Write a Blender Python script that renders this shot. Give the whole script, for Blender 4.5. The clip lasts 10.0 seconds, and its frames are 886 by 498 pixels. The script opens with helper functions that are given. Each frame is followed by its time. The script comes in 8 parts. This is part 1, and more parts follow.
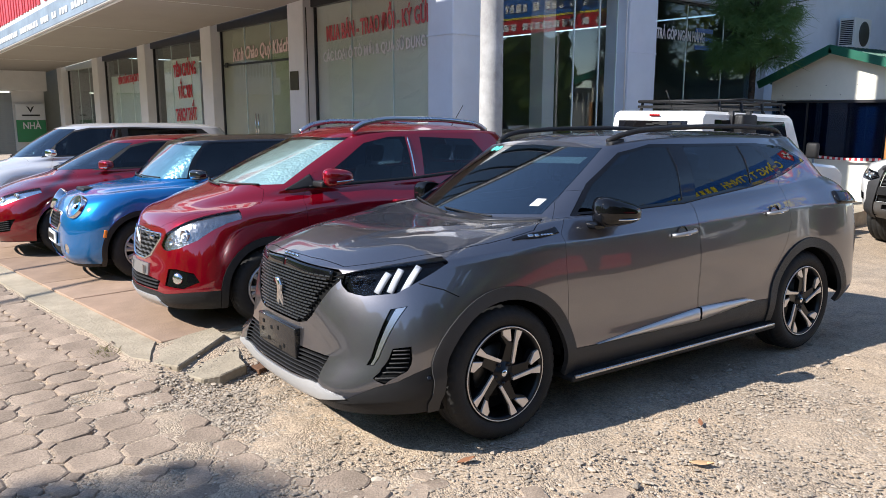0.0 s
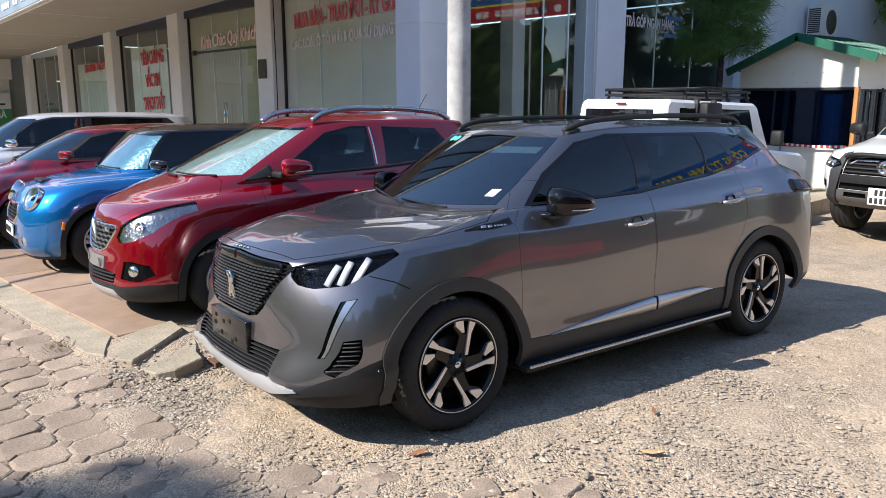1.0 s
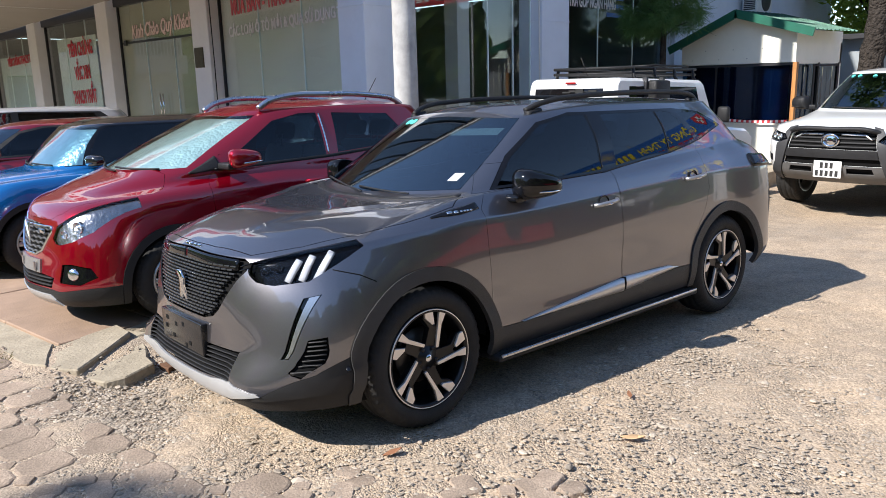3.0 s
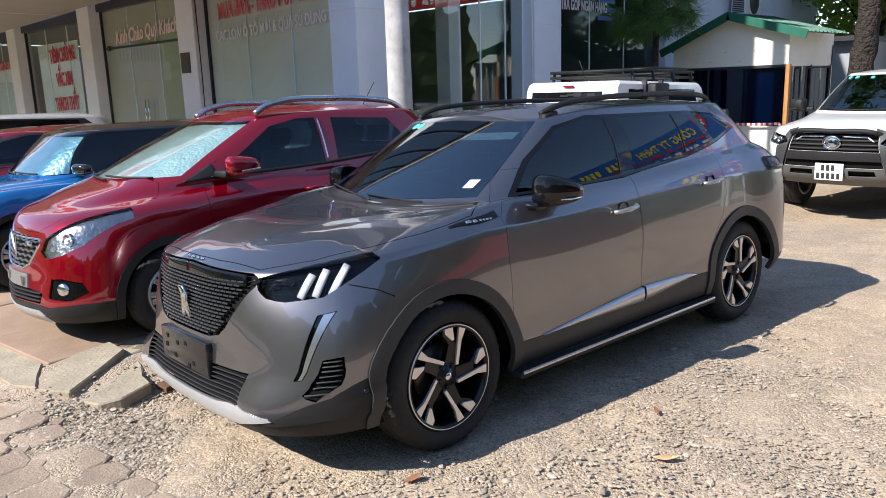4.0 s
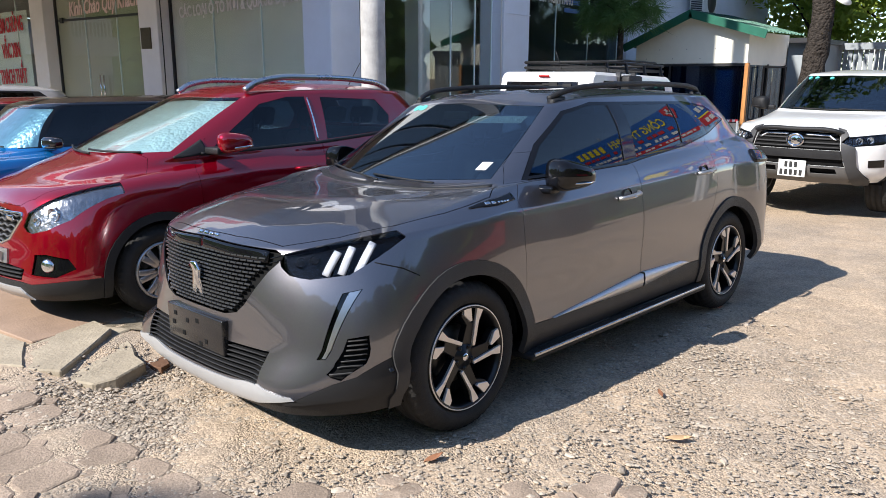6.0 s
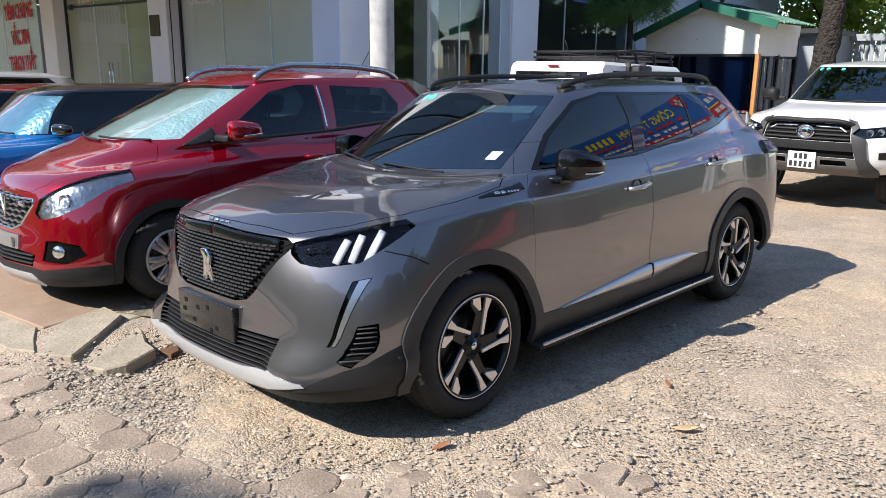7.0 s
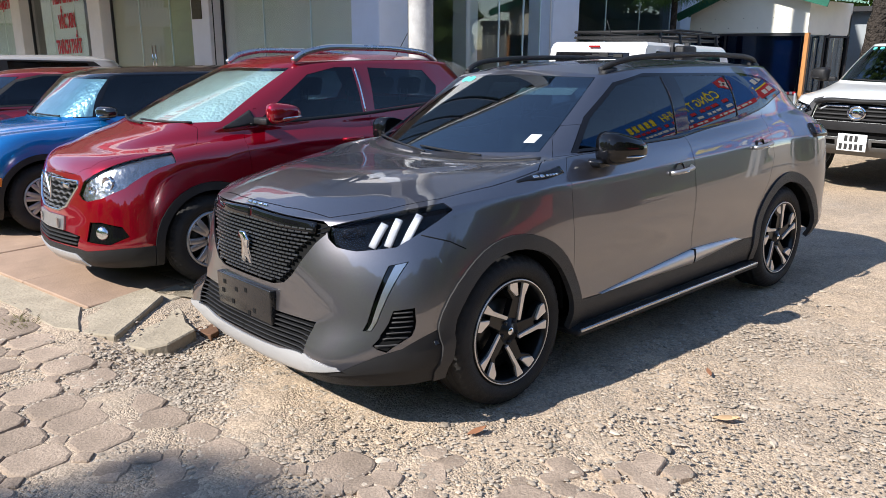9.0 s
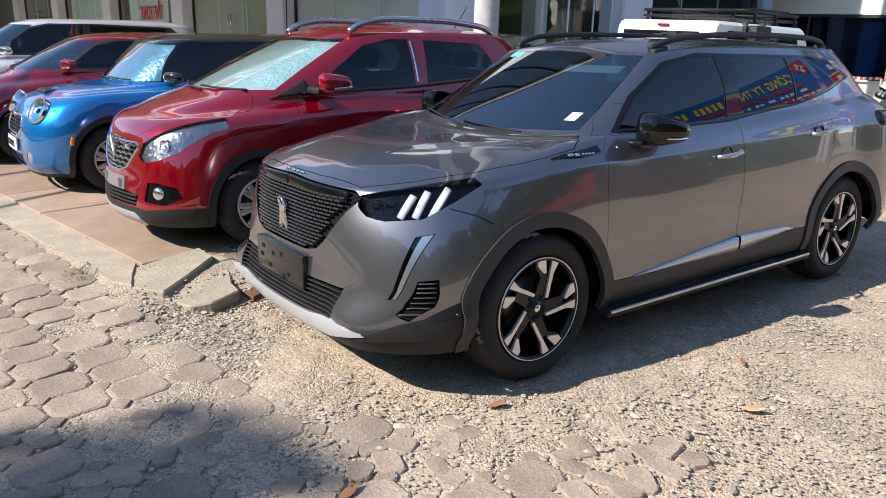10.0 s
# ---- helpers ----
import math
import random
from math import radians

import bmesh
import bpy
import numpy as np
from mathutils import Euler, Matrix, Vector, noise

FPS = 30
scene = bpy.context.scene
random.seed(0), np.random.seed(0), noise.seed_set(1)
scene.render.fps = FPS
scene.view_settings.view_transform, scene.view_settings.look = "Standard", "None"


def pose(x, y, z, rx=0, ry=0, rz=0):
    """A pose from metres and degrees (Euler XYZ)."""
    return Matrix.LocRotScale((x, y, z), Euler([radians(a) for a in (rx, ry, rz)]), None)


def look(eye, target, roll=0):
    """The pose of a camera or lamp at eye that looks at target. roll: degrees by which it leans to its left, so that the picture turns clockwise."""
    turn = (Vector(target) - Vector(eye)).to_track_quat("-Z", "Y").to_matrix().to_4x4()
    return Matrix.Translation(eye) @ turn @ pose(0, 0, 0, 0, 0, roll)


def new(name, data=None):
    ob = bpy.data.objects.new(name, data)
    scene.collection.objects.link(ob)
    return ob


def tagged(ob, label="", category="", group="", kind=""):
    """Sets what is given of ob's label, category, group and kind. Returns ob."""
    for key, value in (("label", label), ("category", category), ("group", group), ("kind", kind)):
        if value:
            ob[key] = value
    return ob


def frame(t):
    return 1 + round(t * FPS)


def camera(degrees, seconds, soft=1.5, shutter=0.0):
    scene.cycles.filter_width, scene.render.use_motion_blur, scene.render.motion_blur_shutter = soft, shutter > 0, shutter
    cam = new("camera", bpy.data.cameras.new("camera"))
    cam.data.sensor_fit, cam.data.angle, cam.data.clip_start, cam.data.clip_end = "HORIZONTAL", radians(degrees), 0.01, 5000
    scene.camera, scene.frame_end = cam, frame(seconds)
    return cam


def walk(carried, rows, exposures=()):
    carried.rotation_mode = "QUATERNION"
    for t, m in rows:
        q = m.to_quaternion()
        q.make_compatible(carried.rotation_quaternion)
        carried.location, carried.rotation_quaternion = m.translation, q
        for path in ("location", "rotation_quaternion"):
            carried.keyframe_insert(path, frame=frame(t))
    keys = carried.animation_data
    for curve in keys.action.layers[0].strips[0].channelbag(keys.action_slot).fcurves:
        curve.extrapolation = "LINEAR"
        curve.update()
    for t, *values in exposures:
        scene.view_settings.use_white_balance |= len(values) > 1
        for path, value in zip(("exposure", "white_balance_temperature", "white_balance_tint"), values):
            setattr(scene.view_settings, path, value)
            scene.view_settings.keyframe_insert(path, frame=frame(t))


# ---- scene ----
cam = camera(60.9, 10.0, 0.65)
PATH = [
    (0, (3.601, -2.252, 1.616), (1.977, -1.142, 1.255), 0.1),
    (0.5, (3.604, -2.237, 1.622), (1.997, -1.108, 1.245), 0.1),
    (1, (3.651, -2.132, 1.628), (2.065, -0.978, 1.236), 0.0),
    (1.5, (3.657, -2.066, 1.625), (2.103, -0.875, 1.216), -0.1),
    (2, (3.645, -2.095, 1.618), (2.125, -0.866, 1.193), -0.4),
    (3.5, (3.334, -2.102, 1.598), (1.85, -0.831, 1.172), -1.8),
    (4, (3.207, -2.089, 1.593), (1.739, -0.796, 1.176), -1.8),
    (4.5, (3.064, -2.21, 1.578), (1.627, -0.883, 1.163), -1.3),
    (5, (2.988, -2.288, 1.566), (1.588, -0.923, 1.144), -0.7),
    (5.5, (2.982, -2.312, 1.558), (1.612, -0.921, 1.124), -0.0),
    (7, (2.976, -2.343, 1.556), (1.605, -0.966, 1.083), 0.6),
    (7.5, (2.975, -2.341, 1.56), (1.597, -0.975, 1.078), 0.4),
    (8, (2.974, -2.333, 1.558), (1.591, -0.974, 1.067), 0.1),
    (8.5, (2.97, -2.323, 1.557), (1.573, -0.983, 1.055), 0.1),
    (9, (2.958, -2.32, 1.557), (1.526, -1.023, 1.038), 0.3),
    (9.5, (3.004, -2.304, 1.565), (1.533, -1.064, 1.018), 1.0),
    (10, (3.089, -2.213, 1.56), (1.558, -1.066, 0.976), 1.6),
]
walk(cam, [(t, look(eye, target, roll)) for t, eye, target, roll in PATH], [(0, 0.83, 6460, 11), (10, 0.83, 6460, 11)])


# ---- light ----
SUN_TO = Vector((0.27, 1.2, -1.0)).normalized()          # the way the sunlight travels
world = bpy.data.worlds.new("sky")
scene.world = world
world.use_nodes = True
wn, wl = world.node_tree.nodes, world.node_tree.links
sky = wn.new("ShaderNodeTexSky")
sky.sky_type = "NISHITA"
sky.sun_disc = False
sky.sun_elevation = math.asin(-SUN_TO.z)
sky.sun_rotation = math.atan2(-SUN_TO.x, -SUN_TO.y)
sky.dust_density = 0.05
sky.ozone_density = 2.0
sky.air_density = 0.85
wn["Background"].inputs["Strength"].default_value = 0.150
wl.new(sky.outputs["Color"], wn["Background"].inputs["Color"])
sun = new("sun", bpy.data.lights.new("sun", "SUN"))
sun.data.energy = 5.0
sun.data.angle = radians(0.53)
sun.data.color = (1.0, 0.955, 0.885)
sun.rotation_mode = "QUATERNION"
sun.rotation_quaternion = SUN_TO.to_track_quat("-Z", "Y")

# ---- materials ----
def mat(name, color, rough=0.5, metal=0.0, coat=0.0, spec=0.5, var=0.0, scale=8.0, bump=0.0, bump_scale=60.0, rvar=0.0, dark=None):
    """A surface with colour variation at two scales, fine relief and uneven gloss."""
    m = bpy.data.materials.new(name)
    m.use_nodes = True
    n, l = m.node_tree.nodes, m.node_tree.links
    b = n["Principled BSDF"]
    b.inputs["Base Color"].default_value = (*color, 1)
    b.inputs["Roughness"].default_value = rough
    b.inputs["Metallic"].default_value = metal
    b.inputs["Coat Weight"].default_value = coat
    b.inputs["Coat Roughness"].default_value = 0.03
    b.inputs["Specular IOR Level"].default_value = spec
    tc = n.new("ShaderNodeTexCoord")
    if var or rvar:
        a = n.new("ShaderNodeTexNoise")
        a.inputs["Scale"].default_value, a.inputs["Detail"].default_value, a.inputs["Roughness"].default_value = scale, 8, 0.65
        l.new(tc.outputs["Object"], a.inputs["Vector"])
        c = n.new("ShaderNodeTexNoise")
        c.inputs["Scale"].default_value, c.inputs["Detail"].default_value = scale * 0.13, 3
        l.new(tc.outputs["Object"], c.inputs["Vector"])
        add = n.new("ShaderNodeMath")
        add.operation = "ADD"
        l.new(a.outputs["Fac"], add.inputs[0]), l.new(c.outputs["Fac"], add.inputs[1])
        if var:
            r = n.new("ShaderNodeMapRange")
            r.inputs["From Min"].default_value, r.inputs["From Max"].default_value = 0.6, 1.4
            l.new(add.outputs[0], r.inputs["Value"])
            mix = n.new("ShaderNodeMix")
            mix.data_type = "RGBA"
            lo = dark or tuple(v * (1 - var) for v in color)
            mix.inputs["A"].default_value = (*lo, 1)
            mix.inputs["B"].default_value = (*[min(1, v * (1 + var * 0.6)) for v in color], 1)
            l.new(r.outputs["Result"], mix.inputs["Factor"])
            l.new(mix.outputs["Result"], b.inputs["Base Color"])
        if rvar:
            q = n.new("ShaderNodeMapRange")
            q.inputs["From Min"].default_value, q.inputs["From Max"].default_value = 0.6, 1.4
            q.inputs["To Min"].default_value, q.inputs["To Max"].default_value = max(0, rough - rvar), min(1, rough + rvar)
            l.new(add.outputs[0], q.inputs["Value"]), l.new(q.outputs["Result"], b.inputs["Roughness"])
    if bump:
        d = n.new("ShaderNodeTexNoise")
        d.inputs["Scale"].default_value, d.inputs["Detail"].default_value = bump_scale, 6
        l.new(tc.outputs["Object"], d.inputs["Vector"])
        u = n.new("ShaderNodeBump")
        u.inputs["Strength"].default_value, u.inputs["Distance"].default_value = bump, 0.01
        l.new(d.outputs["Fac"], u.inputs["Height"]), l.new(u.outputs["Normal"], b.inputs["Normal"])
    return m


def glass_mat(name, tint, rough=0.0, f0=0.05):
    """Thin tinted pane: clear straight on, a mirror at a glance."""
    m = bpy.data.materials.new(name)
    m.use_nodes = True
    n, l = m.node_tree.nodes, m.node_tree.links
    n.remove(n["Principled BSDF"])
    t = n.new("ShaderNodeBsdfTransparent")
    t.inputs["Color"].default_value = (*tint, 1)
    g = n.new("ShaderNodeBsdfGlossy")
    g.inputs["Roughness"].default_value = rough
    w = n.new("ShaderNodeLayerWeight")
    w.inputs["Blend"].default_value = 0.5
    p = n.new("ShaderNodeMath")
    p.operation, p.inputs[1].default_value = "POWER", 5.0
    q = n.new("ShaderNodeMath")
    q.operation, q.inputs[1].default_value, q.inputs[2].default_value = "MULTIPLY_ADD", 1 - f0, f0
    mix = n.new("ShaderNodeMixShader")
    l.new(w.outputs["Facing"], p.inputs[0]), l.new(p.outputs[0], q.inputs[0])
    l.new(q.outputs[0], mix.inputs[0]), l.new(t.outputs[0], mix.inputs[1]), l.new(g.outputs[0], mix.inputs[2])
    l.new(mix.outputs[0], n["Material Output"].inputs["Surface"])
    return m


def car_paint(name, color, flake=0.6, dust=0.25, grain=0.34):
    """Metallic lacquer with flakes and a film of road dust."""
    m = mat(name, color, grain, flake, 1.0, 0.0, 0.06, 900, 0, 60)
    n, l = m.node_tree.nodes, m.node_tree.links
    b = n["Principled BSDF"]
    b.inputs["Coat Roughness"].default_value = 0.025
    b.inputs["Coat IOR"].default_value = 1.78
    tc = n.new("ShaderNodeTexCoord")
    a = n.new("ShaderNodeTexNoise")
    a.inputs["Scale"].default_value, a.inputs["Detail"].default_value = 3.0, 9
    l.new(tc.outputs["Object"], a.inputs["Vector"])
    r = n.new("ShaderNodeMapRange")
    r.inputs["From Min"].default_value, r.inputs["From Max"].default_value = 0.35, 0.75
    r.inputs["To Min"].default_value, r.inputs["To Max"].default_value = 0.02, 0.02 + 0.12 * dust
    l.new(a.outputs["Fac"], r.inputs["Value"]), l.new(r.outputs["Result"], b.inputs["Coat Roughness"])
    return m



def cells(m, scale, bump=0.6, tone=0.0, patchy=0.0, distance=0.01):
    """Close-packed cells in relief, pebbles or crumpled facets, each a little lighter or darker; patchy leaves smooth spots."""
    n, l = m.node_tree.nodes, m.node_tree.links
    b = n["Principled BSDF"]
    tc = n.new("ShaderNodeTexCoord")
    v = n.new("ShaderNodeTexVoronoi")
    v.inputs["Scale"].default_value = scale
    l.new(tc.outputs["Object"], v.inputs["Vector"])
    w = n.new("ShaderNodeTexVoronoi")
    w.inputs["Scale"].default_value = scale * 0.43
    l.new(tc.outputs["Object"], w.inputs["Vector"])
    add = n.new("ShaderNodeMath")
    add.operation = "ADD"
    l.new(v.outputs["Distance"], add.inputs[0]), l.new(w.outputs["Distance"], add.inputs[1])
    high = n.new("ShaderNodeMath")
    high.operation, high.inputs[1].default_value = "MULTIPLY", -1.0
    l.new(add.outputs[0], high.inputs[0])
    fac = None
    if patchy:
        p = n.new("ShaderNodeTexNoise")
        p.inputs["Scale"].default_value, p.inputs["Detail"].default_value = 3.2, 4
        l.new(tc.outputs["Object"], p.inputs["Vector"])
        r = n.new("ShaderNodeMapRange")
        r.inputs["From Min"].default_value, r.inputs["From Max"].default_value, r.inputs["To Min"].default_value = 0.42, 0.56, 1 - patchy
        l.new(p.outputs["Fac"], r.inputs["Value"])
        fac = r.outputs["Result"]
    u = n.new("ShaderNodeBump")
    u.inputs["Strength"].default_value, u.inputs["Distance"].default_value = bump, distance
    if fac:
        k = n.new("ShaderNodeMath")
        k.operation, k.inputs[1].default_value = "MULTIPLY", bump
        l.new(fac, k.inputs[0]), l.new(k.outputs[0], u.inputs["Strength"])
    l.new(high.outputs[0], u.inputs["Height"])
    if b.inputs["Normal"].links:
        l.new(b.inputs["Normal"].links[0].from_socket, u.inputs["Normal"])
    l.new(u.outputs["Normal"], b.inputs["Normal"])
    if tone:
        s = n.new("ShaderNodeSeparateColor")
        l.new(v.outputs["Color"], s.inputs[0])
        q = n.new("ShaderNodeMapRange")
        q.inputs["To Min"].default_value, q.inputs["To Max"].default_value = 1 - tone, 1 + tone
        l.new(s.outputs[0], q.inputs["Value"])
        h = n.new("ShaderNodeHueSaturation")
        l.new(q.outputs["Result"], h.inputs["Value"]), l.new(b.inputs["Base Color"].links[0].from_socket, h.inputs["Color"])
        l.new(h.outputs["Color"], b.inputs["Base Color"])
    return m


PAINT_GREY = car_paint("grey_lacquer", (0.150, 0.145, 0.160), 0.92, 0.06, 0.36)
PAINT_RED = car_paint("red_lacquer", (0.27, 0.002, 0.013), 0.55, 0.2, 0.28)
PAINT_RED_DEEP = car_paint("deep_red_lacquer", (0.21, 0.002, 0.010), 0.55, 0.2, 0.28)
PAINT_BLUE = car_paint("blue_lacquer", (0.006, 0.155, 0.44), 0.55, 0.3)
PAINT_SILVER = car_paint("silver_lacquer", (0.58, 0.59, 0.62), 0.4, 0.3)
PAINT_WHITE = mat("white_lacquer", (0.78, 0.78, 0.77), 0.3, 0, 1.0, 0.5, 0.05, 4)
PAINT_BLACK = mat("black_lacquer", (0.012, 0.012, 0.014), 0.15, 0, 1.0, 0.5, 0.2, 6)
TRIM = mat("grained_black_plastic", (0.016, 0.016, 0.017), 0.5, 0, 0, 0.3, 0.3, 14, 0.25, 900, 0.1)
GLOSS = mat("piano_black_plastic", (0.005, 0.005, 0.006), 0.06, 0, 0.0, 0.4, 0.2, 9)
CHROME = mat("chrome", (0.72, 0.73, 0.75), 0.09, 1.0, 0, 0.5, 0.06, 20, 0, 60, 0.05)
SATIN = mat("satin_silver", (0.55, 0.55, 0.56), 0.28, 1.0, 0, 0.5, 0.08, 15, 0, 60, 0.08)
SILVER_PLASTIC = mat("silver_plastic_paint", (0.43, 0.43, 0.43), 0.35, 0.3, 0.2, 0.5, 0.12, 9, 0, 60, 0.08)
RUBBER = mat("tyre_rubber", (0.020, 0.0195, 0.019), 0.7, 0, 0, 0.3, 0.5, 11, 0.3, 260)
RIM_BLACK = mat("rim_black", (0.007, 0.007, 0.008), 0.3, 0, 0.0, 0.35, 0.4, 18)
RIM_CUT = mat("machined_alloy", (0.74, 0.70, 0.66), 0.32, 0.65, 0, 0.5, 0.08, 30, 0.05, 700)
ALLOY = mat("painted_alloy", (0.42, 0.42, 0.43), 0.35, 0.8, 0, 0.5, 0.15, 20)
DISC = mat("brake_steel", (0.10, 0.095, 0.09), 0.45, 0.8, 0, 0.5, 0.3, 20)
CABIN = mat("dark_cabin_trim", (0.014, 0.014, 0.016), 0.75, 0, 0, 0.4, 0.3, 10)
SEAT = mat("dark_seat_cloth", (0.045, 0.045, 0.05), 0.9, 0, 0, 0.3, 0.3, 18, 0.2, 400)
GLASS_DARK = glass_mat("tinted_car_glass", (0.30, 0.34, 0.38))
GLASS_FRONT = glass_mat("windscreen_glass", (0.50, 0.60, 0.64), 0, 0.19)
GLASS_DULL = glass_mat("dull_shop_glass", (0.60, 0.66, 0.66), 0, 0.02)
GLASS_CLEAR = glass_mat("clear_lens", (0.97, 0.975, 0.98), 0, 0.022)
GLASS_SHOP = glass_mat("shop_glass", (0.95, 0.97, 0.955), 0, 0.05)
LAMP_DARK = mat("lamp_housing_black", (0.004, 0.004, 0.005), 0.14, 0, 0, 0.25, 0.2, 12)
LAMP_WHITE = mat("lamp_white_guide", (0.62, 0.63, 0.65), 0.3, 0, 0.4, 0.5, 0.08, 12)
LAMP_CHROME = mat("lamp_reflector", (0.8, 0.82, 0.84), 0.16, 1.0, 0, 0.5, 0.15, 24, 0.4, 40)
LAMP_RED = mat("red_lens", (0.35, 0.01, 0.012), 0.1, 0, 0.8)
LAMP_AMBER = mat("amber_lens", (0.7, 0.2, 0.02), 0.15, 0, 0.8)
WHITE_PLASTIC = mat("white_plastic", (0.75, 0.75, 0.73), 0.45, 0, 0, 0.5, 0.08, 9)
PLATE = mat("plate_white", (0.72, 0.72, 0.70), 0.4, 0, 0, 0.5, 0.08, 20)
INK = mat("black_ink", (0.02, 0.02, 0.02), 0.5, 0, 0, 0.5, 0.2, 20)
UNDER = mat("underbody_black", (0.005, 0.005, 0.005), 0.9, 0, 0, 0.2, 0.3, 9)

# ---- building kit ----
def obj(name, bm, material, parent=None, label="", smooth=True):
    """Link a bmesh as one mesh object, under a parent or on its own."""
    me = bpy.data.meshes.new(name)
    bm.to_mesh(me)
    sn = bm.verts.layers.float_vector.get("sn")
    normals = [v[sn].copy() for v in bm.verts] if sn else None
    bm.free()
    for m in material if isinstance(material, (list, tuple)) else [material]:
        me.materials.append(m)
    if smooth:
        me.polygons.foreach_set("use_smooth", [True] * len(me.polygons))
        me.update()
        if normals:
            me.normals_split_custom_set_from_vertices(normals)
    ob = new(name, me)
    if parent:
        ob.parent = parent
    return tagged(ob, label)


part = obj


def empty(name, m, label, category, group="", kind=""):
    ob = new(name)
    ob.empty_display_size = 0.2
    ob.matrix_basis = m
    return tagged(ob, label, category, group, kind)


def box_bm(x0, x1, y0, y1, z0, z1, bevel=0.0, segs=2):
    bm = bmesh.new()
    v = [bm.verts.new((x, y, z)) for x in (x0, x1) for y in (y0, y1) for z in (z0, z1)]
    for f in ((0, 1, 3, 2), (4, 6, 7, 5), (0, 4, 5, 1), (2, 3, 7, 6), (0, 2, 6, 4), (1, 5, 7, 3)):
        bm.faces.new([v[i] for i in f])
    if bevel:
        bmesh.ops.bevel(bm, geom=bm.edges[:], offset=bevel, segments=segs, profile=0.5, affect="EDGES")
    return bm


def skin_layer(bm):
    """The layer that keeps a skin's smooth normals through cuts."""
    return bm.verts.layers.float_vector.get("sn") or bm.verts.layers.float_vector.new("sn")


def join_bm(a, b):
    """Add bmesh b into a."""
    sn = b.verts.layers.float_vector.get("sn")
    to = skin_layer(a) if sn else None
    m = {}
    for v in b.verts:
        m[v] = a.verts.new(v.co)
        if sn:
            m[v][to] = v[sn]
    for f in b.faces:
        g = a.faces.new([m[v] for v in f.verts])
        g.material_index, g.smooth = f.material_index, f.smooth
    b.free()
    return a


def boxes_bm(rows, bevel=0.0):
    bm = bmesh.new()
    for r in rows:
        join_bm(bm, box_bm(*r, bevel, 1))
    return bm


def lathe_bm(profile, n, axis="x", arc=2 * math.pi):
    """Turn (radius, along) pairs round an axis."""
    bm = bmesh.new()
    rings = []
    closed = arc > 6.28
    for i in range(n if closed else n + 1):
        a = arc * i / n
        c, s = math.cos(a), math.sin(a)
        rings.append([bm.verts.new({"x": (w, r * c, r * s), "y": (r * s, w, r * c), "z": (r * c, r * s, w)}[axis]) for r, w in profile])
    for i in range(n):
        p, q = rings[i], rings[(i + 1) % len(rings)]
        for j in range(len(profile) - 1):
            bm.faces.new((p[j], q[j], q[j + 1], p[j + 1]))
    return bm


def tube_bm(points, radius, n=8, taper=None):
    """A round bar along a line of points."""
    bm = bmesh.new()
    pts = [Vector(p) for p in points]
    rings = []
    for i, p in enumerate(pts):
        d = (pts[min(i + 1, len(pts) - 1)] - pts[max(i - 1, 0)]).normalized()
        a = d.orthogonal().normalized() if i == 0 else (a - d * a.dot(d)).normalized()
        b = d.cross(a)
        r = radius if taper is None else radius + (taper - radius) * i / (len(pts) - 1)
        rings.append([bm.verts.new(p + (a * math.cos(t) + b * math.sin(t)) * r) for t in [2 * math.pi * k / n for k in range(n)]])
    for p, q in zip(rings, rings[1:]):
        for k in range(n):
            bm.faces.new((p[k], p[(k + 1) % n], q[(k + 1) % n], q[k]))
    bm.faces.new(rings[0][::-1]), bm.faces.new(rings[-1])
    return bm


def poly_bm(points, depth, axis="y", bevel=0.0):
    """A flat outline given in two axes, made solid along the third."""
    bm = bmesh.new()
    put = {"x": lambda a, b, d: (d, a, b), "y": lambda a, b, d: (a, d, b), "z": lambda a, b, d: (a, b, d)}[axis]
    lo = [bm.verts.new(put(a, b, depth[0])) for a, b in points]
    hi = [bm.verts.new(put(a, b, depth[1])) for a, b in points]
    bm.faces.new(lo), bm.faces.new(hi[::-1])
    for i in range(len(lo)):
        j = (i + 1) % len(lo)
        bm.faces.new((lo[j], lo[i], hi[i], hi[j]))
    bmesh.ops.recalc_face_normals(bm, faces=bm.faces[:])
    if bevel:
        bmesh.ops.bevel(bm, geom=bm.edges[:], offset=bevel, segments=1, affect="EDGES")
    return bm


def text_part(name, body, size, m, material, parent=None, label="", depth=0.004, width=0.0, shear=0.0):
    """Letters of the built-in font as a mesh, standing in the xz plane of m and centred on it."""
    cu = bpy.data.curves.new(name, "FONT")
    cu.body, cu.size, cu.extrude, cu.align_x, cu.align_y, cu.resolution_u, cu.shear, cu.offset = body, size, depth, "CENTER", "CENTER", 3, shear, size * 0.022
    tmp = bpy.data.objects.new(name, cu)
    scene.collection.objects.link(tmp)
    bpy.context.view_layer.update()
    me = bpy.data.meshes.new_from_object(tmp.evaluated_get(bpy.context.evaluated_depsgraph_get()))
    bpy.data.objects.remove(tmp)
    bpy.data.curves.remove(cu)
    if width and len(me.vertices):
        xs = [v.co.x for v in me.vertices]
        k = width / max(1e-6, max(xs) - min(xs))
        me.transform(Matrix.Diagonal((k, 1, 1, 1)))
    me.transform(pose(0, 0, 0, 90))
    me.transform(m)
    me.materials.clear()
    me.materials.append(material)
    ob = new(name, me)
    if parent:
        ob.parent = parent
    return tagged(ob, label)


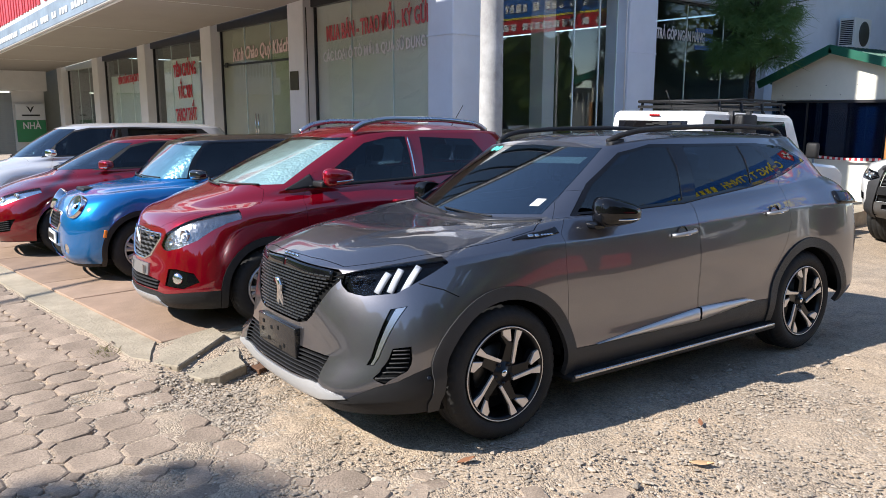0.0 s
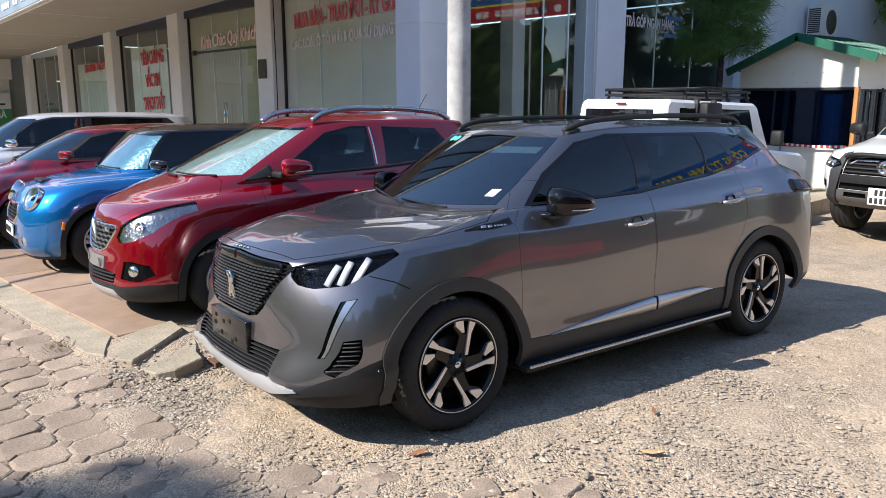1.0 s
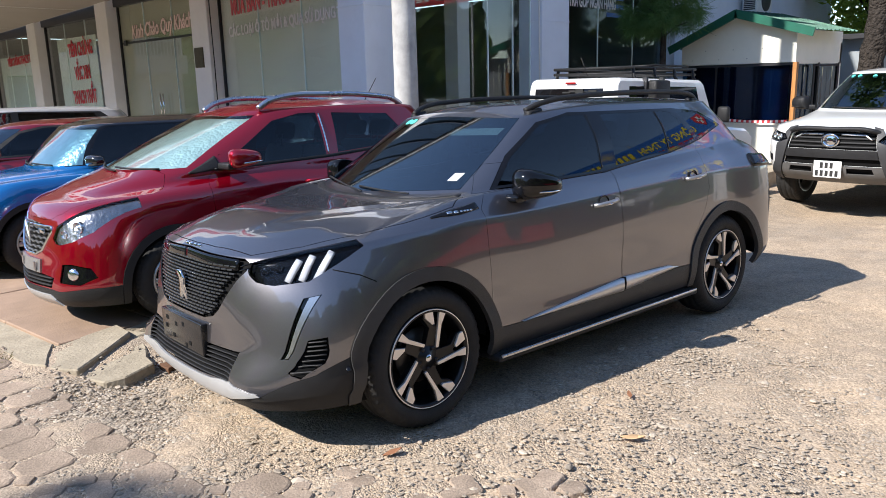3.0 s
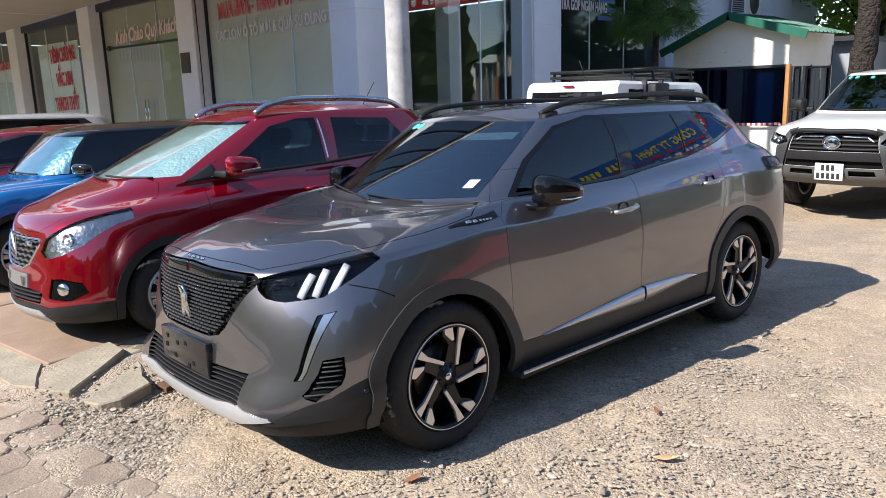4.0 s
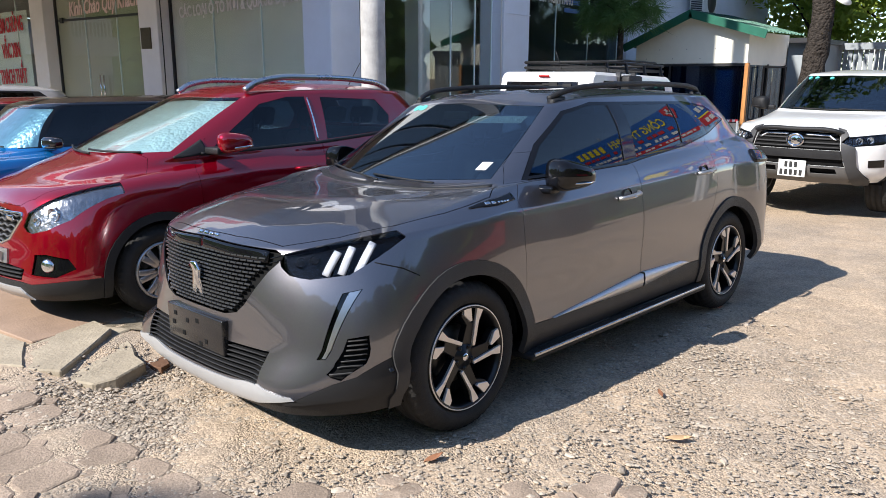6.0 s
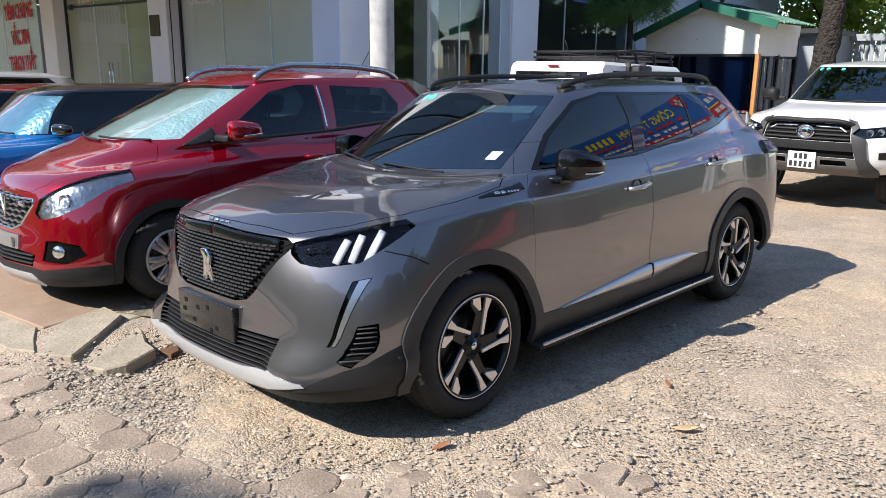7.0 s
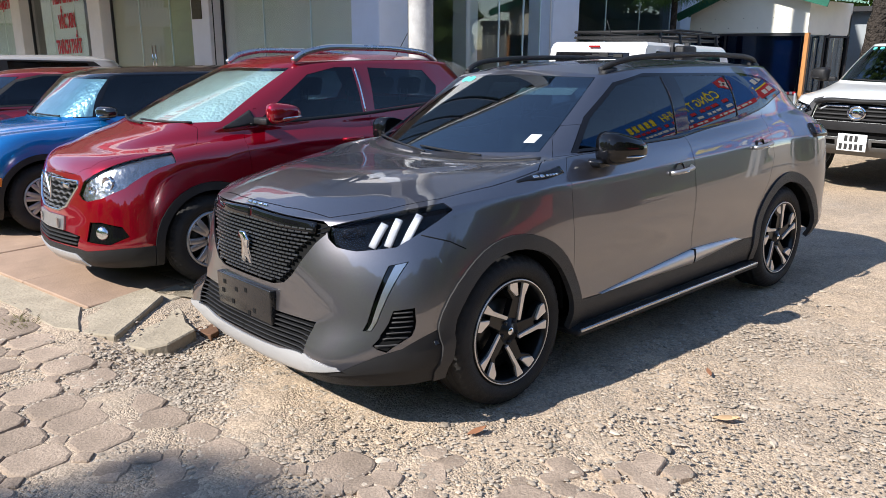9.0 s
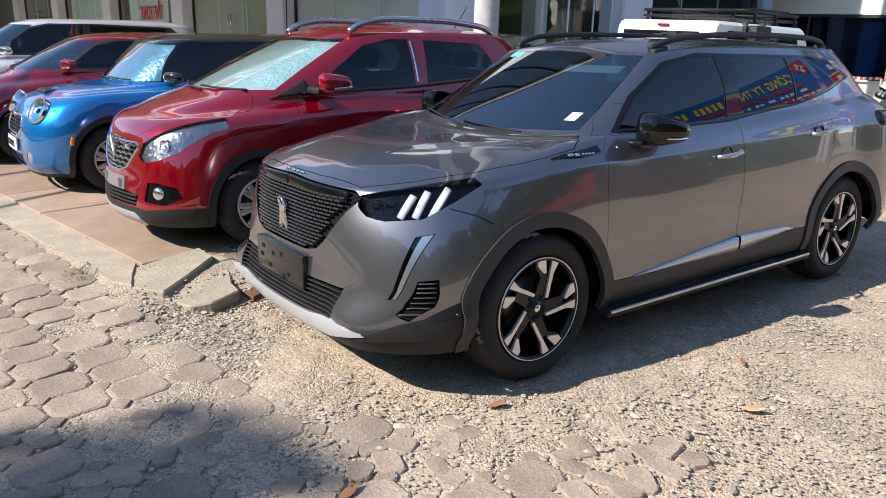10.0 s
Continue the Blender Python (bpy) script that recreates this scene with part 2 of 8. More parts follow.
# ---- car shells ----
def spline(p, n, sharp=(), mirror=False):
    """Smooth points through the keys p (k x 3), n steps between two of them. mirror: the ends lie on the plane x = 0."""
    p = np.asarray(p, float)
    if mirror:
        flip = np.array([-1, 1, 1])
        p = np.vstack([p[1] * flip, p, p[-2] * flip])
    h = np.linalg.norm(np.diff(p, axis=0), axis=1)[:, None] + 1e-9
    d = np.diff(p, axis=0) / h
    into, out = np.vstack([d[:1], d]), np.vstack([d, d[-1:]])
    m = np.vstack([d[:1], (d[:-1] * h[1:] + d[1:] * h[:-1]) / (h[1:] + h[:-1]), d[-1:]])
    m_in, m_out = m.copy(), m.copy()
    for s in sharp:
        m_in[s], m_out[s] = into[s], out[s]
    got = []
    a, b = (1, len(p) - 2) if mirror else (0, len(p) - 1)
    for i in range(a, b):
        t = np.linspace(0, 1, n + 1)[:-1, None]
        got.append((2 * t**3 - 3 * t**2 + 1) * p[i] + (t**3 - 2 * t**2 + t) * h[i] * m_out[i] + (3 * t**2 - 2 * t**3) * p[i + 1] + (t**3 - t**2) * h[i] * m_in[i + 1])
    return np.vstack([*got, p[b : b + 1]])


class Shell:
    """Half of a car's skin: level lines that run from the nose's middle round the side to the tail's middle."""

    def __init__(self, levels, sharp=(), nu=9, nv=6):
        if isinstance(levels, bmesh.types.BMesh):
            self.bm = levels
            return
        rows = np.array([spline(l, nu, mirror=True) for l in levels])
        rows[:, 0, 0] = rows[:, -1, 0] = 0
        rows[-1, :, 0] = 0
        grid = np.array([spline(rows[:, i], nv, sharp) for i in range(rows.shape[1])])
        grid[..., 0] = np.maximum(grid[..., 0], 0)
        self.bm = bmesh.new()
        vs = [[self.bm.verts.new(p) for p in col] for col in grid]
        for a, b in zip(vs, vs[1:]):
            for j in range(len(a) - 1):
                self.bm.faces.new((a[j], b[j], b[j + 1], a[j + 1]))
        bmesh.ops.remove_doubles(self.bm, verts=self.bm.verts[:], dist=1e-5)
        self.settle()

    def settle(self):
        """Keep the whole skin's normals with its points."""
        sn = skin_layer(self.bm)
        for v, n in area_normals(self.bm).items():
            if v.co.x < 1e-4:
                n.x = 0
            v[sn] = n.normalized()

    def take(self, outline, axis, where=None, drop=False):
        """Cut an outline, seen along an axis, out of the skin and hand it back as a bmesh of its own."""
        bm = self.bm
        ia, ib = {"x": (1, 2), "y": (0, 2), "z": (0, 1)}[axis]
        pts = [Vector(p) for p in outline]
        lo = [min(p[k] for p in pts) - 1e-4 for k in (0, 1)]
        hi = [max(p[k] for p in pts) + 1e-4 for k in (0, 1)]

        def near(f):
            cs = [v.co for v in f.verts]
            if where and not where(f.calc_center_median(), f.normal):
                return False
            return min(c[ia] for c in cs) <= hi[0] and max(c[ia] for c in cs) >= lo[0] and min(c[ib] for c in cs) <= hi[1] and max(c[ib] for c in cs) >= lo[1]

        bm.normal_update()
        faces = [f for f in bm.faces if near(f)]
        for p, q in zip(pts, pts[1:] + pts[:1]):
            d = q - p
            if d.length < 1e-6:
                continue
            co, no = [0.0] * 3, [0.0] * 3
            co[ia], co[ib], no[ia], no[ib] = p.x, p.y, d.y, -d.x
            l2, h2 = [min(p[k], q[k]) - 0.003 for k in (0, 1)], [max(p[k], q[k]) + 0.003 for k in (0, 1)]
            sel, rest = [], []
            for f in faces:
                cs = [v.co for v in f.verts]
                hit = min(c[ia] for c in cs) <= h2[0] and max(c[ia] for c in cs) >= l2[0] and min(c[ib] for c in cs) <= h2[1] and max(c[ib] for c in cs) >= l2[1]
                (sel if hit else rest).append(f)
            if not sel:
                continue
            geom = list({v for f in sel for v in f.verts}) + list({e for f in sel for e in f.edges}) + sel
            got = bmesh.ops.bisect_plane(bm, geom=geom, dist=2e-5, plane_co=co, plane_no=no)
            new_faces = [g for g in got["geom"] if isinstance(g, bmesh.types.BMFace)]
            faces = list({f for f in rest + sel + new_faces if f.is_valid})
        inside = []
        for f in faces:
            c = f.calc_center_median()
            a, b, odd = c[ia], c[ib], False
            for p, q in zip(pts, pts[1:] + pts[:1]):
                if (p.y > b) != (q.y > b) and a < (q.x - p.x) * (b - p.y) / (q.y - p.y) + p.x:
                    odd = not odd
            if odd:
                inside.append(f)
        got = None if drop else tidy(copy_faces(inside, bm), 0.004)
        bmesh.ops.delete(bm, geom=inside, context="FACES")
        return got


def copy_faces(faces, source):
    bm, m = bmesh.new(), {}
    to, sn = skin_layer(bm), skin_layer(source)
    for f in faces:
        for v in f.verts:
            if v not in m:
                m[v] = bm.verts.new(v.co)
                m[v][to] = v[sn]
        bm.faces.new([m[v] for v in f.verts])
    return bm


def mirrored(bm):
    """The other half of a patch."""
    out, m = bmesh.new(), {}
    sn = bm.verts.layers.float_vector.get("sn")
    to = skin_layer(out) if sn else None
    for v in bm.verts:
        m[v] = out.verts.new((-v.co.x, v.co.y, v.co.z))
        if sn:
            m[v][to] = Vector((-v[sn].x, v[sn].y, v[sn].z))
    for f in bm.faces:
        out.faces.new([m[v] for v in reversed(f.verts)])
    return out


def whole(bm):
    """Both halves, sewn at the middle."""
    join_bm(bm, mirrored(bm))
    bmesh.ops.remove_doubles(bm, verts=bm.verts[:], dist=4e-5)
    return bm


def push(bm, d):
    tidy(bm)
    for v, n in area_normals(bm).items():
        v.co += n * d
    return bm


def tidy(bm, reach=0.005):
    """Fold slivers along a cut edge into the edge."""
    bmesh.ops.remove_doubles(bm, verts=bm.verts[:], dist=4e-5)
    to = {}
    for v in bm.verts:
        if v.is_boundary or v in to:
            continue
        best = min(((e.calc_length(), e.other_vert(v)) for e in v.link_edges if e.other_vert(v).is_boundary and e.calc_length() < reach), key=lambda t: t[0], default=None)
        if best:
            to[v] = best[1]
    if to:
        bmesh.ops.weld_verts(bm, targetmap=to)
    bmesh.ops.dissolve_degenerate(bm, dist=0.0012, edges=bm.edges[:])
    return bm


def gap(bm, w=0.003):
    """Draw a panel's edge back to leave a joint."""
    tidy(bm)
    n = area_normals(bm)
    move = {}
    for e in bm.edges:
        if len(e.link_faces) != 1:
            continue
        l = e.link_loops[0]
        a, b = l.vert, l.link_loop_next.vert
        d = b.co - a.co
        inward = (n[a] + n[b]).cross(d)
        if inward.length < 1e-9:
            continue
        for v in (a, b):
            move[v] = move.get(v, Vector()) + inward.normalized() * d.length
    for v, d in move.items():
        if d.length > 1e-9:
            v.co += d.normalized() * w
    return bm


def area_normals(bm):
    """Each point's normal: the skin's own where it is kept, or else by the faces round it."""
    bm.normal_update()
    sn = bm.verts.layers.float_vector.get("sn")
    got = {}
    for v in bm.verts:
        if sn and v[sn].length > 0.5:
            got[v] = v[sn].normalized()
        else:
            got[v] = sum((f.normal * f.calc_area() for f in v.link_faces), Vector()).normalized()
    return got


def calm_fit(bms, ia, ib):
    """The broad sweep of a skin's normals over two axes, free of ripples."""
    rows, got = [], []
    for bm in bms:
        sn = skin_layer(bm)
        for v in bm.verts:
            if v[sn].length > 0.5:
                a, b = v.co[ia], v.co[ib]
                rows.append((1, a, b, a * a, a * b, a * a * a))
                got.append(tuple(v[sn]))
    return np.linalg.lstsq(np.array(rows), np.array(got), rcond=None)[0], ia, ib


def calm(bm, fit):
    """Give a pane the broad sweep's normals, so that it mirrors without ripples."""
    k, ia, ib = fit
    sn = skin_layer(bm)
    for v in bm.verts:
        a, b = v.co[ia], v.co[ib]
        v[sn] = Vector(np.array((1, a, b, a * a, a * b, a * a * a)) @ k).normalized()
    return bm


def thick(ob, t=0.006):
    """Give a sheet its thickness, inwards."""
    bm = bmesh.new()
    bm.from_mesh(ob.data)
    n = area_normals(bm)
    kept = bm.verts.layers.float_vector.get("sn") is not None
    faces, edges = bm.faces[:], [e for e in bm.edges if len(e.link_faces) == 1]
    low = {v: bm.verts.new(v.co - n[v] * t) for v in list(n)}
    back = {w: -n[v] for v, w in low.items()}
    for f in faces:
        g = bm.faces.new([low[v] for v in reversed(f.verts)])
        g.material_index, g.smooth = f.material_index, f.smooth
    rest = []
    for e in edges:
        l = e.link_loops[0]
        a, b = l.vert, l.link_loop_next.vert
        g = bm.faces.new((b, a, low[a], low[b]))
        g.material_index, g.smooth = l.face.material_index, kept
        rest.append(g)
    normals = None
    if kept:
        bm.normal_update()
        flat = set(rest)
        normals = [f.normal.copy() if f in flat else n[v] if v in n else back[v] for f in bm.faces for v in f.verts]
    bm.to_mesh(ob.data)
    bm.free()
    ob.data.update()
    if normals:
        ob.data.normals_split_custom_set(normals)
    return ob


def pair(name, bm, material, parent, label="", t=0.005, child=None):
    """A patch and its mirror image as two parts."""
    two = mirrored(bm)
    return [thick(part(name, b, material, parent, label), t) for b in (bm, two)]


def on(shell_bm_tree, outline, axis, side=1, out=0.003, step=0.02):
    """Lay an open line, seen along an axis, upon a skin. Gives points and normals."""
    got = []
    for p, q in zip(outline, outline[1:]):
        k = max(1, int(math.dist(p, q) / step))
        for i in range(k + (q is outline[-1])):
            a, b = [p[c] + (q[c] - p[c]) * i / k for c in (0, 1)]
            start, way = {"x": (Vector((2, a, b)), Vector((-1, 0, 0))), "y": (Vector((a, -3, b)), Vector((0, 1, 0))), "-y": (Vector((a, 8, b)), Vector((0, -1, 0))), "z": (Vector((a, b, 4)), Vector((0, 0, -1)))}[axis]
            co, no, _, _ = shell_bm_tree.ray_cast(start, way)
            if co:
                if no.dot(way) > 0:
                    no = -no
                got.append((co + no * out, no))
    for _ in range(3):
        ns = [n for _, n in got]
        got = [(p, (ns[max(i - 1, 0)] + ns[i] * 2 + ns[min(i + 1, len(ns) - 1)]).normalized()) for i, (p, _) in enumerate(got)]
    return got


def strip_bm(line, width, height=0.004, round_top=True):
    """A raised moulding along points with normals."""
    bm = bmesh.new()
    rows = []
    for i, (p, n) in enumerate(line):
        d = (line[min(i + 1, len(line) - 1)][0] - line[max(i - 1, 0)][0]).normalized()
        s = n.cross(d).normalized()
        w = width(i / (len(line) - 1)) if callable(width) else width
        rows.append([bm.verts.new(q) for q in (p - s * w / 2 - n * height, p - s * w / 2 + n * height * 0.4, p - s * w * 0.3 + n * height, p + s * w * 0.3 + n * height, p + s * w / 2 + n * height * 0.4, p + s * w / 2 - n * height)])
    for a, b in zip(rows, rows[1:]):
        for j in range(5):
            bm.faces.new((a[j], a[j + 1], b[j + 1], b[j]))
    for r in (rows[0][::-1], rows[-1]):
        bm.faces.new(r)
    bmesh.ops.recalc_face_normals(bm, faces=bm.faces[:])
    return bm


def flip_x(bm):
    sn = bm.verts.layers.float_vector.get("sn")
    for v in bm.verts:
        v.co.x = -v.co.x
        if sn:
            v[sn] = Vector((-v[sn].x, v[sn].y, v[sn].z))
    bmesh.ops.reverse_faces(bm, faces=bm.faces[:])
    return bm


def arch(y, z, r, n=22, low=-0.2, cut=None):
    """The outline of a wheel opening, seen from the side."""
    pts = [(y + r * math.cos(a), z + r * math.sin(a)) for a in [math.pi * i / n for i in range(n + 1)]]
    return pts + [(y - r, low), (y + r, low)]


def tyre_bm(R, r, w, n=150):
    """A tyre with rounded shoulders, grooves and sidewall, its outer face at x = 0."""
    prof = [(r, -0.012), (r + 0.012, 0.004), (r + (R - r) * 0.45, 0.010), (R - 0.035, 0.004), (R - 0.014, -0.012), (R - 0.003, -0.03)]
    for g in (0.25, 0.5, 0.75):
        x = -w * g
        prof += [(R, x + 0.008), (R - 0.008, x + 0.005), (R - 0.008, x - 0.005), (R, x - 0.008)]
    prof += [(R - 0.003, -w + 0.03), (R - 0.014, -w + 0.012), (R - 0.035, -w), (r, -w + 0.02)]
    bm = lathe_bm(prof, n)
    for v in bm.verts:                                      # shoulder blocks
        q = math.hypot(v.co.y, v.co.z)
        if R - 0.02 < q and (v.co.x > -w * 0.2 or v.co.x < -w * 0.8):
            i = round(math.atan2(v.co.z, v.co.y) / (2 * math.pi) * n) % 3
            if i == 0:
                v.co.y *= 1 - 0.006 / q
                v.co.z *= 1 - 0.006 / q
                v.co.x += 0.003 if v.co.x < -w * 0.5 else -0.003
    return bm


def blade_bm(r0, r1, a0, a1, w0, w1, x0, x1, t=0.02, grow=1.0):
    """A spoke face from radius r0 to r1, at angles a0 and a1 and widths w0 and w1."""
    bm = bmesh.new()
    rows = []
    for k in range(9):
        s = k / 8
        r, a, w, x = r0 + (r1 - r0) * s, a0 + (a1 - a0) * s, w0 + (w1 - w0) * s**grow, x0 + (x1 - x0) * s + 0.010 * math.sin(math.pi * s)
        c, d = Vector((0, math.cos(a), math.sin(a))), Vector((0, -math.sin(a), math.cos(a)))
        rows.append([bm.verts.new(c * r + d * (w / 2) * e + Vector((x - dep, 0, 0))) for e, dep in ((-1, t), (-1, 0.002), (-0.8, 0), (0.8, 0), (1, 0.002), (1, t))])
    for a, b in zip(rows, rows[1:]):
        for j in range(5):
            bm.faces.new((a[j], a[j + 1], b[j + 1], b[j]))
    bm.faces.new(rows[0]), bm.faces.new(rows[-1][::-1])
    bmesh.ops.recalc_face_normals(bm, faces=bm.faces[:])
    return bm


def wheel(parent, m, R, r, w, style="cut", spokes=5):
    """A wheel under a car: tyre, rim, spokes, hub cap and bolts. Its outer face looks along the local x."""
    ob = part("wheel", lathe_bm([(r + 0.004, -0.02), (r - 0.006, 0.004), (r - 0.016, 0.002), (r - 0.02, -0.03), (r - 0.035, -w + 0.02), (r + 0.004, -w + 0.01)], 56), RIM_BLACK if style == "cut" else ALLOY, parent, "wheel with black tyre and alloy rim")
    ob.matrix_basis = m
    part("tyre", tyre_bm(R, r, w), RUBBER, ob, "black rubber tyre with dusty tread")
    if style == "cut":
        part("rim_edge", lathe_bm([(r - 0.001, 0.001), (r - 0.002, 0.005), (r - 0.006, 0.005), (r - 0.008, 0.0)], 56), RIM_CUT, ob, "bright machined rim edge")
    part("brake_disc", lathe_bm([(0.05, -0.09), (0.135, -0.09), (0.135, -0.105), (0.05, -0.105)], 40), DISC, ob, "grey steel brake disc")
    part("dish", lathe_bm([(0.0, -0.12), (r - 0.03, -0.12)], 40), UNDER, ob)
    for k in range(spokes):
        a = 2 * math.pi * k / spokes + 0.35
        if style == "cut":
            turn = Matrix.Rotation(2 * math.pi * k / spokes, 4, "X")
            for name, pts, x0, x1, m2 in (("spoke", [(-0.06, 0.12), (0.22, 0.08), (0.35, 0.60), (0.47, 0.86), (0.30, 0.945), (0.235, 0.62), (0.165, 0.62), (0.12, 0.975), (-0.09, 0.965), (-0.09, 0.80), (0.06, 0.60)], -0.045, -0.010, RIM_BLACK), ("spoke_face", [(0.195, 0.17), (0.262, 0.16), (0.335, 0.63), (0.455, 0.862), (0.285, 0.935)], -0.012, 0.002, RIM_CUT), ("spoke_face", [(-0.075, 0.972), (0.115, 0.968), (0.158, 0.67), (0.100, 0.665), (-0.075, 0.83)], -0.012, 0.002, RIM_CUT)):
                b = poly_bm([(p * r, q * r) for p, q in pts], (x0, x1), "x", 0.0015)
                for v in b.verts:                           # dished towards the hub
                    v.co.x -= 0.022 * max(0, 1 - math.hypot(v.co.y, v.co.z) / r) ** 1.5
                bmesh.ops.transform(b, matrix=turn, verts=b.verts[:])
                part(name, b, m2, ob, "bright machined spoke face" if m2 is RIM_CUT else "", smooth=False)
        else:
            part("spoke", join_bm(blade_bm(0.04, r - 0.012, a - 0.10, a - 0.16, 0.040, 0.036, -0.02, -0.006, 0.03), blade_bm(0.04, r - 0.012, a + 0.10, a + 0.16, 0.040, 0.036, -0.02, -0.006, 0.03)), ALLOY, ob)
        b = a + 0.55
        part("wheel_bolt", lathe_bm([(0.0, -0.012), (0.009, -0.013), (0.010, -0.03)], 8), RIM_BLACK, ob).location = (0, 0.052 * math.cos(b), 0.052 * math.sin(b))
    part("hub_cap", lathe_bm([(0.0, -0.010), (0.022, -0.011), (0.026, -0.016), (0.058, -0.024), (0.066, -0.04)], 28), RIM_BLACK if style == "cut" else ALLOY, ob)
    part("hub_badge", lathe_bm([(0.0, -0.006), (0.014, -0.007), (0.018, -0.011)], 14), CHROME, ob, "small bright hub emblem")
    return ob


def seat_bm(w=0.5):
    """A car seat: cushion, raked back and headrest."""
    bm = box_bm(-w / 2, w / 2, 0.0, 0.5, 0.0, 0.16, 0.05)
    b = box_bm(-w / 2, w / 2, 0.0, 0.13, 0.0, 0.58, 0.05)
    bmesh.ops.transform(b, matrix=pose(0, 0.42, 0.10, -14), verts=b.verts[:])
    join_bm(bm, b)
    h = box_bm(-0.13, 0.13, 0.02, 0.11, 0.62, 0.80, 0.04)
    bmesh.ops.transform(h, matrix=pose(0, 0.42, 0.10, -12), verts=h.verts[:])
    join_bm(bm, h)
    for s in (-0.05, 0.05):
        p = tube_bm([(s, 0.55, 0.62), (s, 0.575, 0.75)], 0.007, 6)
        join_bm(bm, p)
    return bm

# ---- materials of the place ----
WALL = mat("bluish_white_render", (0.70, 0.74, 0.82), 0.85, 0, 0, 0.3, 0.10, 2.5, 0.15, 120)
PILLAR = mat("cream_pillar_paint", (0.72, 0.70, 0.69), 0.8, 0, 0, 0.3, 0.12, 3, 0.15, 120)
SOFFIT = mat("grey_soffit_board", (0.30, 0.27, 0.24), 0.75, 0, 0, 0.3, 0.12, 1.2, 0.1, 60)
DARK_ALU = mat("dark_aluminium", (0.06, 0.06, 0.065), 0.4, 0.6, 0, 0.5, 0.2, 9)
ROOM = mat("dim_room_paint", (0.42, 0.44, 0.41), 0.85, 0, 0, 0.3, 0.2, 1.2)
TILE_FLOOR = mat("shop_floor_tile", (0.14, 0.135, 0.12), 0.3, 0, 0, 0.5, 0.1, 2)
# guessed dark glass of the unseen storey, to darken the windscreen's reflection
UPPER_GLASS = mat("unseen_upper_glass", (0.012, 0.016, 0.018), 0.06, 0, 0, 0.5, 0.2, 2)
RED_LETTER = mat("red_sticker", (0.50, 0.022, 0.04), 0.5, 0, 0, 0.5, 0.12, 4)
PINK_LETTER = mat("faded_red_sticker", (0.66, 0.13, 0.15), 0.5, 0, 0, 0.5, 0.15, 4)
WHITE_LETTER = mat("white_sticker", (0.80, 0.77, 0.77), 0.5, 0, 0, 0.5, 0.1, 4)
SKIN_LETTER = mat("pale_pink_sticker", (0.78, 0.58, 0.54), 0.5, 0, 0, 0.5, 0.1, 4)
FILM_DIM = mat("grey_green_film", (0.80, 0.78, 0.72), 0.4, 0, 0, 0.5, 0.25, 0.8)
FILM_OLIVE = mat("olive_grey_film", (0.46, 0.44, 0.33), 0.4, 0, 0, 0.5, 0.3, 0.9)
FROST = mat("pale_green_film", (0.70, 0.80, 0.76), 0.35, 0, 0, 0.5, 0.1, 1.5)
BLUE_SIGN = mat("blue_print", (0.02, 0.12, 0.42), 0.45, 0, 0, 0.5, 0.12, 2)
RED_SIGN = mat("red_print", (0.55, 0.03, 0.04), 0.45, 0, 0, 0.5, 0.12, 2)
YELLOW_SIGN = mat("yellow_print", (0.80, 0.62, 0.04), 0.45, 0, 0, 0.5, 0.1, 2)
WHITE_SIGN = mat("white_print", (0.72, 0.72, 0.72), 0.45, 0, 0, 0.5, 0.12, 1.5)
GREY_SIGN = mat("weathered_blue_grey_print", (0.25, 0.31, 0.38), 0.5, 0, 0, 0.5, 0.45, 3)
GREEN_SIGN = mat("green_print", (0.04, 0.25, 0.10), 0.5, 0, 0, 0.5, 0.1, 3)
TIN_GREEN = mat("green_tin", (0.022, 0.13, 0.085), 0.4, 0.2, 0, 0.5, 0.25, 5, 0.1, 40)
CREAM = mat("cream_panel", (0.78, 0.75, 0.65), 0.6, 0, 0, 0.4, 0.10, 2.5)
WOOD_POST = mat("varnished_wood", (0.42, 0.19, 0.06), 0.5, 0, 0, 0.4, 0.3, 14, 0.2, 60)
BRONZE = mat("bronze_plaque", (0.10, 0.075, 0.05), 0.4, 0.7, 0, 0.5, 0.4, 12)
CONCRETE = mat("whitewashed_concrete", (0.50, 0.50, 0.49), 0.9, 0, 0, 0.2, 0.45, 3.5, 0.4, 50, 0, (0.20, 0.19, 0.19))
BARK = cells(mat("brown_bark", (0.040, 0.033, 0.028), 0.95, 0, 0, 0.2, 0.55, 9, 1.0, 30), 22, 1.0, 0.3, 0, 0.03)
# dark tone of an added wall, chosen for what the car doors mirror
DARK_WALL = mat("dark_added_wall", (0.085, 0.085, 0.06), 0.92, 0, 0, 0.2, 0.5, 2, 0.5, 30)
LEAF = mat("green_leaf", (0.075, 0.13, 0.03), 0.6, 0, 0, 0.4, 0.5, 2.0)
# paler green with the sunlight on the far trees put into the colour
LEAF_LIGHT = mat("leaf_painted_sunlit", (0.27, 0.36, 0.055), 0.6, 0, 0, 0.4, 0.45, 2.0)
NEEDLE = mat("pine_needle", (0.095, 0.19, 0.055), 0.6, 0, 0, 0.4, 0.4, 3)


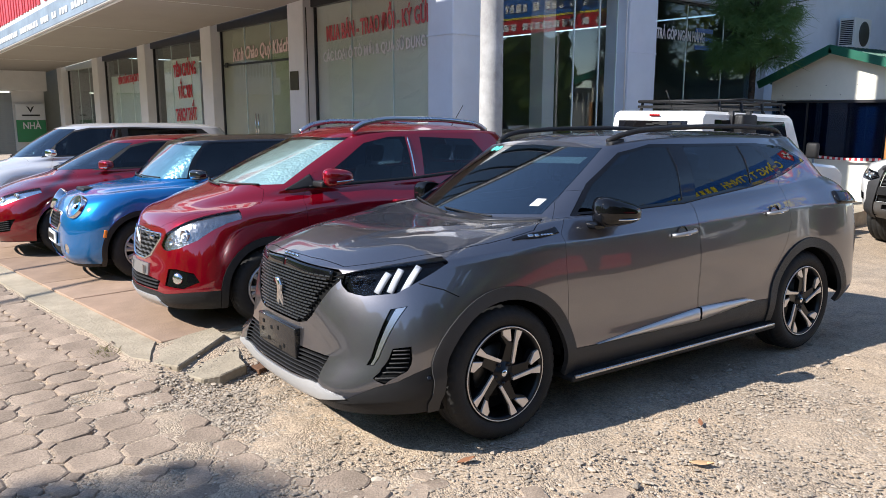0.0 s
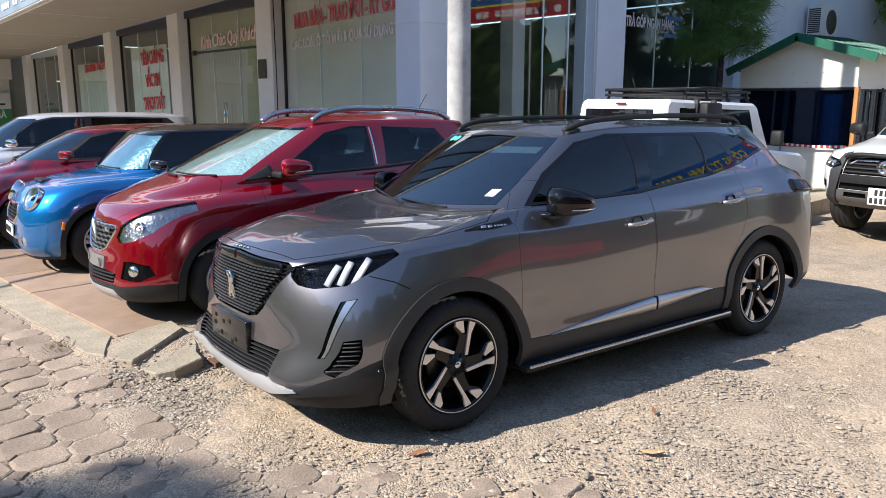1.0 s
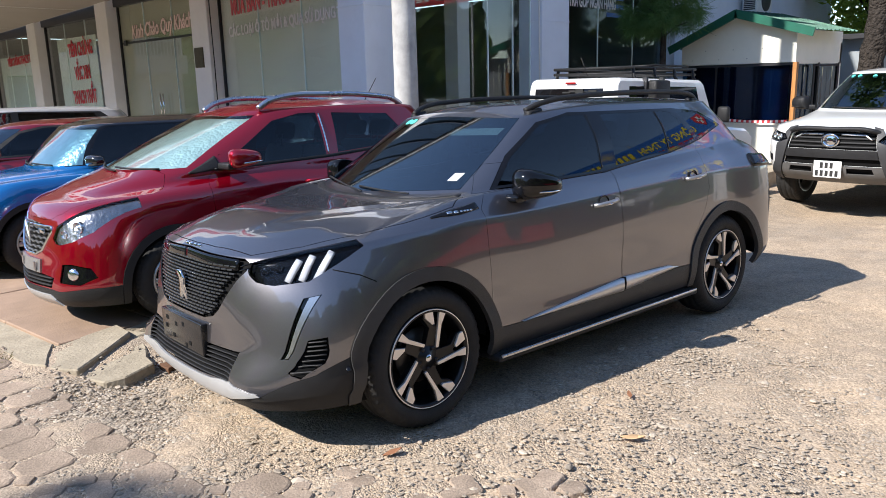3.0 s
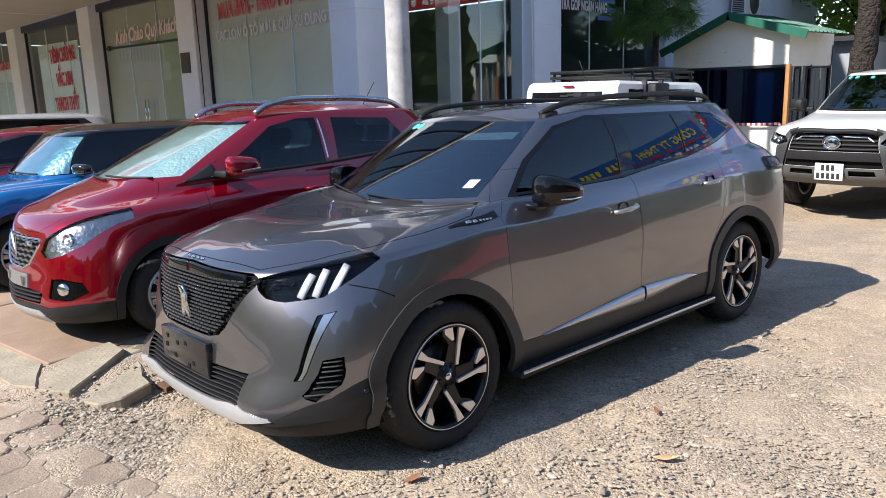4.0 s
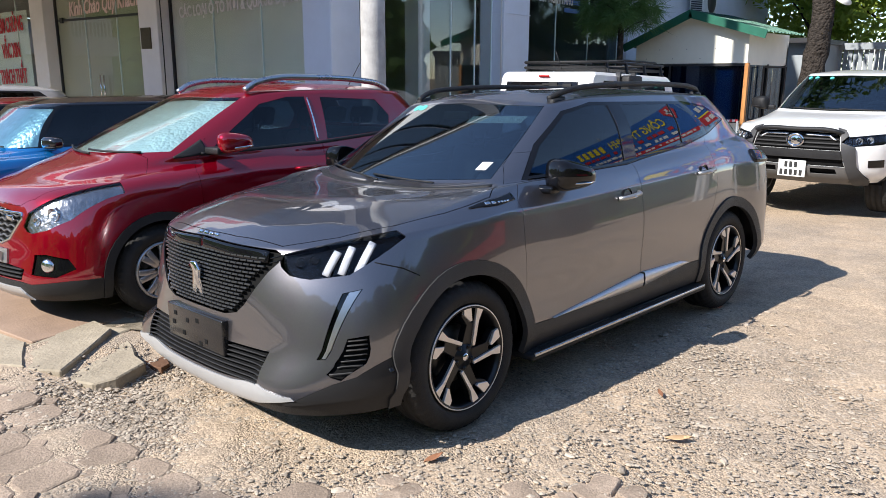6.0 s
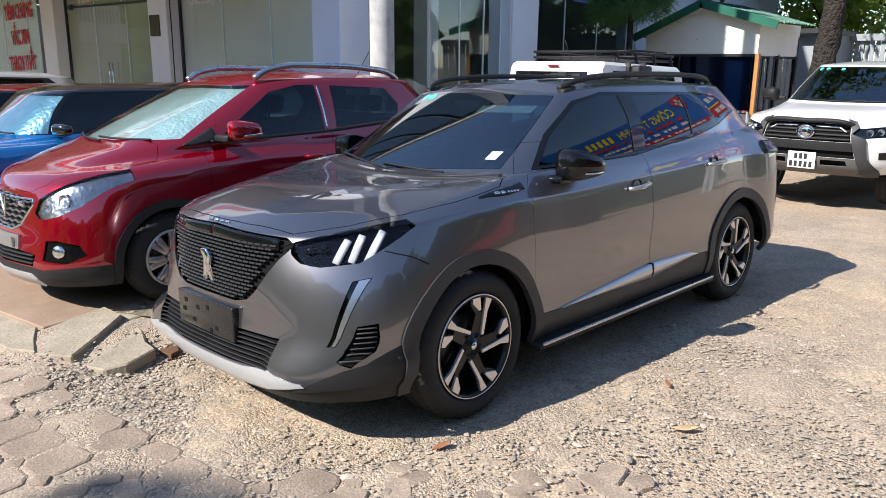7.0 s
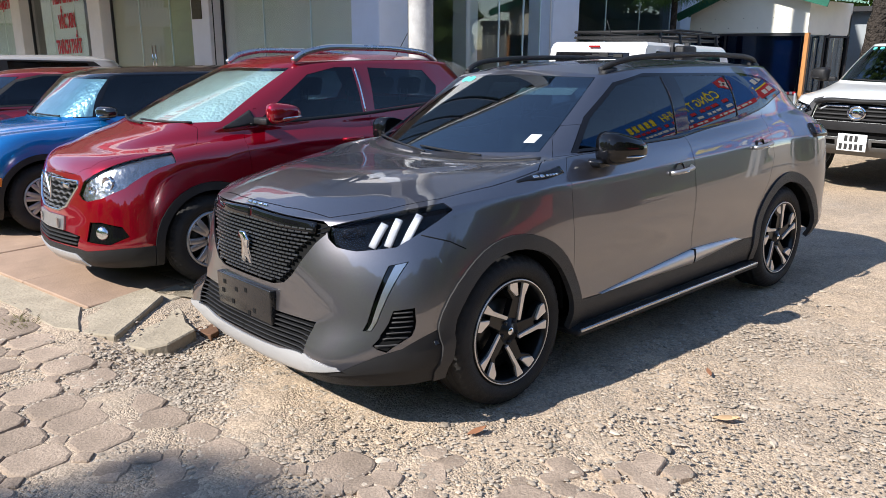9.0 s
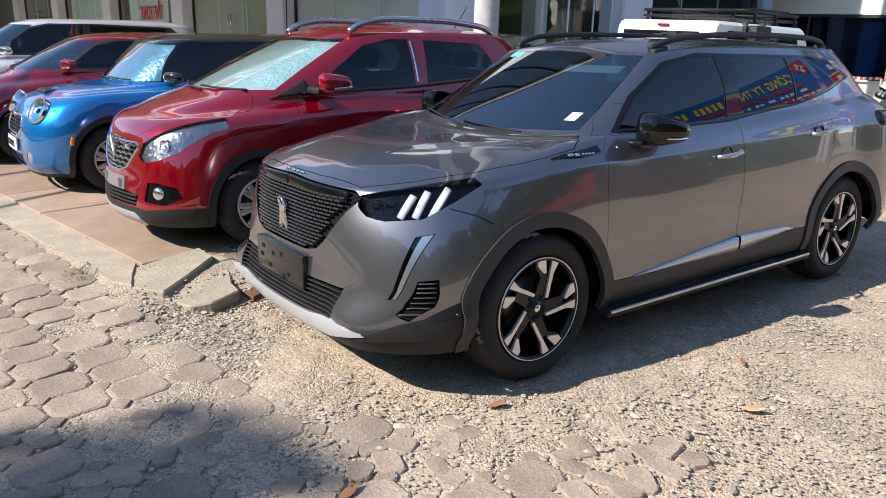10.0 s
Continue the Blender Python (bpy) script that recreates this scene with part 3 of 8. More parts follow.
def let_through(m, share):
    """Thin leaves pass on part of the light that falls on their backs."""
    n, l = m.node_tree.nodes, m.node_tree.links
    b = n["Principled BSDF"]
    t = n.new("ShaderNodeBsdfTranslucent")
    l.new(b.inputs["Base Color"].links[0].from_socket, t.inputs["Color"])
    mix = n.new("ShaderNodeMixShader")
    mix.inputs[0].default_value = share
    l.new(b.outputs[0], mix.inputs[1]), l.new(t.outputs[0], mix.inputs[2])
    l.new(mix.outputs[0], n["Material Output"].inputs["Surface"])


let_through(LEAF, 0.35), let_through(LEAF_LIGHT, 0.45), let_through(NEEDLE, 0.3)
GREY_TIN = mat("grey_tin_sheet", (0.33, 0.36, 0.38), 0.5, 0.4, 0, 0.5, 0.25, 2)
ASPHALT = mat("dusty_asphalt", (0.12, 0.115, 0.105), 0.9, 0, 0, 0.3, 0.25, 6, 0.5, 60)
CABLE = mat("black_cable", (0.015, 0.015, 0.016), 0.6)
GLASS_BLUE = glass_mat("blue_film_glass", (0.34, 0.48, 0.62), 0, 0.045)

GRAVEL = cells(mat("dusty_gravel", (0.405, 0.307, 0.214), 0.95, 0, 0, 0.15, 0.30, 7, 0.5, 70, 0, (0.300, 0.250, 0.198)), 115, 0.75, 0.30, 0.75, 0.009)
STONE = mat("loose_stone", (0.395, 0.333, 0.265), 0.9, 0, 0, 0.2, 0.4, 30, 0.3, 120)
PAVER = cells(mat("worn_concrete_paver", (0.335, 0.260, 0.198), 0.9, 0, 0, 0.2, 0.42, 6, 0.3, 90), 120, 0.2, 0.16, 0.6)
SLAB = mat("worn_terracotta_slab", (0.375, 0.26, 0.185), 0.85, 0, 0, 0.3, 0.36, 3, 0.25, 60)
RUST = mat("rusty_iron", (0.16, 0.085, 0.05), 0.85, 0.2, 0, 0.3, 0.4, 12, 0.5, 60)
DRY_GRASS = mat("dry_grass", (0.20, 0.19, 0.07), 0.8, 0, 0, 0.3, 0.4, 20)
LEAF_TAN = mat("tan_dead_leaf", (0.55, 0.36, 0.20), 0.7, 0, 0, 0.3, 0.25, 30)
LEAF_BROWN = mat("brown_dead_leaf", (0.28, 0.13, 0.07), 0.7, 0, 0, 0.3, 0.3, 30)
CEMENT = mat("rough_cement", (0.37, 0.315, 0.235), 0.92, 0, 0, 0.2, 0.42, 5, 0.6, 45)


def tint_by_object(m, amount=0.25):
    """Let alike pieces differ a little in tone."""
    n, l = m.node_tree.nodes, m.node_tree.links
    b = n["Principled BSDF"]
    src = b.inputs["Base Color"].links[0].from_socket
    info = n.new("ShaderNodeObjectInfo")
    r = n.new("ShaderNodeMapRange")
    r.inputs["To Min"].default_value, r.inputs["To Max"].default_value = 1 - amount, 1 + amount * 0.5
    l.new(info.outputs["Random"], r.inputs["Value"])
    h = n.new("ShaderNodeHueSaturation")
    l.new(r.outputs["Result"], h.inputs["Value"]), l.new(src, h.inputs["Color"]), l.new(h.outputs["Color"], b.inputs["Base Color"])


tint_by_object(PAVER, 0.22), tint_by_object(SLAB, 0.18)


# ---- the ground: one sheet, fine where the camera passes ----
def value_noise(x, y, cell, seed):
    """Smooth lattice noise between 0 and 1."""
    rng = np.random.RandomState(seed)
    tab = rng.rand(256, 256)
    u, v = x / cell, y / cell
    i, j = np.floor(u).astype(int), np.floor(v).astype(int)
    f, g = u - i, v - j
    f, g = f * f * (3 - 2 * f), g * g * (3 - 2 * g)
    at = lambda a, b: tab[a % 256, b % 256]
    return at(i, j) * (1 - f) * (1 - g) + at(i + 1, j) * f * (1 - g) + at(i, j + 1) * (1 - f) * g + at(i + 1, j + 1) * f * g


def slab_edge(x):
    """The front edge of the paved forecourt, a line a little askew to the cars."""
    return -1.30 + 0.142 * (x + 1.48)


def ground_z(x, y):
    """It falls off behind the cars and towards the far end of the row, and swells up to the edge of the slabs."""
    up = np.clip(1 - (slab_edge(x) - y) / 0.75, 0, 1) * np.clip((-0.55 - x) / 0.7, 0, 1)
    lean = 0.030 * np.clip(x - 0.9, -2.0, 0) * np.clip((y + 1.3) / 0.5, 0, 1) * np.clip((x + 1.15) / 0.4, 0, 1) + 0.016 * np.clip((-0.92 - x) / 0.35, 0, 1) * np.clip((y + 1.45) / 0.35, 0, 1)
    return -0.012 * np.clip(y - 2.0, 0, 12) + 0.034 * up * up * (3 - 2 * up) + lean + 0.030 * np.clip(x + 1.5, -40, 0)


def far_steps(a, b, n, reach):
    """Even steps from a to b, then widening ones out to reach on either hand."""
    w = np.geomspace(0.05, reach, 26)
    return np.concatenate([a - w[::-1], np.linspace(a, b, n), b + w])


xs, ys = far_steps(-2.6, 4.6, 330, 400), far_steps(-2.6, 6.5, 330, 400)
gx, gy = np.meshgrid(xs, ys, indexing="ij")
rough = np.clip(1.25 - 0.12 * np.hypot(gx - 1.5, gy), 0.15, 1)
lump = value_noise(gx, gy, 0.13, 3)
gz = ground_z(gx, gy) + (0.024 * (value_noise(gx, gy, 0.9, 1) - 0.5) + 0.016 * (value_noise(gx, gy, 0.33, 2) - 0.5) + 0.012 * np.clip(lump - 0.45, 0, 1) + 0.008 * (value_noise(gx, gy, 0.055, 4) - 0.5)) * rough - 0.005
gz = np.where((gx < -1.56) & (gy > slab_edge(gx) + 0.06), gz - 0.10, gz)
near_wheel = np.minimum(np.minimum(np.hypot(gx - 0.8, gy), np.hypot(gx - 0.8, gy - 2.6)), np.minimum(np.hypot(gx + 0.8, gy), np.hypot(gx + 0.8, gy - 2.6)))
gz = np.where(near_wheel < 0.35, np.minimum(gz, 0.004 + 0.030 * np.clip(gx - 0.9, -2.0, 0)), gz)
nx, ny = len(xs), len(ys)
idx = np.arange(nx * ny).reshape(nx, ny)
quads = np.stack([idx[:-1, :-1], idx[1:, :-1], idx[1:, 1:], idx[:-1, 1:]], -1).reshape(-1, 4)
me = bpy.data.meshes.new("ground")
me.from_pydata(np.stack([gx, gy, gz], -1).reshape(-1, 3).tolist(), [], quads.tolist())
me.materials.append(GRAVEL)
me.polygons.foreach_set("use_smooth", [True] * len(me.polygons))
tagged(new("ground", me), "pale dusty gravel and dirt yard", "ground", kind="structure")


def scatter_stones(name, n, region, sizes, material, label, seed, flat=0.5):
    """Loose stones: small uneven lumps in one mesh."""
    rng = np.random.RandomState(seed)
    t = (1 + 5**0.5) / 2
    base = np.array([(-1, t, 0), (1, t, 0), (-1, -t, 0), (1, -t, 0), (0, -1, t), (0, 1, t), (0, -1, -t), (0, 1, -t), (t, 0, -1), (t, 0, 1), (-t, 0, -1), (-t, 0, 1)], float) / 1.9
    tri = np.array([(0, 11, 5), (0, 5, 1), (0, 1, 7), (0, 7, 10), (0, 10, 11), (1, 5, 9), (5, 11, 4), (11, 10, 2), (10, 7, 6), (7, 1, 8), (3, 9, 4), (3, 4, 2), (3, 2, 6), (3, 6, 8), (3, 8, 9), (4, 9, 5), (2, 4, 11), (6, 2, 10), (8, 6, 7), (9, 8, 1)])
    x0, x1, y0, y1, density = region
    vs, fs, got = [], [], 0
    while got < n:
        x, y = rng.uniform(x0, x1), rng.uniform(y0, y1)
        if rng.rand() > density(x, y):
            continue
        r = sizes[0] + (sizes[1] - sizes[0]) * rng.rand() ** 3.2
        s = np.array([1 + 0.5 * rng.rand(), 0.7 + 0.3 * rng.rand(), flat * (0.6 + 0.5 * rng.rand())]) * r
        p = base * s * (1 + 0.28 * (rng.rand(12, 1) - 0.5))
        a = rng.uniform(0, 6.28)
        q = np.stack([p[:, 0] * np.cos(a) - p[:, 1] * np.sin(a) + x, p[:, 0] * np.sin(a) + p[:, 1] * np.cos(a) + y, p[:, 2] + float(ground_z(x, y)) + r * 0.06], -1)
        fs.append(tri + 12 * got)
        vs.append(q)
        got += 1
    me = bpy.data.meshes.new(name)
    me.from_pydata(np.vstack(vs).tolist(), [], np.vstack(fs).tolist())
    me.materials.append(material)
    return tagged(new(name, me), label, "gravel", kind="stuff")


island = STONE.node_tree.nodes.new("ShaderNodeNewGeometry")
hue = STONE.node_tree.nodes.new("ShaderNodeHueSaturation")
rng_map = STONE.node_tree.nodes.new("ShaderNodeMapRange")
rng_map.inputs["To Min"].default_value, rng_map.inputs["To Max"].default_value = 0.68, 1.25
sl = STONE.node_tree.links
sl.new(island.outputs["Random Per Island"], rng_map.inputs["Value"])
sl.new(rng_map.outputs["Result"], hue.inputs["Value"])
sl.new(STONE.node_tree.nodes["Principled BSDF"].inputs["Base Color"].links[0].from_socket, hue.inputs["Color"])
sl.new(hue.outputs["Color"], STONE.node_tree.nodes["Principled BSDF"].inputs["Base Color"])


def under_car(x, y):
    return abs(x) < 0.8 and -0.5 < y < 3.3


def loose(x, y):
    if y > slab_edge(x) - 0.05 and x < -1.2:
        return 0.0
    d = 0.25 + 0.75 * math.exp(-((x + 0.55) ** 2 + (y + 1.05) ** 2) / 0.35)
    return (0.12 if x < -1.0 else d) * (0.3 if under_car(x, y) else 1)


scatter_stones("gravel", 46000, (-2.4, 3.0, -2.5, 2.2, loose), (0.0028, 0.0125), STONE, "loose grey and tan pebbles on dirt", 5, 0.4)
scatter_stones("rubble", 750, (-1.6, 2.6, -2.3, 2.8, loose), (0.009, 0.025), STONE, "larger broken stones lying on the dirt", 6, 0.5)

# ---- the showroom building, in its own axes: x along the front, y into the building ----
HOUSE = pose(-5.158, 3.891, 0, 0, 0, 5.4)
LEFT = [-0.55, -4.66, -8.70, -12.95, -17.20, -21.50]       # left edges of the front pillars
TOP = 3.66
building = empty("showroom_building", HOUSE, "pale two-storey showroom with tall glass shopfront", "building")
part("corner_column", boxes_bm([(-0.55, 0, 0, 0.54, -0.2, 4.95)], 0.012), WALL, building, "bluish white corner column", smooth=False)
part("column_ledge", box_bm(-0.562, 0.012, -0.012, 0.552, 2.655, 2.672), WALL, building, smooth=False)
part("side_column", boxes_bm([(-0.5, 0, 3.92, 4.72, -0.3, 9.0)], 0.012), WALL, building, "bluish white side column", smooth=False)
part("column_ledge", box_bm(-0.5, 0.012, 3.908, 4.732, 2.60, 2.615), WALL, building, smooth=False)
# unseen upper storey: dark for car reflections, tall enough to shade the booth gable
part("upper_wall", boxes_bm([(-24, -0.56, 0.05, 0.4, TOP + 0.02, 4.9), (-24, -0.56, 0.05, 0.4, 8.85, 9.0)]), PILLAR, building, smooth=False)
for k in range(13):
    part("upper_window", box_bm(-24 + 1.8 * k + 0.03, -22.2 + 1.8 * k - 0.03, 0.18, 0.22, 4.9, 8.85), UPPER_GLASS, building, "unseen upper storey glass, dark for reflections", smooth=False)
    part("window_bar", box_bm(-24 + 1.8 * k - 0.03, -24 + 1.8 * k + 0.03, 0.12, 0.26, 4.9, 8.85), DARK_ALU, building, smooth=False)
part("upper_room", box_bm(-24, -0.56, 0.40, 0.5, 4.9, 8.6), ROOM, building, smooth=False)
part("upper_wall", boxes_bm([(-0.4, -0.05, 0.55, 3.91, 3.75, 9.0), (-0.4, -0.05, 4.73, 8.6, 3.62, 9.0)]), WALL, building, smooth=False)
part("side_wall", boxes_bm([(-0.4, 0.0, 8.6, 18.2, -0.3, 9.0)]), WALL, building, "pale blue rendered side wall", smooth=False)
for i, x in enumerate(LEFT[1:]):
    part("pillar", box_bm(x, x + 0.57, 0, 0.35, 0.0, TOP, 0.01, 1), PILLAR, building, "cream painted shopfront pillar", smooth=False)
part("back_wall", boxes_bm([(-24, -0.4, 8.5, 8.7, 0, TOP), (-24.2, -24, 0, 8.7, 0, TOP), (-8.5, -8.4, 1.2, 8.5, 0, TOP)]), ROOM, building, smooth=False)
part("shop_floor", box_bm(-24, -0.4, 0.1, 8.5, -0.1, 0.12), TILE_FLOOR, building, smooth=False)
part("shop_ceiling", box_bm(-24, -0.4, 0.4, 8.5, TOP + 0.03, TOP + 0.1), ROOM, building, smooth=False)
part("upper_corner", box_bm(-0.55, 0.0, 0.02, 0.54, 4.95, 9.0), DARK_ALU, building, "unseen upper corner, dark for reflections", smooth=False)
part("roof", box_bm(-24.2, 0.0, 0.0, 18.2, 9.0, 9.2), DARK_ALU, building, smooth=False)
FALL = pose(-0.6, 0, 3.63, 0, -1.6, 0) @ pose(0.6, 0, -TOP)      # the canopy falls towards the far end
soffit_z = lambda x: 3.63 + 0.028 * (x + 0.6)
canopy = part("canopy", box_bm(-24, -0.6, -2.75, 0.05, TOP, TOP + 0.12), SOFFIT, building, "grey canopy soffit over the shopfront", smooth=False)
canopy.matrix_basis = FALL
part("canopy_edge", box_bm(-24, -0.6, -2.80, -2.75, TOP - 0.12, TOP + 0.06), PILLAR, building, smooth=False).matrix_basis = FALL
for x in (-5.5, -9.7, -14, -18.4):
    part("soffit_joint", box_bm(x, x + 0.012, -2.7, 0.0, TOP - 0.003, TOP), PILLAR, canopy, smooth=False)
fascia = part("fascia_sign", box_bm(-24, -0.6, -2.86, -2.80, TOP - 0.09, TOP + 1.9), WHITE_SIGN, building, "weathered white fascia sign with red lettering", smooth=False)
fascia.matrix_basis = FALL
part("sign_band", box_bm(-24, -0.6, -2.872, -2.862, TOP - 0.07, TOP + 0.36), GREY_SIGN, fascia, "weathered blue grey lower band", smooth=False)
rs = random.Random(4)
x = -23.5
while x < -1:
    w = rs.uniform(0.10, 0.26)
    part("letter_bar", box_bm(x, x + w, -2.885, -2.862, TOP + 0.46, TOP + 1.16), RED_SIGN, fascia, smooth=False)
    x += w + (0.12 if rs.random() < 0.8 else 0.4)
x = -23.0
while x < -1:
    w = rs.uniform(0.10, 0.22)
    part("letter_bar", box_bm(x, x + w, -2.884, -2.873, TOP + 0.05, TOP + 0.17), WHITE_SIGN, fascia, smooth=False)
    x += w + (0.06 if rs.random() < 0.8 else 0.3)

# shopfront glass, bay by bay
for i in range(5):
    a, b = LEFT[i + 1] + 0.57, LEFT[i]
    pane_x = [a + (b - a) * k / 3 for k in range(4)]
    part("header_beam", box_bm(a, b, 0.16, 0.34, soffit_z((a + b) / 2) - 0.16, TOP), DARK_ALU if i < 4 else ROOM, building, "dark header above the glass", smooth=False)
    for p, q in zip(pane_x, pane_x[1:]):
        g = part("shop_window", box_bm(p + 0.004, q - 0.004, 0.245, 0.255, 0.12, TOP - 0.14), GLASS_SHOP, building, "tall frameless shop glass", smooth=False)
        g.visible_shadow = False
    for q in pane_x[1:-1]:
        part("glass_joint", box_bm(q - 0.006, q + 0.006, 0.238, 0.262, 0.12, TOP - 0.14), FROST, building, smooth=False)
    part("window_frame", boxes_bm([(a, a + 0.03, 0.22, 0.28, 0.1, TOP - 0.14), (b - 0.03, b, 0.22, 0.28, 0.1, TOP - 0.14), (a, b, 0.22, 0.28, 0.1, 0.14)]), DARK_ALU, building, smooth=False)
# door in the second bay
part("door_rail", boxes_bm([(-8.0, -4.7, 0.225, 0.275, 2.56, 2.60)]), DARK_ALU, building, smooth=False)
for x in (-6.42, -6.30):
    part("door_handle", tube_bm([(x, 0.16, 1.0), (x, 0.16, 1.55)], 0.015, 8), CHROME, building, "upright chrome door handle")
for x in (-7.85, -4.85):
    part("door_hinge", box_bm(x - 0.05, x + 0.05, 0.20, 0.24, 2.53, 2.63, 0.005, 1), DARK_ALU, building, smooth=False)
part("film", box_bm(-11.75, -9.45, 0.262, 0.268, 0.9, 2.86), FROST, building, "pale green film behind the glass", smooth=False)
part("film", box_bm(-4.05, -0.60, 0.262, 0.268, 0.14, 3.5), FILM_DIM, building, "dim grey green film behind the glass", smooth=False)
part("film", box_bm(-8.09, -4.70, 0.262, 0.268, 0.14, 3.5), FILM_OLIVE, building, "dim grey green film behind the glass", smooth=False)
part("film", box_bm(-16.2, -13.2, 0.262, 0.268, 0.9, 2.6), FROST, building, smooth=False)


def sign(name, body, x0, x1, z, size, material, label, front=0.236, m=None, parent=None, **k):
    return text_part(name, body, size, pose((x0 + x1) / 2, front, z, 0, -2, 0), material, parent or building, label, 0.004, x1 - x0, **k)


sign("window_lettering", "MUA BÁN - TRAO ĐỔI - KÝ GỬI", -3.69, -0.84, 2.97, 0.36, PINK_LETTER, "faded red window lettering")
sign("window_lettering", "CÁC LOẠI Ô TÔ MỚI & QUA SỬ DỤNG", -3.81, -0.89, 2.585, 0.23, WHITE_LETTER, "white window lettering")
sign("window_lettering", "Kính Chào Quý Khách", -7.55, -5.06, 2.80, 0.36, SKIN_LETTER, "pale pink slanted window lettering", shear=0.25)
for w, z, x0, x1 in (("TIÊM CHỦNG", 2.575, -11.03, -9.63), ("VẮC XIN", 2.045, -10.79, -9.9), ("THẠCH THẤT", 1.50, -11.04, -9.70)):
    sign("window_lettering", w, x0, x1, z, 0.42, RED_LETTER, "red vaccination lettering on glass")
sign("window_lettering", "TIÊM CHỦNG THẠCH THẤT", -15.49, -13.34, 2.48, 0.28, RED_LETTER, "red vaccination lettering on glass")

# side face: glass between the columns and beyond
for v0, v1, n in ((0.55, 3.91, 3), (4.73, 8.6, 3)):
    ps = [v0 + (v1 - v0) * f for f in ((0, 0.67, 0.86, 1) if v0 < 1 else (0, 0.33, 0.66, 1))]
    for p, q in zip(ps, ps[1:]):
        g = part("shop_window", box_bm(-0.255, -0.245, p + 0.004, q - 0.004, 0.1, 3.62), GLASS_SHOP if v0 < 1 else GLASS_DULL, building, "tall frameless shop glass", smooth=False)
        g.visible_shadow = False
        part("glass_joint", box_bm(-0.262, -0.238, q - 0.010, q + 0.010, 0.1, 3.62), FROST, building, smooth=False)
    part("window_frame", boxes_bm([(-0.28, -0.22, v0, v0 + 0.035, 0, 3.62), (-0.30, -0.2, v0, v1, 3.58, 3.75), (-0.28, -0.22, v0, v1, 0, 0.12)]), DARK_ALU, building, smooth=False)
part("inner_pier", box_bm(-1.4, -1.1, 3.0, 3.3, 0, TOP), PILLAR, building, smooth=False)
t = text_part("window_lettering", "TRỢ TRẢ GÓP NGÂN HÀNG", 0.26, pose(-0.232, 5.66, 3.0, 0, 0, 90), WHITE_LETTER, building, "white bank loan lettering on glass", 0.004, 1.9)
for k in range(3):
    part("letter_bar", box_bm(-0.242, -0.236, 6.3, 6.9, 3.1 - 0.16 * k, 3.18 - 0.16 * k), BLUE_SIGN, building, smooth=False)
# bronze plaque on a pillar, cables and conduit
pl = part("plaque", box_bm(-4.60, -4.30, -0.02, 0.0, 1.98, 2.32, 0.006, 1), BRONZE, building, "dark bronze plaque on pillar", smooth=False)
for k in range(4):
    part("plaque_bar", box_bm(-4.56, -4.34, -0.023, -0.019, 2.05 + 0.06 * k, 2.07 + 0.06 * k), BRONZE, pl, smooth=False)
part("conduit", tube_bm([(-0.52 + 0.53, 0.60, 3.6), (0.02, 0.60, 2.4), (0.03, 0.58, 1.6), (0.02, 0.60, 0)], 0.012, 6), CABLE, building)
part("conduit", tube_bm([(-4.02, 0.02, 3.4), (-4.0, 0.02, 2.0), (-4.02, 0.02, 0.2)], 0.01, 6), CABLE, building)
part("conduit", tube_bm([(0.03, 3.86, 4.5), (0.03, 3.80, 3.2), (0.03, 3.84, 0)], 0.014, 6), PILLAR, building)
for k in range(3):
    part("wall_cable", tube_bm(spline([(0.03, 4.9 + k * 0.2, 4.6), (0.08, 7.4, 3.75 - 0.08 * k), (0.03, 9.5, 3.9 + 0.1 * k), (0.03, 12, 4.4 + 0.1 * k)], 6), 0.010, 5), CABLE, building)

# the cross wall that closes the front at its far end
annex = empty("annex_building", HOUSE, "low annex with white beam and shutter", "building")
part("wall", boxes_bm([(-24.2, -23.4, -9, -0.02, 3.05, 3.8), (-24.2, -23.6, -9, -3.4, 0, 2.3), (-24.2, -23.6, -1.1, -0.02, 0, 2.3)]), PILLAR, annex, smooth=False)
part("beam", box_bm(-23.9, -23.0, -9, -0.02, 2.30, 3.05, 0.01, 1), PILLAR, annex, "white concrete beam", smooth=False)
for k in range(60):
    part("roof_rib", box_bm(-23.6, -23.36, -8.9 + 0.15 * k, -8.83 + 0.15 * k, 3.06, 3.62), GREY_TIN, annex, smooth=False)
shut = part("shutter", box_bm(-23.73, -23.72, -3.4, -1.1, 0.0, 2.24), GREY_TIN, annex, "half lowered grey shutter", smooth=False)
lath = part("shutter_slat", box_bm(-23.72, -23.66, -3.4, -1.1, 0.0, 0.072), GREY_TIN, shut, smooth=False)
for k in range(1, 28):
    ob = new("shutter_slat", lath.data)
    ob.parent = shut
    ob.location = (0, 0, 0.08 * k)
sb = part("sign_board", box_bm(-23.5, -23.4, -1.05, -0.08, 1.26, 1.82), WHITE_SIGN, annex, "white board with a plain dark emblem", smooth=False)
part("emblem", poly_bm([(-0.69, 1.76), (-0.61, 1.72), (-0.56, 1.62), (-0.51, 1.72), (-0.43, 1.76), (-0.56, 1.52)], (-23.40, -23.39), "x"), INK, sb, smooth=False)
part("letter_bar", box_bm(-23.40, -23.39, -0.86, -0.26, 1.39, 1.45), INK, sb, smooth=False)
gb = part("sign_board", box_bm(-23.5, -23.4, -1.05, -0.08, 0.45, 1.25), GREEN_SIGN, annex, "green board with white word", smooth=False)
text_part("letters", "NHÀ", 0.34, pose(-23.39, -0.56, 1.03, 0, 0, 90), WHITE_SIGN, gb, "", 0.004, 0.6)

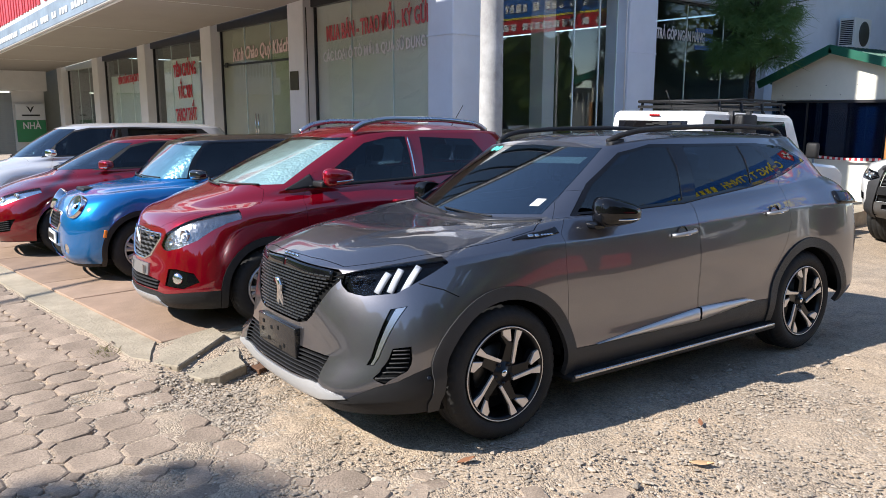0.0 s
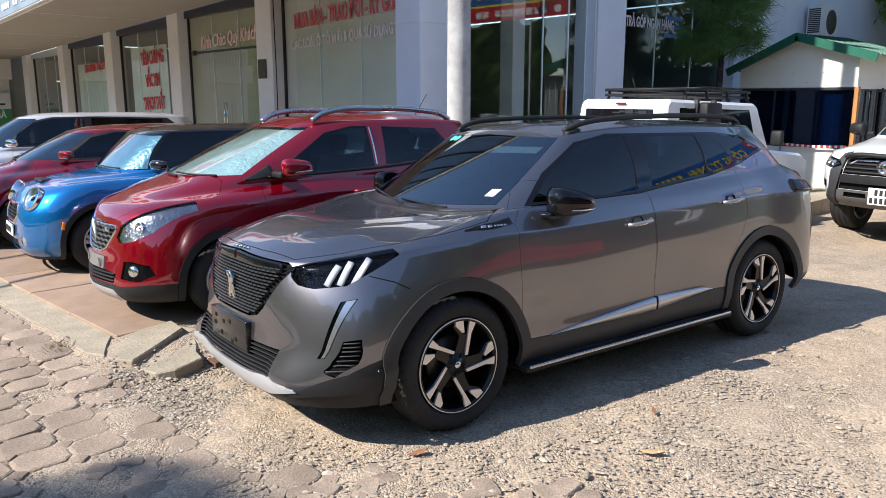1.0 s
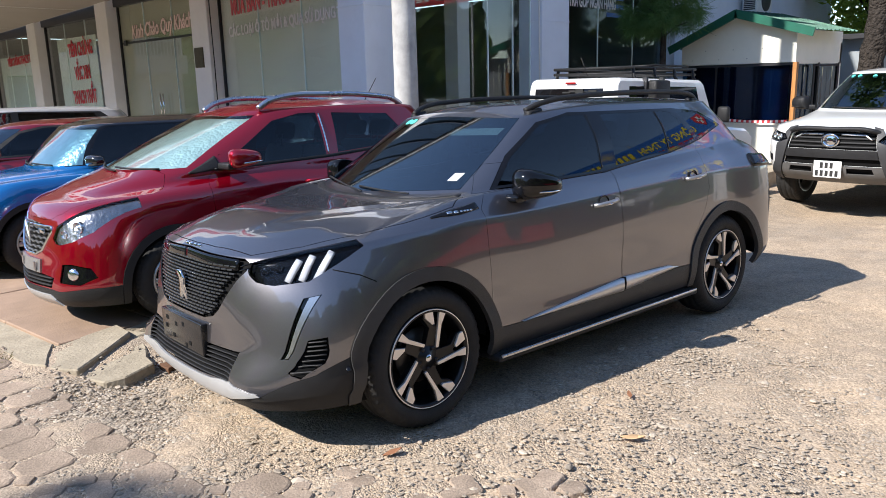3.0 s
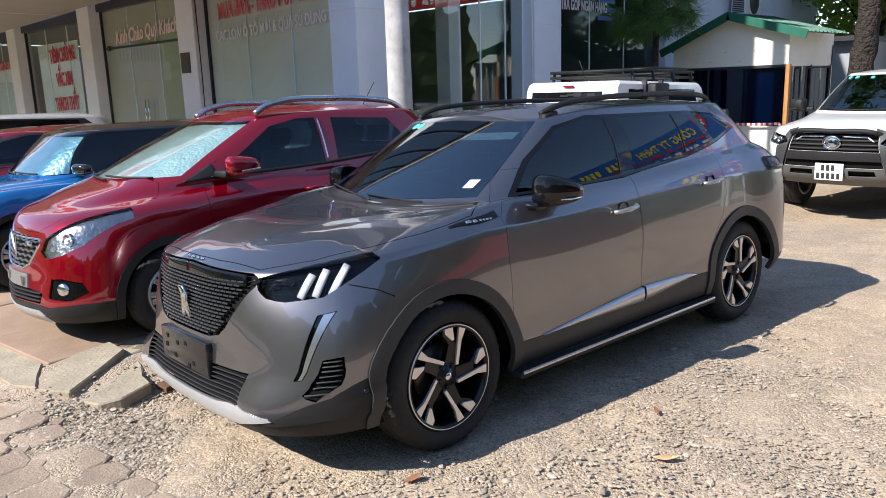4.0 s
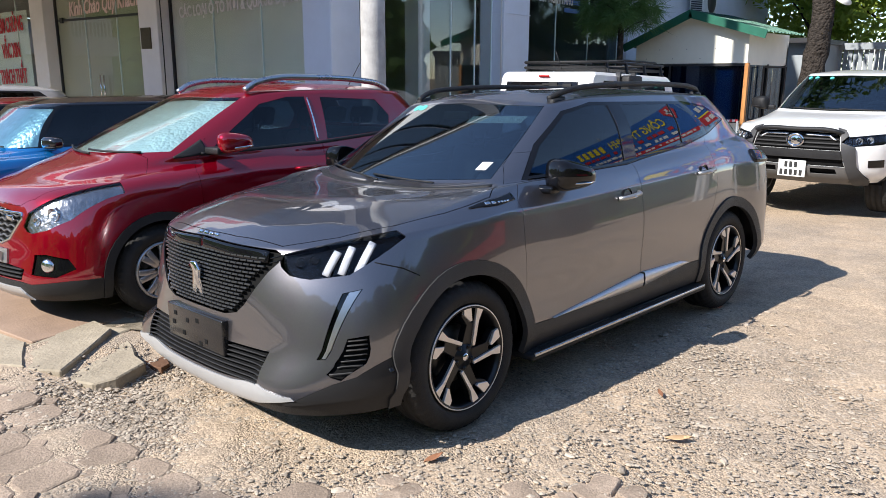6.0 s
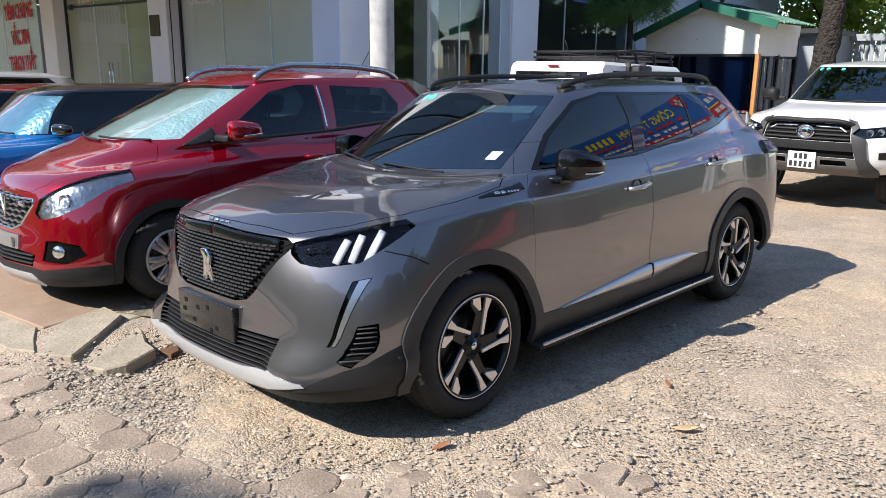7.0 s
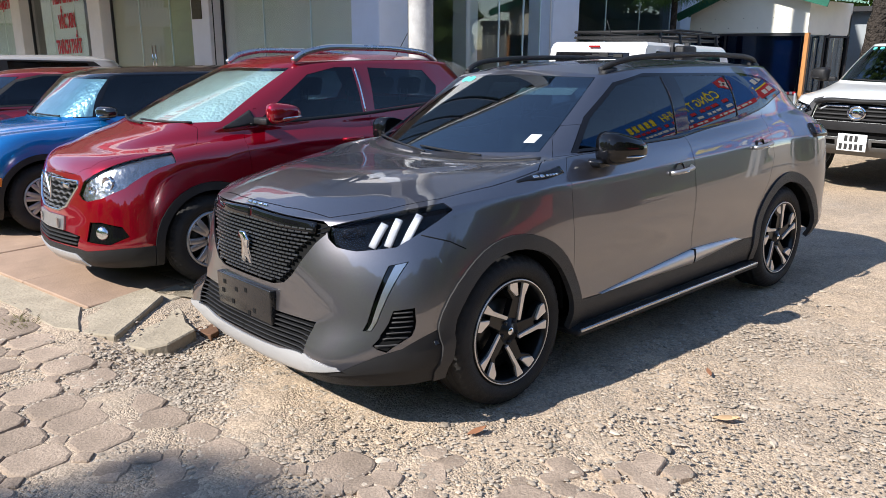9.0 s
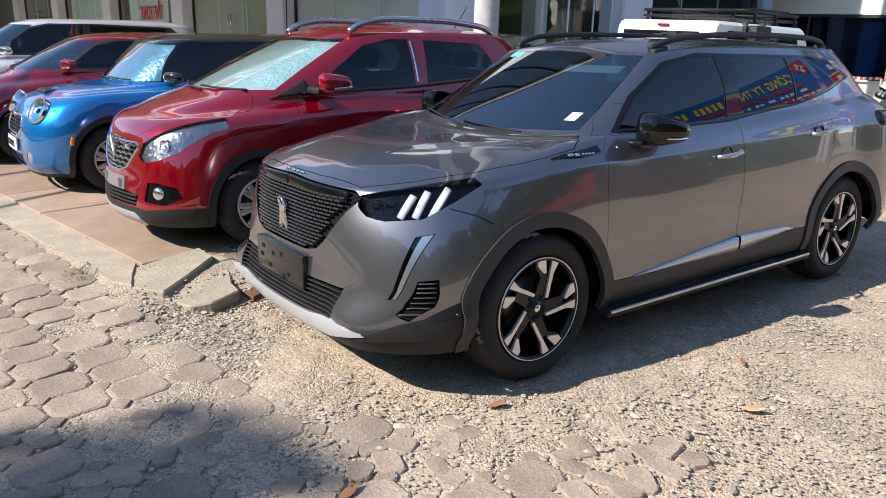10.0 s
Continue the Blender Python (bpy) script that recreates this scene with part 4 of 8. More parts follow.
# ---- things round the yard ----
def tree(x, y, h, crown, leaves, seed, trunk=0.16, leaf=0.10, material=None, label="leafy green street tree", base=0.0, spread=1.0, low=0.45):
    """A tapered trunk with limbs and a crown of many small leaves in uneven clumps."""
    rng = np.random.RandomState(seed)
    root = empty("tree", pose(x, y, base), label, "tree", kind="")
    top = h * 0.62
    bm = tube_bm(spline([(0, 0, -0.1), (0.05 * h * (rng.rand() - 0.5), 0.05 * h * (rng.rand() - 0.5), h * 0.3), (0.1 * (rng.rand() - 0.5) * h, 0.1 * (rng.rand() - 0.5) * h, top)], 6), trunk, 10, trunk * 0.4)
    part("trunk", bm, BARK, root, "rough brown trunk")
    centres = []
    limbs = bmesh.new()
    for k in range(9):
        a, r, z = 2 * math.pi * k / 9 + rng.rand(), crown * spread * (0.45 + 0.5 * rng.rand()), h * (low + (0.95 - low) * rng.rand())
        tip = (r * math.cos(a), r * math.sin(a), z)
        join_bm(limbs, tube_bm(spline([(0, 0, h * 0.3 + 0.2 * z), (tip[0] * 0.5, tip[1] * 0.5, z * 0.85), tip], 4), trunk * 0.3, 6, 0.012))
        centres += [(tip, crown * (0.3 + 0.25 * rng.rand())), ((tip[0] * 0.6, tip[1] * 0.6, z + min(0.12 * h, 0.6 * crown) * rng.rand()), crown * 0.35)]
    part("limbs", limbs, BARK, root)
    vs, fs = [], []
    for i in range(leaves):
        c, r = centres[rng.randint(len(centres))]
        d = rng.normal(size=3)
        d /= np.linalg.norm(d)
        p = np.array(c) + d * r * (0.35 + 0.65 * rng.rand() ** 0.5) * np.array([1, 1, 0.75])
        u = rng.normal(size=3)
        u /= np.linalg.norm(u)
        w = np.cross(u, rng.normal(size=3))
        w /= np.linalg.norm(w) + 1e-6
        s = leaf * (0.6 + 0.8 * rng.rand())
        vs += [p - u * s, p + w * s * 0.42, p + u * s, p - w * s * 0.42]
        fs.append((4 * i, 4 * i + 1, 4 * i + 2, 4 * i + 3))
    me = bpy.data.meshes.new("crown")
    me.from_pydata([tuple(v) for v in vs], [], fs)
    me.materials.append(material or LEAF)
    ob = new("crown", me)
    ob.parent = root
    return root


# concrete pole by the corner
pole = empty("utility_pole", pose(-4.66, 4.18, -0.03), "round whitewashed concrete pole", "pole")
part("shaft", lathe_bm([(0.165, 0.0), (0.155, 2.5), (0.14, 6.0), (0.12, 9.0), (0.0, 9.0)], 28, "z"), CONCRETE, pole)

# guard booth
booth = empty("guard_booth", pose(-4.03, 11.4, -0.11), "cream guard booth with green tin roof", "booth")
W, E, D = 1.08, 1.17, 1.85
part("gable_panel", poly_bm([(-W, 1.92), (E, 1.92), (E, 2.50), (0.13, 2.80), (-W, 2.27)], (0, 0.06), "y"), CREAM, booth, "cream gable panel", smooth=False)
part("side_panel", box_bm(E - 0.06, E, 0.06, D, 1.90, 2.48), CREAM, booth, smooth=False)
part("side_panel", box_bm(-W, -W + 0.06, 0.06, D, 0, 2.27), CREAM, booth, smooth=False)
part("back_panel", box_bm(-W, E, D - 0.06, D, 0, 2.27), CREAM, booth, smooth=False)
part("low_panel", box_bm(-W, E, 0, 0.06, 0, 0.86), CREAM, booth, "pale lower wall", smooth=False)
part("low_panel", box_bm(E - 0.06, E, 0.06, D, 0, 0.86), CREAM, booth, smooth=False)
part("booth_window", box_bm(-W + 0.02, E - 0.03, 0.02, 0.03, 0.88, 1.90), GLASS_BLUE, booth, "dark blue film window", smooth=False)
for r in ((-W, E - 0.03, 0.0, 0.05, 0.86, 0.90), (-W, E - 0.03, 0.0, 0.05, 1.88, 1.93), (-0.35, -0.32, 0, 0.05, 0.9, 1.88)):
    part("window_bar", box_bm(*r), DARK_ALU, booth, smooth=False)
part("corner_post", box_bm(E - 0.035, E + 0.035, -0.02, 0.05, 0.0, 1.93), WOOD_POST, booth, "varnished wooden corner post", smooth=False)
NAVY = mat("navy_curtain_cloth", (0.018, 0.045, 0.10), 0.9, 0, 0, 0.2, 0.4, 3)
part("curtain", box_bm(-W + 0.07, E - 0.14, 0.09, 0.11, 0.80, 1.9), NAVY, booth, "navy curtain behind the glass", smooth=False)
part("curtain", box_bm(E - 0.13, E - 0.11, 0.12, D - 0.1, 0.80, 1.9), NAVY, booth, "navy curtain behind the glass", smooth=False)
for y0, y1 in ((0.10, 0.90), (0.96, 1.75)):
    part("side_window", box_bm(E - 0.03, E - 0.02, y0, y1, 0.88, 1.90), GLASS_BLUE, booth, smooth=False)
    for q in (y0 - 0.035, y1):
        part("window_bar", box_bm(E - 0.05, E + 0.01, q, q + 0.028, 0.86, 1.92), TRIM, booth, smooth=False)
sash = part("open_sash", boxes_bm([(0, 0.02, 0, 0.03, 0, 1.0), (0, 0.02, 0.45, 0.48, 0, 1.0), (0, 0.02, 0, 0.48, 0, 0.03), (0, 0.02, 0, 0.48, 0.97, 1.0)]), DARK_ALU, booth, "open window sash", smooth=False)
sash.matrix_basis = pose(E + 0.02, 0.66, 0.88, 0, 0, -35)
for s in (1, -1):
    rib = [p for k in range(11) for p in ((-0.22 + 0.16 * k, 0.0), (-0.14 + 0.16 * k, 0.0), (-0.13 + 0.16 * k, 0.022), (-0.09 + 0.16 * k, 0.022), (-0.08 + 0.16 * k, 0.0))]
    rib_bm = bmesh.new()
    rows = [[rib_bm.verts.new((x, y, z)) for y, z in rib] for x in (0, 1.50)]
    for a, b in zip(range(len(rib)), range(1, len(rib))):
        rib_bm.faces.new((rows[0][a], rows[1][a], rows[1][b], rows[0][b]))
    bmesh.ops.solidify(rib_bm, geom=rib_bm.faces[:], thickness=0.006)
    rf = part("roof_sheet", rib_bm, TIN_GREEN, booth, "ribbed green tin roof", smooth=False)
    rf.matrix_basis = pose(0.13, 0, 2.86, 0, 16.0 if s > 0 else 156.5, 0)
    fb = part("barge_board", box_bm(0, 1.50, -0.25, -0.22, -0.115, 0.03), TIN_GREEN, booth, "green barge board", smooth=False)
    fb.matrix_basis = pose(0.13, 0, 2.86, 0, 16.0, 0) if s > 0 else pose(0.13, 0, 2.86, 0, -23.5, 0) @ Matrix.Diagonal((-1, 1, 1, 1))
for k in range(7):
    part("panel_screw", lathe_bm([(0, -0.004), (0.008, -0.003), (0.008, 0.0)], 8, "y"), DARK_ALU, booth).location = (-0.85 + 0.28 * k, 0, 2.02 + 0.17 * (k % 2))
# tape across the yard
tape = empty("barrier_tape", pose(0, 0, 0), "red and white barrier tape", "tape")
for k in range(24):
    y = 11.30
    x = -4.1 + 0.05 * k
    z = 0.80 - 0.02 * math.sin(k / 23 * math.pi)
    part("tape_piece", box_bm(x, x + 0.05, y, y + 0.003, z - 0.022, z + 0.022), RED_SIGN if k % 2 else WHITE_SIGN, tape, smooth=False)
for x in (-4.1, -2.9):
    part("tape_post", lathe_bm([(0.02, -0.15), (0.02, 0.9), (0.0, 0.9)], 10, "z"), GREY_TIN, tape).location = (x, 11.3, -0.1)

# air conditioner on the side wall
ac = empty("air_conditioner", HOUSE @ pose(0.0, 11.70, 3.06) @ Matrix.Diagonal((0.86, 0.86, 0.86, 1)), "white outdoor air conditioner unit on wall", "air conditioner")
part("case", box_bm(0.10, 0.50, 0, 1.05, 0, 0.78, 0.015), WHITE_PLASTIC, ac, smooth=False)
part("fan_grille", lathe_bm([(0.0, 0.512), (0.30, 0.512), (0.33, 0.505), (0.33, 0.50)], 32, "x"), DARK_ALU, ac, "round black fan grille").location = (0, 0.62, 0.38)
part("side_grille", boxes_bm([(0.14, 0.46, -0.006, 0.0, 0.08 + 0.05 * k, 0.115 + 0.05 * k) for k in range(13)]), DARK_ALU, ac, smooth=False)
for v in (0.15, 0.85):
    part("bracket", box_bm(0, 0.5, v, v + 0.04, -0.04, 0), GREY_TIN, ac, smooth=False)

# pine beside the showroom
pine = empty("pine_tree", pose(-4.75, 10.15, -0.1), "young long-needled green pine", "tree")
part("trunk", tube_bm([(0, 0, 0), (0.03, 0.02, 1.6), (0.0, 0.05, 3.4), (-0.05, 0, 6.0)], 0.075, 9, 0.03), BARK, pine)
rng = np.random.RandomState(8)
vs, fs = [], []
for c in range(330):
    z = 2.55 + 3.0 * rng.rand()
    a, r = rng.uniform(0, 6.28), (0.15 + 0.55 * rng.rand()) * (1.0 if z < 4 else 0.8)
    p = np.array([r * np.cos(a), r * np.sin(a), z])
    for k in range(95):
        d = rng.normal(size=3) * np.array([0.7, 0.7, 0.6]) + np.array([np.cos(a) * 0.5, np.sin(a) * 0.5, -0.5])
        d /= np.linalg.norm(d)
        s = np.cross(d, rng.normal(size=3))
        s /= np.linalg.norm(s) + 1e-6
        q = p + rng.normal(size=3) * 0.05
        L = 0.18 + 0.18 * rng.rand()
        n = len(vs)
        vs += [q - s * 0.0055, q + s * 0.0055, q + d * L]
        fs.append((n, n + 1, n + 2))
me = bpy.data.meshes.new("needles")
me.from_pydata([tuple(v) for v in vs], [], fs)
me.materials.append(NEEDLE)
new("needles", me).parent = pine
br = bmesh.new()
for c in range(22):
    z, a = 2.65 + 0.125 * c, c * 2.4
    join_bm(br, tube_bm([(0, 0, z - 0.25), (0.3 * math.cos(a), 0.3 * math.sin(a), z - 0.05), (0.52 * math.cos(a), 0.52 * math.sin(a), z)], 0.018, 5, 0.006))
part("limbs", br, BARK, pine)

# old trunk, lamp, fence and wood behind the pickup
old = empty("old_tree", pose(-2.80, 14.5, -0.15), "old rough-barked tree trunk beside a fence", "tree")
bm = tube_bm(spline([(0, 0, -0.1), (-0.03, 0, 1.2), (0.05, 0.05, 2.6), (0.1, 0.05, 4.2), (0.35, 0.2, 7.5)], 7), 0.265, 20, 0.17)
for v in bm.verts:
    v.co += Vector((noise.noise(v.co * 5), noise.noise(v.co * 5 + Vector((9, 0, 0))), 0)) * 0.05
part("trunk", bm, BARK, old, "rough brown trunk")
lampo = empty("yard_lamp", pose(-2.30, 14.35, 3.12), "white enamel yard lamp on trunk", "lamp")
part("shade", lathe_bm([(0.03, 0.10), (0.06, 0.08), (0.12, 0.02), (0.19, -0.04), (0.185, -0.045), (0.11, 0.01), (0.0, 0.06)], 24, "z"), WHITE_PLASTIC, lampo, "white enamel shade").rotation_euler = (0.3, 0.7, 0)
part("arm", tube_bm([(-0.28, 0.1, 0.1), (0, 0, 0.1)], 0.012, 6), GREY_TIN, lampo)
fence = empty("tin_fence", pose(0, 0, -0.15), "grey ribbed tin fence with rail", "fence")
slat = part("slat", box_bm(-3.35, -3.26, 17.0, 17.03, 0, 2.35), GREY_TIN, fence, smooth=False)
for k in range(1, 46):
    ob = new("slat", slat.data)
    ob.parent = fence
    ob.location = (0.11 * k, 0.02 * (k % 2), 0)
part("top_rail", box_bm(-3.35, 1.7, 16.9, 17.1, 2.35, 2.5), GREY_TIN, fence, smooth=False)
shed = empty("grey_shed", pose(0, 0, -0.15), "small grey tin lean-to behind the booth", "shed")
part("wall", box_bm(-4.2, -3.1, 15.2, 17.0, 0, 2.45), GREY_TIN, shed, smooth=False)
part("roof", box_bm(-4.4, -3.0, 14.9, 17.2, 2.45, 2.55), DARK_ALU, shed, smooth=False)
# these crowns take the leaf colour that already holds the sunlight
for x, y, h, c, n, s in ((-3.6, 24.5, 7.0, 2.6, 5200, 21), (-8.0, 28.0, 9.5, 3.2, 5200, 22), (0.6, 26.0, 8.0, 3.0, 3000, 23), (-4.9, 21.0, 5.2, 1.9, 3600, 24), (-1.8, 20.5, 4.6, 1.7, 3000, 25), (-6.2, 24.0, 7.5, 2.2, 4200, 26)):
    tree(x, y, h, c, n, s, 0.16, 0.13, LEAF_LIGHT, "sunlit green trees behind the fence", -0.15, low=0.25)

# what stands across the yard and the street, out of direct view
gate = empty("gate_banner", pose(0, 0, 0), "wide blue banner with yellow words over a gate", "banner")
part("cloth", box_bm(3.95, 11.6, 15.0, 15.04, 4.0, 5.68), BLUE_SIGN, gate, "blue printed banner", smooth=False)
part("red_band", box_bm(3.95, 11.6, 14.985, 14.999, 4.0, 4.20), RED_SIGN, gate, smooth=False)
text_part("letters", "CÔNG TY TNHH", 0.62, pose(6.30, 14.98, 5.13), YELLOW_SIGN, gate, "yellow banner words", 0.005, 2.65)
for x0, x1 in ((7.95, 9.3), (9.6, 10.9)):
    for k in range(int((x1 - x0) / 0.27)):
        part("letter_bar", box_bm(x0 + 0.27 * k, x0 + 0.27 * k + 0.17, 14.97, 14.99, 4.91, 5.36), YELLOW_SIGN, gate, smooth=False)
for row, (z, h, m) in enumerate(((4.60, 0.17, RED_SIGN), (4.32, 0.14, WHITE_SIGN), (4.05, 0.10, WHITE_SIGN))):
    x = 4.9 if row < 2 else 4.3
    while x < 11.2:
        w = rs.uniform(0.10, 0.26)
        part("letter_bar", box_bm(x, x + w, 14.965, 14.983, z, z + h), m, gate, smooth=False)
        x += w + (0.06 if rs.random() < 0.75 else 0.2)
part("emblem", poly_bm([(4.15, 5.35), (4.43, 4.95), (4.71, 5.35), (4.66, 5.64), (4.20, 5.64)], (14.96, 14.985), "y"), RED_SIGN, gate, smooth=False)
part("emblem_edge", boxes_bm([(4.28, 4.58, 14.95, 14.962, 5.30, 5.40), (4.38, 4.48, 14.95, 14.962, 5.12, 5.55)]), WHITE_SIGN, gate, smooth=False)
for x in (4.05, 7.8, 11.5):
    gp = empty("gate_post", pose(x, 15.4, -0.15), "square grey concrete gate post with cap", "post")
    part("shaft", box_bm(-0.24, 0.24, -0.24, 0.24, 0, 2.0, 0.01, 1), CONCRETE, gp, smooth=False)
    part("cap", boxes_bm([(-0.32, 0.32, -0.32, 0.32, 2.0, 2.08), (-0.28, 0.28, -0.28, 0.28, 2.08, 2.18)], 0.01), CONCRETE, gp, smooth=False)
    bp = part("banner_pole", lathe_bm([(0.04, -0.1), (0.04, 5.9), (0.0, 5.9)], 10, "z"), GREY_TIN, gate)
    bp.location = (x, 15.08, 0)
side_banner = empty("yard_banner", pose(0, 0, -0.14), "blue yard banner with red lower band", "banner")
part("cloth", box_bm(-1.25, 3.8, 14.62, 14.66, 4.05, 6.3), BLUE_SIGN, side_banner, "blue printed banner", smooth=False)
part("red_band", box_bm(-1.25, 3.8, 14.605, 14.619, 4.05, 4.46), RED_SIGN, side_banner, smooth=False)
part("yellow_line", box_bm(-1.25, 3.8, 14.600, 14.619, 4.47, 4.53), YELLOW_SIGN, side_banner, smooth=False)
for z, h, m in ((4.15, 0.20, WHITE_SIGN), (4.68, 0.24, WHITE_SIGN), (5.10, 0.30, PINK_LETTER), (5.60, 0.34, YELLOW_SIGN)):
    x = -1.0
    while x < 3.4:
        w = rs.uniform(0.10, 0.24)
        part("letter_bar", box_bm(x, x + w, 14.59, 14.604, z, z + h), m, side_banner, smooth=False)
        x += w + (0.07 if rs.random() < 0.75 else 0.25)
for x in (0.6, 3.7):
    part("banner_pole", lathe_bm([(0.04, -0.1), (0.04, 6.5), (0.0, 6.5)], 10, "z"), GREY_TIN, side_banner).location = (x, 14.72, 0)
# added wall out of view, dark so the grey car's side mirrors darkness
added_wall = boxes_bm([(11.0, 11.3, -6, 15.2, -0.2, 1.7)])
tagged(obj("wall_east", added_wall, DARK_WALL, smooth=False), "unseen dark wall added to darken the car side reflection", "wall", kind="structure")
red = empty("red_banner", pose(0, 0, 0), "red cloth banner on the yard wall", "banner")
part("cloth", box_bm(10.93, 10.97, 5.5, 11.5, 0.55, 1.45), RED_SIGN, red, smooth=False)
tagged(obj("road", box_bm(-90, 90, -14, -7, -0.3, 0.012), ASPHALT, smooth=False), "grey asphalt street", "road", kind="structure")
for x, y, h, c, n, s in ((13.5, 4, 7, 2.6, 2600, 31), (14, 10, 8, 3.0, 2600, 32), (21.0, 20, 7.5, 2.8, 2600, 33), (14.5, -3, 7, 2.8, 2600, 34), (-12, -18, 5.0, 2.2, 2400, 35), (-1.5, -19, 4.6, 2.0, 2400, 36), (9, -18, 5.0, 2.2, 2400, 37)):
    tree(x, y, h, c, n * 2, s, 0.18, 0.26)
shade = tree(-2.25, -15.80, 12.4, 0.70, 900, 41, 0.20, 0.13, label="tall street tree casting dappled shade", low=0.90)
for k, (p, q) in enumerate((((-3.78, -1.95), (-4.40, -0.92)), ((-5.36, -1.86), (-5.70, -1.17)))):
    d = Vector((q[0] - p[0], q[1] - p[1], 0)).normalized()
    c = Vector((*p, 0)) - SUN_TO * (5.6 / -SUN_TO.z)
    cb = empty("overhead_cable", pose(0, 0, 0), "black overhead cable bundle", "cable", "overhead cables")
    part("strand", tube_bm([Vector((-2.7, -14.8, 5.9)), c - d * 3.4 - Vector((0, 0, 0.1)), c, c + d * 4.5 + Vector((0, 0, 0.3))], 0.035, 8), CABLE, cb)
street_pole = empty("utility_pole", pose(-2.7, -14.85, 0), "round grey concrete street pole", "pole")
part("shaft", lathe_bm([(0.16, -0.1), (0.11, 6.3), (0.0, 6.32)], 16, "z"), CONCRETE, street_pole)

# the far side of the street: a hedge of trees on end
hx, hz = np.meshgrid(np.linspace(-85, 45, 260), np.linspace(-0.2, 9.0, 20), indexing="ij")
hy = -22.5 + 1.6 * value_noise(hx, hz * 3, 2.2, 11) + 0.9 * value_noise(hx, hz * 2, 0.8, 12)
top = 0.62 + 0.45 * value_noise(hx, hx * 0, 3.5, 13) + 0.15 * value_noise(hx, hx * 0, 1.1, 14)
hi = np.arange(hx.size).reshape(hx.shape)
hedge = bpy.data.meshes.new("street_hedge")
hedge.from_pydata(np.stack([hx, hy, hz * top], -1).reshape(-1, 3).tolist(), [], np.stack([hi[:-1, :-1], hi[1:, :-1], hi[1:, 1:], hi[:-1, 1:]], -1).reshape(-1, 4).tolist())
hedge.materials.append(LEAF)
tagged(new("street_hedge", hedge), "dense dark green hedge across the street", "hedge", kind="stuff")
east = tagged(new("street_hedge", hedge), "dense dark green hedge beyond the yard", "hedge", kind="stuff")
east.matrix_basis = pose(0, 0, 0, 0, 0, 90)
# crown of the old tree
rng = np.random.RandomState(21)
vs, fs = [], []
clumps = [(rng.normal(0, 1.9), rng.normal(0, 1.9), rng.uniform(6.2, 10.6), rng.uniform(0.7, 1.3)) for _ in range(34)]
for i in range(7000):
    cx, cy, cz, cr = clumps[rng.randint(34)]
    d = rng.normal(size=3)
    p = np.array([cx, cy, cz]) + d / np.linalg.norm(d) * cr * rng.rand() ** 0.4
    u, w = rng.normal(size=3), rng.normal(size=3)
    u /= np.linalg.norm(u)
    w = np.cross(u, w)
    w /= np.linalg.norm(w) + 1e-6
    k = 0.12 + 0.14 * rng.rand()
    vs += [tuple(p - u * k), tuple(p + w * k * 0.45), tuple(p + u * k), tuple(p - w * k * 0.45)]
    fs.append((4 * i, 4 * i + 1, 4 * i + 2, 4 * i + 3))
me = bpy.data.meshes.new("crown")
me.from_pydata(vs, [], fs)
me.materials.append(LEAF)
new("crown", me).parent = old
limbs = bmesh.new()
for cx, cy, cz, cr in clumps[:14]:
    join_bm(limbs, tube_bm(spline([(0.3, 0.2, 5.2), (cx * 0.5, cy * 0.5, cz * 0.5 + 2.8), (cx, cy, cz)], 4), 0.09, 6, 0.02))
part("limbs", limbs, BARK, old)

# ---- cars: common work ----
from mathutils.bvhtree import BVHTree


def ring(yf, yr, w, zf, zm, zr, wf=1.0, wr=1.0, kf=0.3, kr=0.3):
    """A level line: front and rear middle, half width, heights at nose, side and tail, and how far the corners draw back."""
    d = (yr - kr) - (yf + kf)
    return [(0, yf, zf), (0.36 * w * wf, yf + 0.05 * kf, zf), (0.70 * w * wf, yf + 0.28 * kf, zf * 0.9 + zm * 0.1), (0.93 * w * wf, yf + kf, zf * 0.5 + zm * 0.5), (w * (0.6 * wf + 0.4) if wf < 1 else w, yf + kf + 0.15 * d, zf * 0.15 + zm * 0.85), (w, yf + kf + 0.34 * d, zm), (w, yf + kf + 0.56 * d, zm), (w * (wr * 0.4 + 0.6), yf + kf + 0.86 * d, zm * 0.6 + zr * 0.4), (0.94 * w * wr, yr - kr, zr * 0.9 + zm * 0.1), (0.60 * w * wr, yr - 0.15 * kr, zr), (0, yr, zr)]


